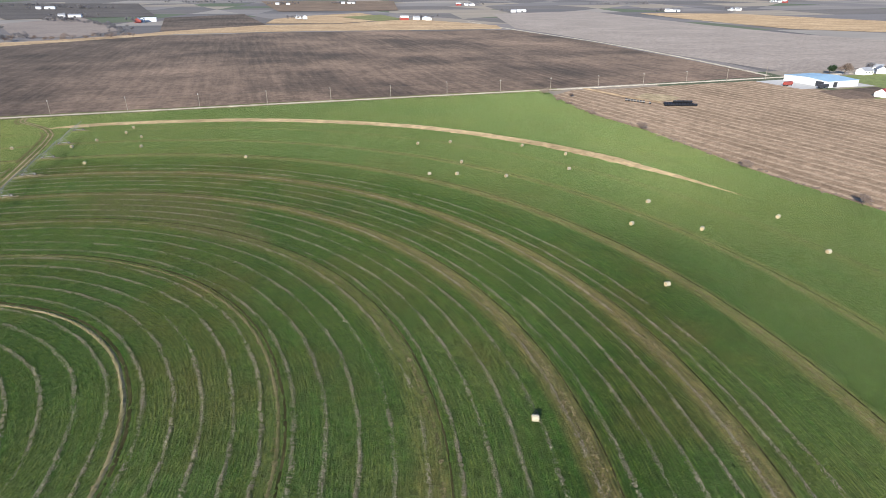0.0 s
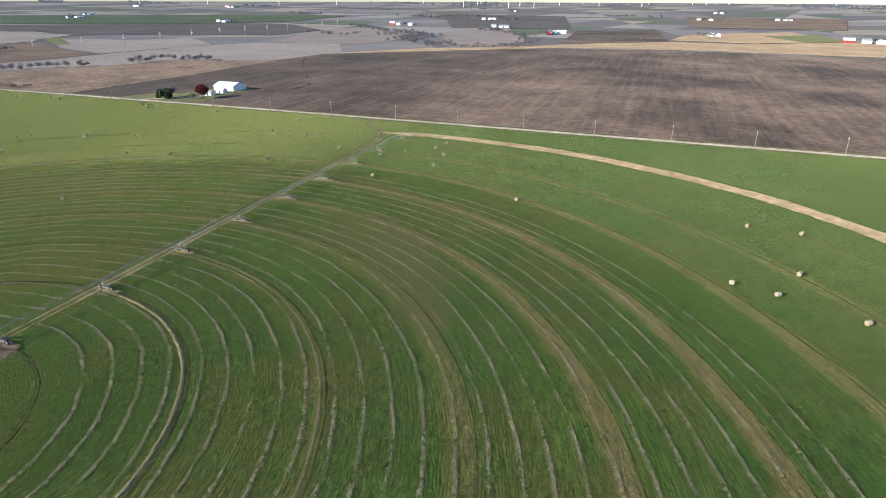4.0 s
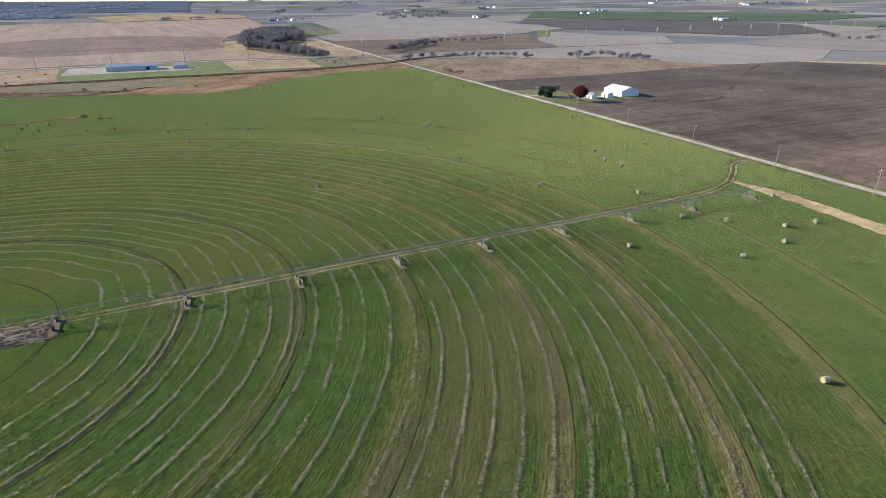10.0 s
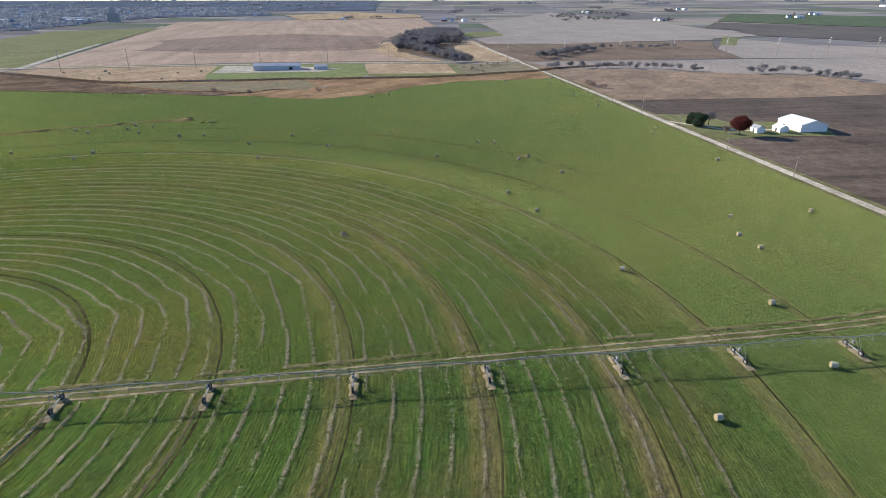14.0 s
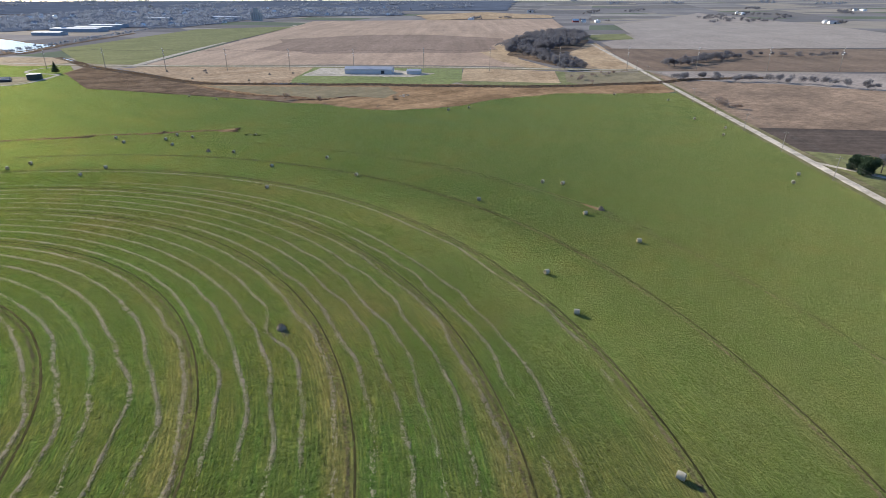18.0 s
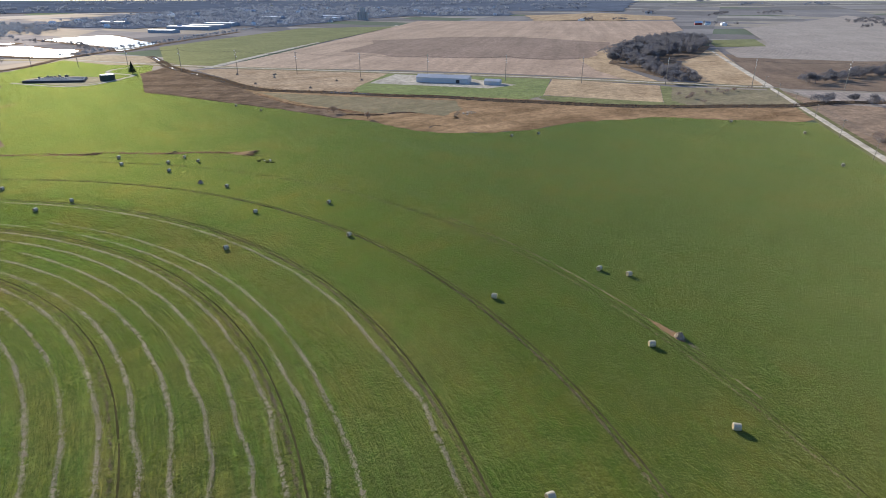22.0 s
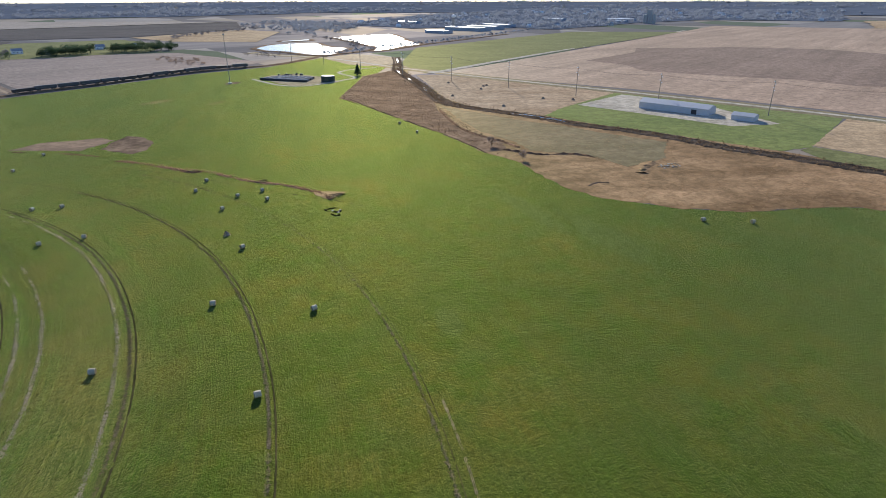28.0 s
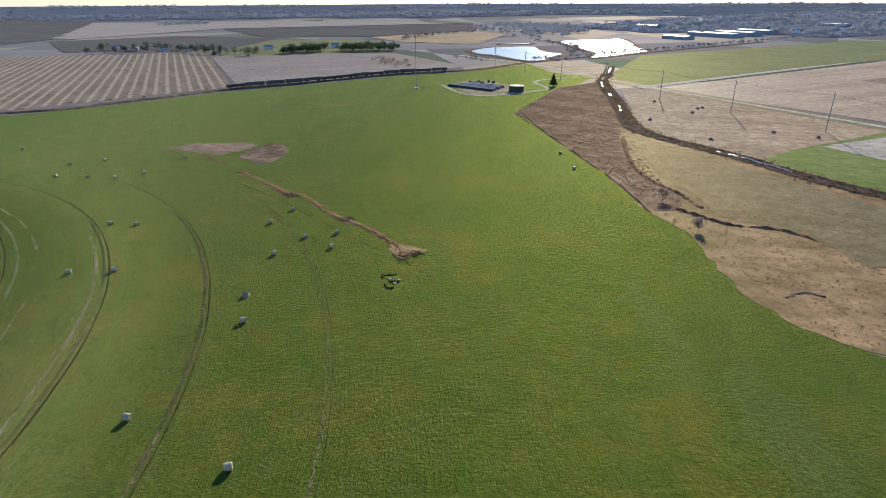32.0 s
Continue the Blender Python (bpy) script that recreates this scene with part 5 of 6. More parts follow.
# ---- buildings ----
def building(name, label, category, x, y, turn, length, depth, eave, ridge, wall, roof, doors=(), windows=0, flat=False):
    root = empty(name, x, y, turn)
    tagged(root, label, category)
    bm = bmesh.new()
    l, d = length / 2, depth / 2
    p = [(-d, 0), (d, 0), (d, eave), (0, ridge), (-d, eave)]
    a = [bm.verts.new((-l, q, z - (0.4 if z == 0 else 0))) for q, z in p]
    b = [bm.verts.new((l, q, z - (0.4 if z == 0 else 0))) for q, z in p]
    bm.faces.new(a)
    bm.faces.new(b[::-1])
    for i in range(5):
        j = (i + 1) % 5
        bm.faces.new((a[i], b[i], b[j], a[j]))
    bmesh.ops.recalc_face_normals(bm, faces=bm.faces[:])
    part("wall", bm, wall, root)
    for s in (-1, 1):
        bm = bmesh.new()
        o, t = 0.35, 0.12
        e = eave - (ridge - eave) * o / d
        q = [bm.verts.new(c) for c in ((-l - o, s * (d + o), e + 0.05), (l + o, s * (d + o), e + 0.05), (l + o, 0, ridge + 0.05), (-l - o, 0, ridge + 0.05))]
        r = [bm.verts.new((v.co.x, v.co.y, v.co.z + t)) for v in q]
        bm.faces.new(q)
        bm.faces.new(r[::-1])
        for i in range(4):
            bm.faces.new((q[i], q[(i + 1) % 4], r[(i + 1) % 4], r[i]))
        bmesh.ops.recalc_face_normals(bm, faces=bm.faces[:])
        part("roof", bm, roof, root)
    for dx, side, w, h in doors:
        bm = bmesh.new()
        if side in (-1, 1):
            add_box(bm, dx, side * (d + 0.02), 0, w, 0.12, h)
        else:
            add_box(bm, (side / 2) * (l + 0.02), dx, 0, 0.12, w, h)
        part("door", bm, DARK, root)
    for k in range(windows):
        for s in (-1, 1):
            bm = bmesh.new()
            add_box(bm, -l + length * (k + 0.5) / windows, s * (d + 0.02), eave * 0.45, 1.3, 0.1, 1.1)
            part("window", bm, DARK, root)
    return root


RD = ROAD_DIR
building("barn", "large white metal barn with a pale roof", "barn", -409.5, 341, RD, 19, 15.5, 3.9, 6.2, WHITE_WALL, WHITE_ROOF, [(0, -2, 4.5, 3.6), (-4, -1, 1.2, 2.1)])
building("shed", "small white shed beside the barn", "shed", -399.5, 327, RD, 6.5, 5, 2.5, 3.8, WHITE_WALL, WHITE_ROOF, [(0, -1, 1.2, 2)])
building("shed", "small white outbuilding under the red tree", "shed", -396, 314.5, RD, 6, 4.5, 2.6, 3.8, WHITE_WALL, GREY_ROOF, [(0, -1, 1.2, 2)])
building("warehouse", "long low white warehouse with a pale blue roof", "warehouse", 303, 470, RD, 31, 40, 4.6, 5.6, WHITE_WALL, BLUE_ROOF, [(-8, -1, 4, 4), (-13, -2, 7, 4)])
building("long_shed", "long pale sheet-metal shed with a pale grey roof", "shed", -635, -76, RD + math.pi / 2, 46, 13, 4.2, 6.2, PALE_WALL, PALE_ROOF, [(0, -2, 3, 3.2), (14, -1, 3.4, 3.2)])
building("garage", "small grey shed beside the gravel yard", "shed", -645, -33, RD + math.pi / 2, 13, 9, 3, 4.4, PALE_WALL, PALE_ROOF, [(0, 1, 3, 2.4)])

tree("red_tree", "round tree with dark red leaves beside the barn", -386, 303, 10.5, 12.5, RED_LEAF, 21, 15000, 0.34, low=0.14)
tree("spruce", "dark green pine at the farm drive", -405, 287, 9, 8, CONIFER, 22, 9000, 0.3, low=0.16)
tree("spruce", "dark green pine beside its neighbour", -411, 284, 8, 7, CONIFER, 23, 7000, 0.3, low=0.16)
tree("bush", "tan shrub with thin dry leaves below the red tree", -390, 297, 5, 5, TWIG, 26, 1600, 0.22)
tree("bare_tree", "grey leafless tree behind the conifers", -411, 293, 9, 8, TWIG_GREY, 24, 900, 0.3)
tree("lone_pine", "dark ragged pine beside the gravel drive", -521, -366, 11, 8, CONIFER, 25, 2400, 0.45, True)
for i, (x, y, h, w) in enumerate(((74, 408, 6, 8), (92, 345, 3, 4.5), (110, 307, 4.5, 6.5), (132, 236, 4, 6), (152, 192, 4.5, 6), (80, 388, 3, 4), (84, 376, 2.6, 3.6), (92, 404, 3, 4))):
    tree("bush", "bare reddish-brown bush on the field edge", x, y, h, w, TWIG, 60 + i, 1400, 0.22)
thicket("brush", "low dead weeds along the corn field's edge", along([(84, 395), (94, 345), (112, 307), (134, 236), (157, 185), (200, 80)], 3.0, 1.2, 87), 1.0, 2.4, TWIG, 88, 36, 0.35, "brush")

WOOD = [(-866, -10), (-990, -44), (-1250, -80), (-1290, -12), (-1190, 26), (-1010, 46), (-905, 26)]
thicket("wood", "leafless grey wood between the fields", scatter(WOOD, 280, 5), 14, 14, TWIG_GREY, 6, 330, 1.15)
thicket("wood", "low leafless tail of the wood", along([(-880, 15), (-840, 40), (-795, 68), (-742, 96)], 3.6, 8, 15), 10, 11, TWIG_GREY, 16, 420, 0.85)
thicket("hedge", "line of bare bushes and small trees", along([(-680, 199), (-700, 216), (-687, 241), (-691, 271), (-685, 309), (-674, 342)], 8, 3, 7), 7, 10, TWIG_GREY, 8, 460, 0.55, "hedge")
thicket("hedge", "bare bushes on the pasture's edge", along([(-669, 385), (-667, 400), (-662, 430), (-649, 448), (-620, 458)], 7, 3, 17), 8, 10, TWIG_GREY, 18, 480, 0.55, "hedge")
thicket("hedge", "dense bare hedgerow beside the road", along([(-778, 186), (-835, 209), (-901, 246)], 4, 6, 9), 9, 10, TWIG_GREY, 10, 420, 0.7, "hedge")
thicket("hedge", "row of bare trees between two fields", along([(-935, 262), (-953, 290), (-944, 326), (-960, 370)], 8, 5, 19), 7, 9, TWIG_GREY, 20, 420, 0.5, "hedge")
thicket("brush", "bare red-brown brush in the rough pasture", along([(-575, 232), (-560, 236), (-545, 248)], 4, 4, 29), 4, 6, TWIG, 30, 300, 0.35, "brush")
thicket("brush", "bare brush along the creek", along([(-640, 128), (-676, 122), (-690, 140), (-712, 152)], 6, 5, 11), 4, 5, TWIG, 12, 160, 0.4, "brush")


# ---- water, railway and works ----
def pond(name, label, outline):
    bank = tagged(band("pond_bank", spread(outline + outline[:1], 8), [(-7, 0.0), (-3, 1.0), (3, 1.0), (6, 0.2)], GULLY_SOIL, 0.15), "weedy earth bank of a pond", "bank", kind="structure")
    return tagged(drape(name, outline, WATER, 0.55, 80), label, "pond", kind="structure")


pond("water_1", "bright shallow settling pond", [(-500, -755), (-540, -812), (-595, -831), (-618, -818), (-612, -755), (-614, -718), (-625, -680), (-585, -619), (-579, -595), (-556, -585), (-541, -607), (-525, -667), (-505, -704)])
pond("water_2", "bright settling pond with earth banks", [(-683, -940), (-739, -976), (-826, -990), (-810, -903), (-778, -800), (-758, -705), (-709, -660), (-651, -618), (-642, -632), (-667, -683), (-673, -744), (-680, -852)])
pond("water_3", "narrow strip of pond water", [(-575, -897), (-632, -912), (-624, -884), (-572, -879)])
tagged(band("creek_water", spread([(-632, -520), (-600, -445), (-573, -388), (-558, -340), (-543, -272), (-521, -200), (-522, -158), (-539, -112), (-553, -63)], 4), [(-0.8, 0.42), (0.8, 0.42)], WATER, 0.4, gaps=0.5), "glinting shallow creek among weeds", "creek", kind="structure")
RAIL = [(150, -235), (-110, -290), (-170, -324), (-237, -386), (-300, -421), (-386, -477), (-472, -505), (-544, -570), (-605, -612), (-763, -700), (-1040, -873)]
tagged(band("railway_bank", spread(RAIL, 8), [(-5, 0.0), (-2.4, 1.0), (2.4, 1.0), (5, 0.0)], GULLY_SOIL, 0.1), "dark ballast bank of a railway", "railway", kind="structure")


def mast():
    root = empty("radio_mast", -401, -368)
    tagged(root, "tall thin steel mast on a concrete block", "mast")
    bm = bmesh.new()
    add_box(bm, 0, 0, -0.3, 3.5, 3.5, 1.2, bevel=0.1)
    part("base_block", bm, CONCRETE, root)
    bm = bmesh.new()
    add_bar(bm, (0, 0, 0.9), (0, 0, 42), 0.3, 0.14, 8)
    part("shaft", bm, GALVANISED, root)
    bm = bmesh.new()
    add_box(bm, 0, 0, 41, 1.8, 0.5, 1.0)
    part("head", bm, GALVANISED, root)


mast()


# ---- the creek and the gully ----
field("weed_ground", "dark weedy ground beside the creek", [
    (-458, -238), (-523, -356), (-575, -392), (-556, -320), (-535, -262), (-516, -195), (-500, -159), (-486, -109), (-482, -79), (-485, -58), (-476, -40), (-466, -42), (-468, -80), (-465, -145), (-465, -200)], GULLY_SOIL, 0.16, 20, 0.9)
field("olive_bank", "dull olive grass on the creek bank", [
    (-508, -165), (-518, -132), (-528, -95), (-539, -72), (-545, -46), (-558, -14), (-530, 9), (-505, 12), (-505, -7), (-497, -20), (-486, -34), (-490, -54), (-488, -84), (-496, -120)], OLIVE, 0.16, 20, 0.9)


def broken_bank(name, label, points, width, high, material, seed, gaps=0.1):
    rng = np.random.default_rng(seed)
    line = spread(points, 1.5)
    w = width / 2
    return tagged(band(name, line, [(-w, 0.05), (-0.5 * w, 0.3 * high), (-0.1 * w, 0.55 * high), (0.3 * w, 0.3 * high), (w, 0.05)], material, 0.3, rng=rng, gaps=gaps), label, "bank", kind="structure")


CREEK = [(-630, -520), (-598, -442), (-573, -385), (-543, -272), (-521, -195), (-520, -165), (-528, -140), (-539, -112), (-546, -85), (-553, -63), (-563, -40), (-570, -14), (-573, 8), (-582, 36), (-589, 62), (-596, 86), (-607, 110), (-620, 132), (-635, 152), (-648, 172), (-662, 190), (-684, 206), (-704, 236), (-722, 270)]
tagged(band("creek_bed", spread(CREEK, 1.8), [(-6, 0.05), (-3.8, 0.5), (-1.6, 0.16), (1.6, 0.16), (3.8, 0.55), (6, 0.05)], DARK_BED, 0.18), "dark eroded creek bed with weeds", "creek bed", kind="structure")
# low dark ridge along one side of the creek bed
broken_bank("creek_edge", "dark broken edge of the creek", [(x - 3, y - 1) for x, y in CREEK[4:]], 4, 0.8, DARK_BED, 32, 0.2)
broken_bank("eroded_step", "eroded earth step in the weeds", [(-502, -159), (-486, -109), (-482, -79), (-485, -58), (-485, -42)], 3, 1.2, CLAY, 33)
broken_bank("eroded_step", "reddish eroded step below the olive grass", [(-476, -42), (-481, -32), (-487, -24), (-497, -20), (-503, -13), (-504, -5)], 3, 1.3, CLAY, 34)
broken_bank("dirt_hollow", "small dark hollow in the bank", [(-471, 25), (-477, 23), (-481, 26)], 2.4, 0.5, GULLY_SOIL, 35)
broken_bank("dirt_mound", "low mound of turned earth", [(-503, 22), (-511, 15), (-521, 11)], 7, 1.2, ROUGH_BROWN, 36)
broken_bank("fence_line", "dark line of weeds at the field edge", [(-464, -238), (-464, -170), (-467, -80), (-465, -40)], 1.6, 0.7, GULLY_SOIL, 37)


def tufts(name, label, spots, size, material, seed, count=10, height=0.5, category="weeds"):
    rng = np.random.default_rng(seed)
    v, f = leaf_cloud([(x, y, gz(x, y) + height * 0.5, size * rng.uniform(0.6, 1.3), height * 0.5) for x, y in spots], count, size * 0.5, rng)
    return tagged(mesh_object(name, v, f, material), label, category, kind="stuff")


WEED = straw_material("dry_weed", (0.180, 0.120, 0.070), (0.400, 0.280, 0.165), 0.5)
thin(WEED, (0.36, 0.24, 0.14), 0.5)
DEAD_WEED = straw_material("dead_weed", (0.070, 0.052, 0.038), (0.230, 0.160, 0.105), 0.5)
thin(DEAD_WEED, (0.16, 0.11, 0.07), 0.4)
BANK = [(-458, -238), (-523, -356), (-575, -392), (-545, -262), (-525, -150), (-548, -60), (-580, 30), (-618, 130), (-648, 178), (-602, 196), (-582, 148), (-545, 100), (-495, 73), (-468, 45), (-468, -20), (-468, -80), (-466, -170)]
tufts("dry_weeds", "brown dry weeds on the creek bank", scatter(BANK, 6500, 41), 0.42, WEED, 42, 6, 0.3)
tufts("dead_weeds", "dark dead weeds beside the creek", scatter([(-458, -238), (-523, -356), (-575, -392), (-545, -262), (-500, -150), (-480, -50), (-470, -60)], 4200, 43), 0.5, DEAD_WEED, 44, 6, 0.45)
tufts("creek_brush", "dark dead brush along the creek", along(CREEK[1:], 0.35, 3.4, 45), 0.7, DEAD_WEED, 46, 7, 1.1, "brush")
tree("bare_tree", "small bare tree on the creek bank", -475, -52, 5, 6, TWIG, 81, 700, 0.25)
tree("bare_tree", "small bare tree at the field edge", -473, -22, 5, 5, TWIG, 82, 600, 0.25)

broken_bank("gully", "eroded earth gully with dry reeds", [(-307, -113), (-312, -109), (-320, -98), (-330, -84), (-335, -76), (-340, -74)], 3.0, 0.6, CLAY, 51)
broken_bank("gully", "eroded gully that ends in a brush heap", [(-345, -67), (-350, -57), (-355, -49), (-359, -44), (-366, -36), (-372, -26), (-376, -18), (-377, -10)], 2.4, 0.6, CLAY, 52)
broken_bank("gully", "dark narrow gully at the brown patch", [(-262, -158), (-275, -150), (-287, -140), (-300, -127)], 2.0, 0.4, CLAY, 53)
field("burnt_patch", "reddish brown patch of dead grass", [(-259, -164), (-272, -175), (-301, -172), (-307, -163), (-298, -152), (-291, -144), (-278, -153)], PASTURE, 0.10, 8, 1.2)
field("bare_fan", "dark bare fan of earth beside the brown patch", [(-300, -143), (-307, -160), (-313, -171), (-322, -161), (-325, -144), (-321, -130), (-314, -124)], GULLY_SOIL, 0.11, 8, 1.0)
GULLIES = [(-307, -113), (-320, -98), (-330, -84), (-340, -74), (-345, -67), (-355, -49), (-366, -36), (-376, -18), (-377, -10)]
tufts("reeds", "dry tan reeds along the gully", along(GULLIES, 0.3, 0.9, 77), 0.45, WEED, 78, 5, 0.7)
field("trampled_patch", "reddish trampled triangle of dead grass", [(-376, -9), (-385, -15), (-377, -20), (-374, -24), (-373, -17)], ROUGH_BROWN, 0.14, 4)
tagged(band("thin_track", spread([(-309, -98), (-330, -73), (-347, -49), (-360, -30), (-375, -11), (-386, 6)], 1.2), [(-0.3, 0.06), (0.3, 0.06)], RUT, 0.5), "thin dark track through the grass", "track", kind="structure")


def brush_heap(x, y, r, h, seed, label):
    rng = np.random.default_rng(seed)
    root = empty("brush_heap", x, y)
    tagged(root, label, "brush heap")
    for i in range(26):
        a, q = rng.uniform(0, 6.28), rng.uniform(0, r)
        b, l = rng.uniform(0, 6.28), rng.uniform(1.0, 2.6)
        z = h * (1 - q / r) * rng.random()
        p = (q * math.cos(a), q * math.sin(a), z + 0.05)
        bm = bmesh.new()
        add_bar(bm, p, (p[0] + l * math.cos(b), p[1] + l * math.sin(b), z + 0.1 + rng.uniform(0, 0.5 * h)), 0.07, 0.03, 5)
        part("branch", bm, BARK, root)
    return root


DARK_GRASS = soil_material("dark_trodden_grass", (0.042, 0.078, 0.012), (0.080, 0.100, 0.022), 0.2, 0, 0.4)
for line in ([(-420, -395), (-406, -335), (-369, -257), (-346, -217), (-323, -162)], [(-396, -300), (-380, -262), (-352, -214), (-334, -172)]):
    tagged(band("trodden_strip", spread(line, 1.5), [(-0.35, 0.06), (-0.2, 0.09), (0.2, 0.09), (0.35, 0.06)], DARK_GRASS, 0.7, gaps=0.35), "dark trodden strip through the grass", "track", group="trodden strips", kind="structure")

brush_heap(-378, -11, 3.2, 1.3, 71, "heap of dead branches at the gully's end")
brush_heap(-381, -13, 2.5, 1.0, 72, "grey dead brush on bare ground")
brush_heap(-336, -75, 2.0, 0.9, 73, "small heap of dead branches in the gully")
brush_heap(-359, -45, 2.2, 0.9, 74, "tangle of dead branches in the gully")


def scrap_square():
    rng = np.random.default_rng(9)
    for x0, y0, x1, y1 in ((-371, 1, -375, 1), (-375, 1, -376, 5), (-371, 1, -372, 8), (-372.5, 5, -375.5, 5.5), (-372, 8.5, -374, 9)):
        tagged(band("earth_edge", spread([(x0, y0), (x1, y1)], 0.5), [(-0.35, 0.05), (-0.1, 0.3), (0.25, 0.2), (0.4, 0.05)], RUT, 0.6, rng=rng, gaps=0.2), "dark upturned edge of a dug square", "earth edge", group="dug square", kind="stuff")
    for x, y in ((-373.2, 3.4), (-374.3, 6.2), (-375.6, 4.4)):
        bm = bmesh.new()
        add_box(bm, x, y, gz(x, y) + 0.05, 0.9, 0.5, 0.25, rng.uniform(0, 3), 0.04)
        tagged(part("concrete_lump", bm, CONCRETE), "pale concrete lump in the dug square", "rubble", "rubble lumps")


scrap_square()


def rubble_heap(x, y):
    rng = np.random.default_rng(31)
    root = empty("rubble_heap", x, y)
    tagged(root, "heap of pale broken concrete on the creek bank", "rubble")
    for i in range(34):
        a, q, s = rng.uniform(0, 6.28), 3.6 * rng.random() ** 0.6, rng.uniform(0.35, 0.9)
        bm = bmesh.new()
        add_box(bm, 1.7 * q * math.cos(a), q * math.sin(a), 0.05 + 0.5 * (1 - q / 3.6) * rng.random(), s, s * 0.7, s * 0.45, rng.uniform(0, 3), 0.04)
        part("lump", bm, NET if i % 3 else CONCRETE, root)


rubble_heap(-522, 20)


# ---- works by the railway ----
def steel_tank():
    root = empty("round_tank", -482, -338)
    tagged(root, "dark green round steel tank on gravel", "tank")
    bm = bmesh.new()
    add_bar(bm, (0, 0, -0.3), (0, 0, 4.6), 6.2, sides=32)
    shell = part("shell", bm, plain("dark_green_steel", (0.030, 0.050, 0.045), 0.5, 0.1, 0.25, 0.5), root)
    bm = bmesh.new()
    add_bar(bm, (0, 0, 4.6), (0, 0, 5.1), 6.3, 5.6, 32)
    part("rim", bm, plain("dark_tank_lid", (0.060, 0.080, 0.078), 0.6, 0.1, 0.2, 0.4), shell)
    return root


TUBE_WRAP = plain("grey_silage_wrap", (0.230, 0.235, 0.245), 0.45, 0, 0.2, 0.4)


def stacked_tubes():
    c = (-455, -368)
    a = math.atan2(-347 + 394, -470 + 438) + 0.12
    for k in range(7):
        o = -11 + 3.9 * k
        x, y = c[0] - o * math.sin(a), c[1] + o * math.cos(a)
        root = empty("silage_bag", x, y, a)
        tagged(root, "long weathered grey silage tube with a pale top", "silage tube", "silage tubes")
        l = 25 - 1.2 * k
        bm = bmesh.new()
        add_bar(bm, (-l, 0, 0.75), (l, 0, 0.75), 1.25, sides=14)
        part("tube", bm, TUBE_WRAP if k % 3 else BLACK_WRAP, root)
        # narrow pale strip along the top of each tube
        bm = bmesh.new()
        add_box(bm, 0, 0, 1.92, 2 * l, 0.6, 0.14, bevel=0.04)
        part("top_strip", bm, CONCRETE, root)
    rng = np.random.default_rng(12)
    for k in range(13):
        x, y = -452 - 22 * rng.random(), -404 + 20 * rng.random()
        bm = bmesh.new()
        bmesh.ops.create_icosphere(bm, subdivisions=2, radius=1.1, matrix=Matrix.Translation((x, y, gz(x, y) + 0.8)))
        for v in bm.verts:
            v.co += Vector(rng.normal(0, 0.06, 3))
        tagged(part("wrapped_bale", bm, BLACK_WRAP), "black wrapped bale behind the tubes", "silage bale", "black bales by the tubes")


field("works_gravel", "pale gravel pad under the tubes", [(-432, -392), (-446, -408), (-470, -412), (-492, -360), (-490, -326), (-470, -324), (-446, -322), (-438, -345)], DRY_EARTH, 0.18, 20, 0.8)
road("drive", "narrow gravel drive round the works", [(-425, -389), (-432, -350), (-440, -328), (-455, -318), (-475, -325), (-499, -340), (-513, -352), (-511, -385), (-515, -402), (-533, -416), (-563, -421)], 3.2, GRAVEL, 0.26, 3)
steel_tank()
stacked_tubes()
field("mast_pad", "dark trodden ground under the mast", [(-396, -362), (-398, -374), (-406, -376), (-412, -372), (-406, -363)], GULLY_SOIL, 0.16, 6)
field("tan_corner", "tan stubble corner by the railway", [(-560, -440), (-548, -466), (-545, -555), (-600, -596), (-628, -520), (-600, -450)], STUBBLE_TAN, 0.17, 20)


def rail_car(kind, seed):
    root = empty("rail_car", 0, 0, 0, 0)
    paintwork = plain("car_paint", ((0.095, 0.095, 0.10), (0.075, 0.062, 0.056), (0.11, 0.105, 0.105))[kind], 0.6, 0.1, 0.25, 0.4)
    bm = bmesh.new()
    add_box(bm, 0, 0, 1.3, 16.8, 2.9, 2.5 if kind != 1 else 2.0, bevel=0.25)
    hull = part("body", bm, paintwork, root)
    bm = bmesh.new()
    add_box(bm, 0, 0, 0.95, 17.0, 2.2, 0.35)
    part("frame", bm, DARK, root)
    for x in (-6.4, -4.6, 4.6, 6.4):
        bm = bmesh.new()
        add_bar(bm, (x, -0.8, 0.5), (x, 0.8, 0.5), 0.46, sides=14)
        part("wheel", bm, DARK, root)
    if kind != 1:
        bm = bmesh.new()
        add_box(bm, 0, 0, 3.8, 15, 0.7, 0.15)
        part("hatch_walk", bm, GALVANISED, hull)
    return tagged(root, ("dark blue-grey hopper car on the railway", "low dark rust-brown gondola car", "grey covered hopper car in the train")[kind], "rail car", "freight train")


def train():
    p = spread(RAIL, 1.0)
    i0 = int(np.argmin(np.hypot(p[:, 0] + 238, p[:, 1] + 386)))
    kinds = [rail_car(k, k) for k in range(3)]
    used = set()
    order = (1, 0, 0, 0, 0, 1, 1, 2, 1, 2, 2, 1, 2)
    for n, k in enumerate(order):
        i = i0 + int(17.9 * n) + 9
        if i >= len(p) - 6:
            break
        x, y = p[i]
        d = p[i + 5] - p[i - 5]
        m = Matrix.Translation((x, y, gz(x, y) + 1.02)) @ Matrix.Rotation(math.atan2(d[1], d[0]), 4, "Z")
        if k in used:
            copy_thing(kinds[k], m)
        else:
            kinds[k].matrix_basis = m
            used.add(k)


train()


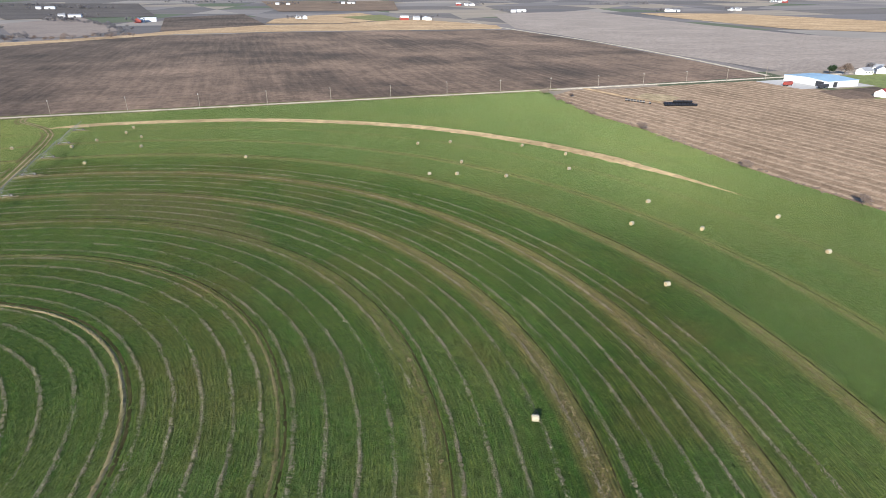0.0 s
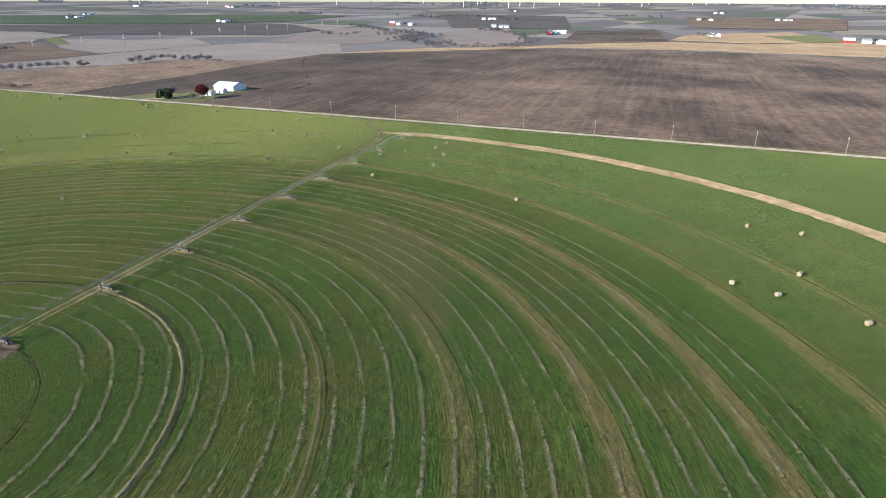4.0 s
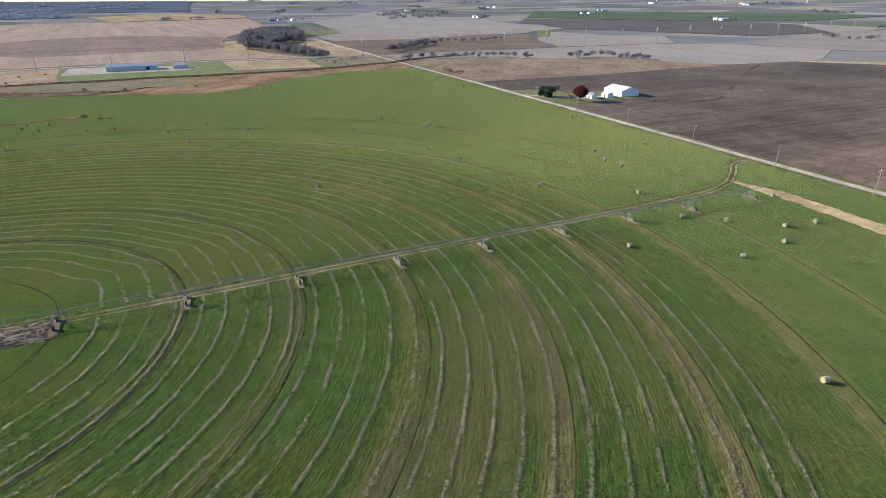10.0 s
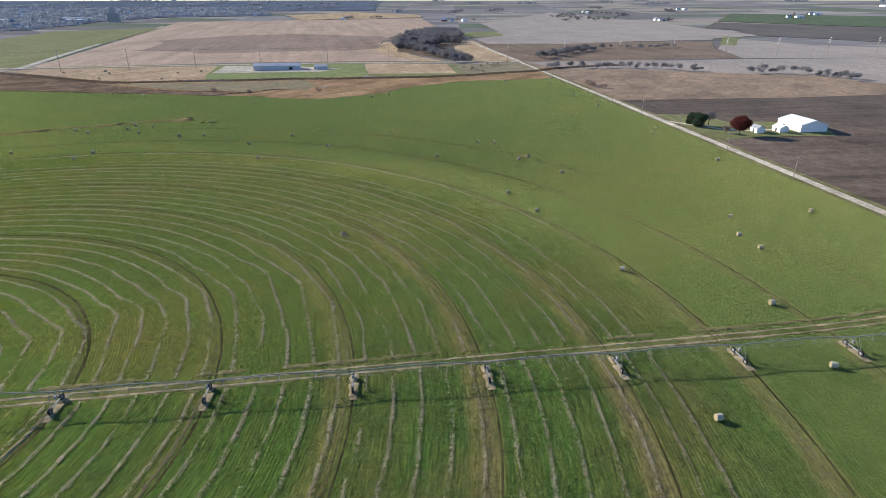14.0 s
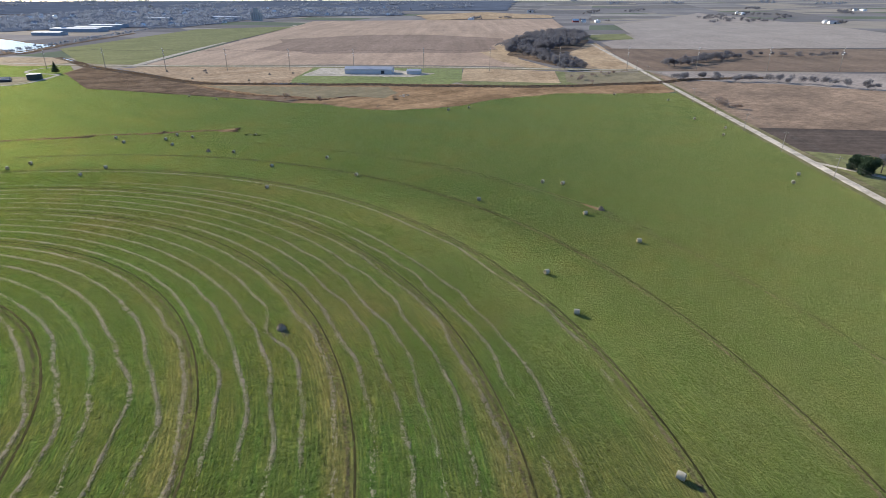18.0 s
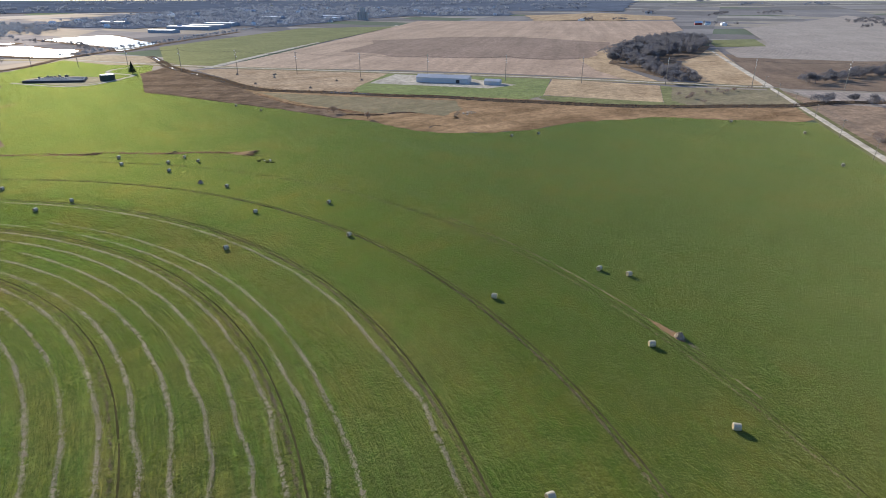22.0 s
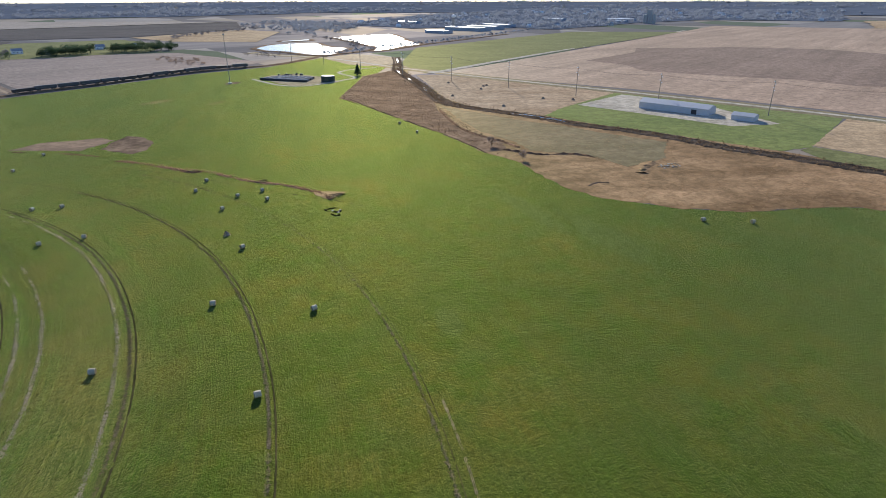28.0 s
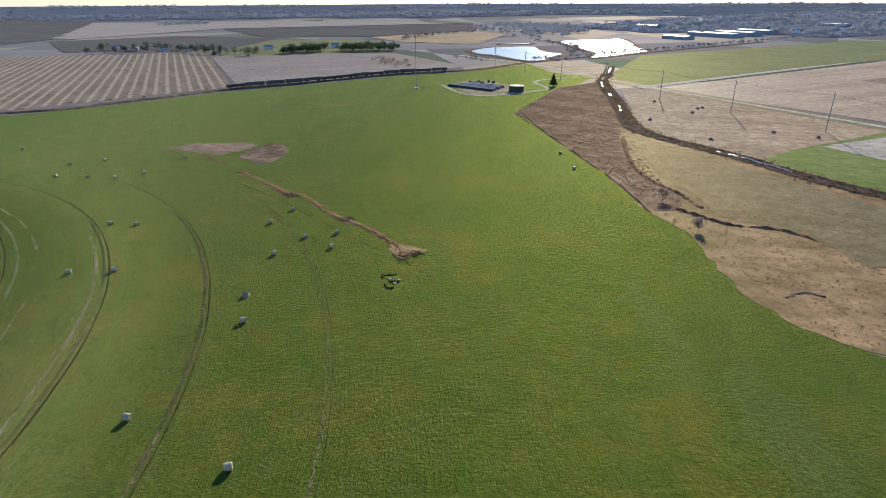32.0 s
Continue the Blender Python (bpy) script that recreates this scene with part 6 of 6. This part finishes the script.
# ---- high-voltage poles past the shed ----
def line_pole():
    root = empty("line_pole", 0, 0, 0, 0)
    bm = bmesh.new()
    add_bar(bm, (0, 0, -0.4), (0, 0, 22), 0.30, 0.17, 8)
    part("shaft", bm, WOOD_POLE, root)
    for z, s in ((20.8, 1), (18.9, -1), (17.0, 1), (15.1, -1)):
        bm = bmesh.new()
        add_bar(bm, (0, 0, z), (s * 1.5, 0, z + 0.25), 0.24, 0.3, 8)
        part("insulator", bm, WHITE_WALL, root, "white insulator arm")
    return tagged(root, "tall slim power pole with white insulators", "power pole", "high-voltage poles")


def line_poles():
    first = line_pole()
    spots = []
    for k in range(-3, 23):
        y = -345 + 62 * k
        x = -746 - 0.325 * (y - 166) - 4 + (24 if y < -60 else 14 if y < 60 else 6)
        spots.append((x, y))
    for i, (x, y) in enumerate(spots):
        m = Matrix.Translation((x, y, gz(x, y))) @ Matrix.Rotation(ROAD_DIR, 4, "Z")
        if i:
            copy_thing(first, m)
        else:
            first.matrix_basis = m
    wire_run(spots, 20.5, 1.6, (-1.4, 1.4), 0.03)


line_poles()

for x, y in ((-590, -160), (-605, -144), (-546, -147), (-576, -225), (-587, -239), (-592, -242), (-538, -205), (-571, -272)):
    hay_heap(x, y, 1.3, 1.4, int(-x), "dark weathered bale on the tan meadow")


# ---- the yard in the east ----
def wrapped_rows():
    bm = bmesh.new()
    bmesh.ops.create_cone(bm, cap_ends=True, segments=16, radius1=0.85, radius2=0.85, depth=1.5, matrix=Matrix.Translation((0, 0, 0.8)) @ Matrix.Rotation(math.pi / 2, 4, "Y"))
    bmesh.ops.bevel(bm, geom=[e for e in bm.edges if e.is_manifold and e.calc_face_angle(0) > 1], offset=0.15, segments=2, affect="EDGES")
    first = tagged(part("wrapped_bale", bm, BLACK_WRAP), "black plastic-wrapped silage bale in a row", "silage bale", "black wrapped bales")
    n = 0
    spots = [(126.5 + 1.6 * i * 0.95, 391 - 1.6 * i * 0.75, 0) for i in range(7)] + [(138.5, 380, 0)]
    for r in range(4):
        for i in range(12 - r):
            spots.append((146.5 + 1.75 * i + 0.5 * r, 373.5 + 1.9 * r - 0.03 * i, 0))
    for i in range(7):
        spots.append((153 + 1.75 * i, 376.4, 1.45))
    for x, y, z in spots:
        m = Matrix.Translation((x, y, gz(x, y) + 0.06 + z)) @ Matrix.Rotation(-0.4 if n < 8 else 0.1, 4, "Z")
        if n:
            copy_thing(first, m)
        else:
            first.matrix_basis = m
        n += 1


wrapped_rows()
field("spoil_pad", "pale bare pad of gravel and spoil", [(136, 404), (148, 420), (160, 416), (168, 404), (160, 394), (148, 390)], DRY_EARTH, 0.16, 6)
road("yard_track", "gravel track into the corn field", [(110, 441), (120, 424), (130, 408), (138, 396), (148, 386)], 4.0, STUBBLE_TAN, 0.2, 3)
field("warehouse_apron", "pale concrete apron round the warehouse", [(256, 478), (272, 440), (338, 456), (326, 502)], CONCRETE, 0.2, 10)
field("east_lawn", "green lawn beside the warehouse", [(326, 505), (340, 455), (300, 442), (300, 400), (420, 440), (440, 540)], LAWN, 0.15, 20)
field("east_tilled", "dark tilled strip beside the warehouse", [(279, 432), (335, 452), (345, 430), (300, 402), (278, 400)], PLOWED, 0.17, 10)


def trailer(x, y, turn, colour, label):
    root = empty("trailer", x, y, turn)
    tagged(root, label, "trailer")
    bm = bmesh.new()
    add_box(bm, 0, 0, 1.0, 8.5, 2.5, 2.3, bevel=0.08)
    part("body", bm, colour, root)
    for x in (-3, -1.8, 3):
        for s in (-1, 1):
            bm = bmesh.new()
            add_bar(bm, (x, s * 0.9, 0.5), (x, s * 1.25, 0.5), 0.5, sides=14)
            part("wheel", bm, RUBBER, root)


for i, (x, y) in enumerate(((372, 520), (392, 528), (410, 522), (398, 545))):
    building("house", "pale house behind the warehouse", "house", x, y, 0.4 + 0.7 * i, 12, 8, 3.6, 6, WHITE_WALL, GREY_ROOF, windows=3)
tree("tree", "brown leafless tree behind the warehouse", 352, 516, 11, 12, TWIG, 111, 3200, 0.35)
tree("evergreen", "dark green evergreen behind the warehouse", 342, 521, 8, 10, CONIFER, 112, 2600, 0.35)
tree("tree", "leafless garden tree among the houses", 385, 534, 9, 9, TWIG_GREY, 113, 2200, 0.3)
building("red_shed", "white house with a red roof on the lawn", "house", 312, 410, 0.6, 11, 8, 3.2, 5.6, WHITE_WALL, RED_WALL, windows=2)
trailer(270, 456, 0.5, RED_WALL, "red box trailer beside the warehouse")
trailer(290, 444, 0.35, DARK, "dark trailer in front of the warehouse")


# ---- far farms ----
def farmstead(x, y, turn, seed, trees=10, big=1.0):
    rng = np.random.default_rng(seed)
    c, s = math.cos(turn), math.sin(turn)

    def at(u, v):
        return x + u * c - v * s, y + u * s + v * c
    building("farm_house", "distant white farmhouse among bare trees", "house", *at(rng.uniform(-18, -8), rng.uniform(-8, 8)), turn, 13 * big, 9, 5.5, 8.5, WHITE_WALL, GREY_ROOF, windows=3)
    building("machine_shed", "distant pale machine shed of a farm", "shed", *at(rng.uniform(8, 22), rng.uniform(-10, 10)), turn + (0 if seed % 2 else math.pi / 2), 26 * big, 13, 5, 7.5, WHITE_WALL, WHITE_ROOF if seed % 3 else GREY_ROOF, [(0, -1, 5, 4)])
    if seed % 4 == 0:
        building("red_barn", "distant red barn of a farm", "barn", *at(rng.uniform(-40, -30), 6), turn, 18, 11, 5, 9, RED_WALL, WHITE_ROOF)
    spots = [at(rng.normal(0, 24), 16 + rng.normal(0, 8)) for _ in range(trees)]
    thicket("farm_trees", "bare trees round a distant farm", spots, 11, 10, TWIG_GREY, seed + 500, 70, 1.3)


FARMS = [(-585, 1228), (-1137, 1790), (-552, 2194), (-301, 1360), (-40, 1348), (679, 1817), (886, 1870), (221, 1781), (104, 2247), (-2152, 914), (-1614, 1104), (-341, 2304), (-1906, -100),
         (-2539, 302), (-1958, 490), (-2368, 1050), (-1100, 1330), (-828, 1384), (-2830, 700), (-3120, 1590), (-2741, 1886), (-1460, 2500), (-660, 2774), (450, 2900), (1300, 2400), (-1970, -480), (-2600, -480)]
for i, (x, y) in enumerate(FARMS):
    farmstead(x, y, ROAD_DIR + (math.pi / 2 if i % 3 == 0 else 0), 100 + i, 8 + 5 * (i % 3))

HOMES = [(53, -880), (11, -850), (-35, -842), (-80, -830), (-200, -826), (-240, -800), (-302, -850), (-350, -850)]
for i, (x, y) in enumerate(HOMES):
    building("house", "white house among garden trees", "house", x + 6, y - 14, ROAD_DIR + math.pi * (i % 2) / 2, 13, 9, 4.5, 7.5, WHITE_WALL, GREY_ROOF, windows=3)
thicket("garden_trees", "tall dark evergreens round the houses", along([(67, -818), (23, -836), (-1, -848), (-49, -839), (-110, -800), (-155, -729), (-188, -742)], 11, 7, 91), 14, 11, CONIFER, 92, 210, 0.9)
thicket("garden_trees", "leafless grey trees round the houses", along([(60, -850), (0, -856), (-100, -836), (-150, -760), (-200, -760)], 9, 9, 93), 11, 11, TWIG_GREY, 94, 170, 0.9)
thicket("grove", "dense dark grove beside the harvested field", scatter([(-225, -748), (-290, -772), (-292, -810), (-232, -800)], 46, 95), 13, 13, CONIFER, 96, 190, 1.0)
thicket("grove", "dense dark grove on the farm lawn", scatter([(-306, -772), (-394, -780), (-398, -816), (-312, -812)], 54, 97), 13, 13, CONIFER, 98, 190, 1.0)
thicket("brush", "reddish brush in a corner of the harvested field", scatter([(-355, -640), (-371, -680), (-420, -600), (-410, -545), (-385, -545)], 40, 99), 3, 6, TWIG, 100, 110, 0.5, "brush")
field("farm_grass", "pale green lawns behind the houses", [(-123, -752), (-125, -840), (-150, -1080), (-330, -1090), (-400, -900), (-356, -772), (-240, -742)], MEADOW, 0.26, 80, 4)


# ---- woods and hedges in the distance ----
thicket("copse", "bare copse in the fields", along([(-430, 850), (-470, 830), (-554, 778)], 10, 8, 95), 8, 10, TWIG, 96, 120, 0.9)
thicket("copse", "bare trees along a ditch", along([(-467, 857), (-502, 979), (-617, 1132), (-742, 1234)], 12, 8, 97), 7, 9, TWIG_GREY, 98, 120, 0.9)
thicket("copse", "bare creek-side trees", along([(-559, 770), (-569, 821), (-667, 834), (-698, 877), (-726, 977), (-954, 1087), (-1174, 1221)], 9, 10, 99), 9, 11, TWIG_GREY, 100, 220, 0.8)
thicket("copse", "belt of bare trees", along([(-685, 848), (-710, 942), (-757, 980), (-874, 892), (-947, 912)], 12, 9, 101), 9, 11, TWIG_GREY, 102, 110, 1.0)
thicket("copse", "bare wood between grey fields", along([(-1891, 237), (-2036, 347), (-2100, 234), (-2329, 221), (-2450, 420)], 14, 18, 103), 11, 14, TWIG_GREY, 104, 90, 1.5)
for i, (x, y, n, w) in enumerate(((-2071, -391, 6, 12), (-2330, 420, 16, 50), (-2684, 630, 20, 60), (-2764, -78, 14, 60), (-2611, -218, 20, 60), (-2988, 361, 20, 70), (-1430, 1824, 20, 40), (-1988, 1700, 22, 70),
                                 (-2130, 2206, 22, 80), (-1363, 1914, 10, 40), (-754, 1239, 10, 25), (-1044, 1839, 14, 40), (-1241, 1956, 14, 40), (-1736, 2632, 24, 80), (-900, 2300, 18, 70), (700, 2300, 20, 80))):
    rng = np.random.default_rng(200 + i)
    thicket("copse", "small bare wood far off in the fields", [(x + rng.normal(0, w), y + rng.normal(0, 12)) for _ in range(n)], 10, 13, TWIG_GREY, 300 + i, 60, 1.8)
thicket("tree_belt", "dark wood beside the ponds", scatter([(-586, -1461), (-643, -1361), (-640, -1080), (-723, -1006), (-899, -1394), (-851, -1736), (-732, -1765)], 130, 61), 10, 14, HAZED_TREE, 62, 70, 1.8)
thicket("tree_belt", "bare trees along the pond dam", along([(-640, -690), (-668, -760), (-676, -860), (-660, -960)], 9, 8, 63), 6, 8, TWIG_GREY, 64, 80, 0.9)
thicket("tree_belt", "bare trees along the railway", along([(-560, -590), (-760, -712), (-1040, -890), (-1250, -1010)], 9, 4, 65), 6, 8, HAZED_TREE, 66, 80, 1.0)
thicket("tree_belt", "small bare trees in a grove by the road", along([(-520, -640), (-480, -650), (-500, -600)], 7, 9, 67), 5, 7, TWIG_GREY, 68, 120, 0.5)
thicket("brush", "bare bushes along the railway bank", along([(100, -262), (-60, -296), (-170, -334), (-237, -396)], 24, 3, 69), 4, 6, TWIG, 70, 120, 0.5, "brush")
thicket("tree_belt", "dark wood on the plain", scatter([(320, -1859), (180, -1909), (221, -2065), (370, -2006)], 60, 71), 10, 14, HAZED_TREE, 72, 60, 1.8)
field("dark_tilled", "long dark tilled field", [(68, -1621), (-659, -1781), (-602, -1390), (-350, -1170), (-126, -1202)], DARK_SOIL, 0.24, 120)
field("pale_tilled", "pale stubble field before the ponds", [(-345, -1146), (-590, -1340), (-650, -1200), (-534, -898), (-409, -984)], STUBBLE_TAN, 0.26, 120)
field("pale_strip", "long pale stubble field on the plain", [(585, -2023), (-15, -2108), (-450, -1912), (-640, -1800), (80, -1640), (273, -1210), (340, -1260)], STUBBLE_GREY, 0.24, 150)
field("dark_tilled_south", "dark fallow field behind the houses", [(283, -1138), (80, -1298), (-157, -1152), (-125, -900), (-54, -860), (120, -850)], DARK_SOIL, 0.22, 100)
field("dark_fallow", "dark fallow field on the plain", [(707, -1703), (558, -1881), (319, -1260), (322, -1018), (560, -1000), (820, -1300)], DARK_SOIL, 0.22, 120)
field("dark_plain", "dark ploughed plain", [(696, -1704), (488, -1747), (694, -2302), (1208, -2616), (1500, -2000)], DARK_SOIL, 0.2, 200)
field("winter_wheat", "far green field of winter wheat", [(-2486, 814), (-2253, 1187), (-2000, 1500), (-1733, 1737), (-1528, 1301), (-1560, 1100), (-1630, 946), (-1918, 640)], WHEAT, 0.2, 200)
field("dark_tilled_west", "far dark tilled field", [(-1853, 620), (-1627, 930), (-1540, 1090), (-1350, 1150), (-1056, 1003), (-980, 807), (-1186, 654), (-1265, 562), (-1478, 568), (-1532, 522)], DARK_SOIL, 0.26, 150)
field("grey_plain", "broad pale grey stubble field", [(-1759, -12), (-2604, 164), (-1840, 468), (-1276, 570), (-1152, 445), (-1020, 221), (-1001, 98), (-1114, 64), (-1315, 105)], STUBBLE_GREY, 0.22, 150)


thicket("tree_belt", "dark blue-grey wood on the plain", scatter([(880, -2060), (869, -2445), (513, -2546), (58, -2606), (-434, -2716), (-858, -2733), (-1010, -2300), (-450, -2250), (100, -2330), (560, -2230)], 420, 73), 14, 20, HAZED_TREE, 74, 48, 2.4)
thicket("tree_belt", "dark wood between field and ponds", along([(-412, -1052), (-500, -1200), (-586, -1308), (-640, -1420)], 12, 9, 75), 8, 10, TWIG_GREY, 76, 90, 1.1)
thicket("tree_belt", "bare wood behind the ponds", scatter([(-758, -1577), (-700, -1250), (-760, -1148), (-860, -1240), (-900, -1560)], 120, 77), 11, 15, HAZED_TREE, 78, 70, 1.8)


def horizon_woods():
    rng = np.random.default_rng(17)
    for j, (a0, a1, r0, r1, n) in enumerate(((195, 262, 2600, 4500, 700), (262, 330, 2500, 4500, 800), (120, 195, 3200, 4500, 260), (60, 120, 3200, 4500, 200))):
        spots = []
        while len(spots) < n:
            a, r = radians(rng.uniform(a0, a1)), rng.uniform(r0, r1)
            x, y = MID[0] + r * math.cos(a), MID[1] + r * math.sin(a)
            for _ in range(14):
                spots.append((x + rng.normal(0, 90), y + rng.normal(0, 25)))
        thicket("far_woods", "hazy grey-blue woods near the horizon", spots, 13, 22, HAZED_TREE, 600 + j, 36, 3.5)


horizon_woods()


# ---- the town ----
TOWN = [(-881, -1520), (-1345, -1907), (-2149, -2173), (-2856, -1211), (-2166, -834), (-1949, -1120), (-1660, -1120), (-1250, -960), (-1180, -1180), (-980, -1180)]
# floor under far trees, its colour carrying the same blue haze
HAZED_FLOOR = plain("hazed_wood_floor", (0.125, 0.145, 0.178), 0.95, 0, 0.3, 0.01, 0.0)
field("town_ground", "dark gardens and leaf litter under the town's trees", TOWN, HAZED_FLOOR, 0.3, 150, 16)
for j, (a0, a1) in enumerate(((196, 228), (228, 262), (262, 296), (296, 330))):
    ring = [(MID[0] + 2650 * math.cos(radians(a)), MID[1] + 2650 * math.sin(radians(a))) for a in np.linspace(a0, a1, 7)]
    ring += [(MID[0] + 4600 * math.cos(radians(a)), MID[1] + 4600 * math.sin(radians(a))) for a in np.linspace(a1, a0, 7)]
    field("wood_ground", "dark floor of the far woods", ring, HAZED_FLOOR, 0.3, 200, 30)
field("wood_ground", "dark floor of a wood on the plain", [(880, -2060), (869, -2445), (513, -2546), (58, -2606), (-434, -2716), (-858, -2733), (-1010, -2300), (-450, -2250), (100, -2330), (560, -2230)], HAZED_FLOOR, 0.28, 150, 25)
thicket("hazed_trees", "grey-blue bare trees of the town", scatter(TOWN, 1500, 81), 11, 19, HAZED_TREE, 82, 30, 2.6)


FACTORY_WALL = plain("blue_grey_sheet_wall", (0.300, 0.340, 0.390), 0.6, 0, 0.1, 0.2)
FACTORY_ROOF = plain("blue_grey_sheet_roof", (0.420, 0.470, 0.530), 0.5, 0, 0.1, 0.2)


def town():
    rng = np.random.default_rng(83)
    for i, (x, y) in enumerate(scatter(TOWN, 70, 84)):
        building("town_house", "small pale house among the town's trees", "house", x, y, ROAD_DIR + math.pi / 2 * rng.integers(0, 2), rng.uniform(11, 18), 9, 4.5, 8, WHITE_WALL, WHITE_ROOF if i % 3 == 0 else GREY_ROOF)
    for x, y, l, d, h in ((-1711, -1240, 90, 40, 8), (-1198, -1143, 80, 45, 9), (-1050, -1050, 110, 50, 9), (-1120, -1085, 90, 45, 9), (-1560, -1372, 70, 40, 8), (-939, -985, 60, 30, 7), (-1640, -1180, 60, 30, 7), (-1080, -1438, 70, 35, 8)):
        building("factory_hall", "long low blue-grey factory hall at the town's edge", "factory", x, y, ROAD_DIR + math.pi / 2, l, 0.8 * d, 0.8 * h, 0.8 * h + 1.2, FACTORY_WALL, FACTORY_ROOF)
    root = empty("grain_elevator", -1660, -1075)
    tagged(root, "pale concrete grain elevator above the town", "grain elevator")
    for k in range(5):
        bm = bmesh.new()
        add_bar(bm, (0, -18 + 9 * k, -1), (0, -18 + 9 * k, 24), 4.4, sides=18)
        part("silo", bm, CONCRETE, root)
    bm = bmesh.new()
    add_box(bm, 0, 0, 24, 7, 16, 13)
    part("headhouse", bm, CONCRETE, root)
    root = empty("water_tower", -1056, -1128)
    tagged(root, "tall water tower with a white ball tank", "water tower")
    for k in range(5):
        a = 2 * math.pi * k / 5
        bm = bmesh.new()
        add_bar(bm, (5 * math.cos(a), 5 * math.sin(a), -0.5), (3.2 * math.cos(a), 3.2 * math.sin(a), 26), 0.35)
        part("leg", bm, GALVANISED, root)
    bm = bmesh.new()
    add_bar(bm, (0, 0, 0), (0, 0, 26), 0.8, sides=10)
    part("riser", bm, GALVANISED, root)
    bm = bmesh.new()
    bmesh.ops.create_uvsphere(bm, u_segments=20, v_segments=12, radius=5.2, matrix=Matrix.Translation((0, 0, 29)) @ Matrix.Diagonal((1, 1, 0.8, 1)))
    part("tank", bm, WHITE_WALL, root)


town()


# ---- wind turbines on the horizon ----
def turbines():
    rng = np.random.default_rng(55)
    root = empty("wind_turbine", 0, 0, 0, 0)
    tagged(root, "white wind turbine on the far horizon", "wind turbine", "wind farm")
    bm = bmesh.new()
    add_bar(bm, (0, 0, -2), (0, 0, 80), 2.2, 1.3, 10)
    part("tower", bm, WHITE_WALL, root)
    bm = bmesh.new()
    add_box(bm, 1.0, 0, 79, 8, 3.2, 3.2, bevel=0.4)
    part("nacelle", bm, WHITE_WALL, root)
    bm = bmesh.new()
    add_bar(bm, (-2.6, 0, 80.5), (-4.4, 0, 80.5), 1.7, 0.7, 10)
    hub = part("hub", bm, WHITE_WALL, root)
    for k in range(3):
        a = 2 * math.pi * k / 3 + 0.4
        bm = bmesh.new()
        add_bar(bm, (-3.4, 0, 80.5), (-3.4, 38 * math.sin(a), 80.5 + 38 * math.cos(a)), 1.3, 0.3, 6)
        part("blade", bm, WHITE_WALL, hub)
    n = 0
    for x, y in ((-1758, 2919), (-1804, 3111), (-1651, 3002), (-1724, 3433), (-1446, 3371), (-1355, 3900), (-1082, 3853), (-1050, 4027), (-938, 4094), (-1944, 2764), (-637, 4179), (-2200, 3300), (-2500, 3100), (-2750, 2600),
                 (-1800, 3900), (-2900, 2300), (-400, 4200), (-1250, 3500), (-2350, 3600), (-3300, 2100), (-3500, 1800), (-2050, 3050)):
        m = Matrix.Translation((x, y, gz(x, y))) @ Matrix.Rotation(rng.uniform(0, 6.28), 4, "Z")
        if n:
            copy_thing(root, m)
        else:
            root.matrix_basis = m
        n += 1


turbines()
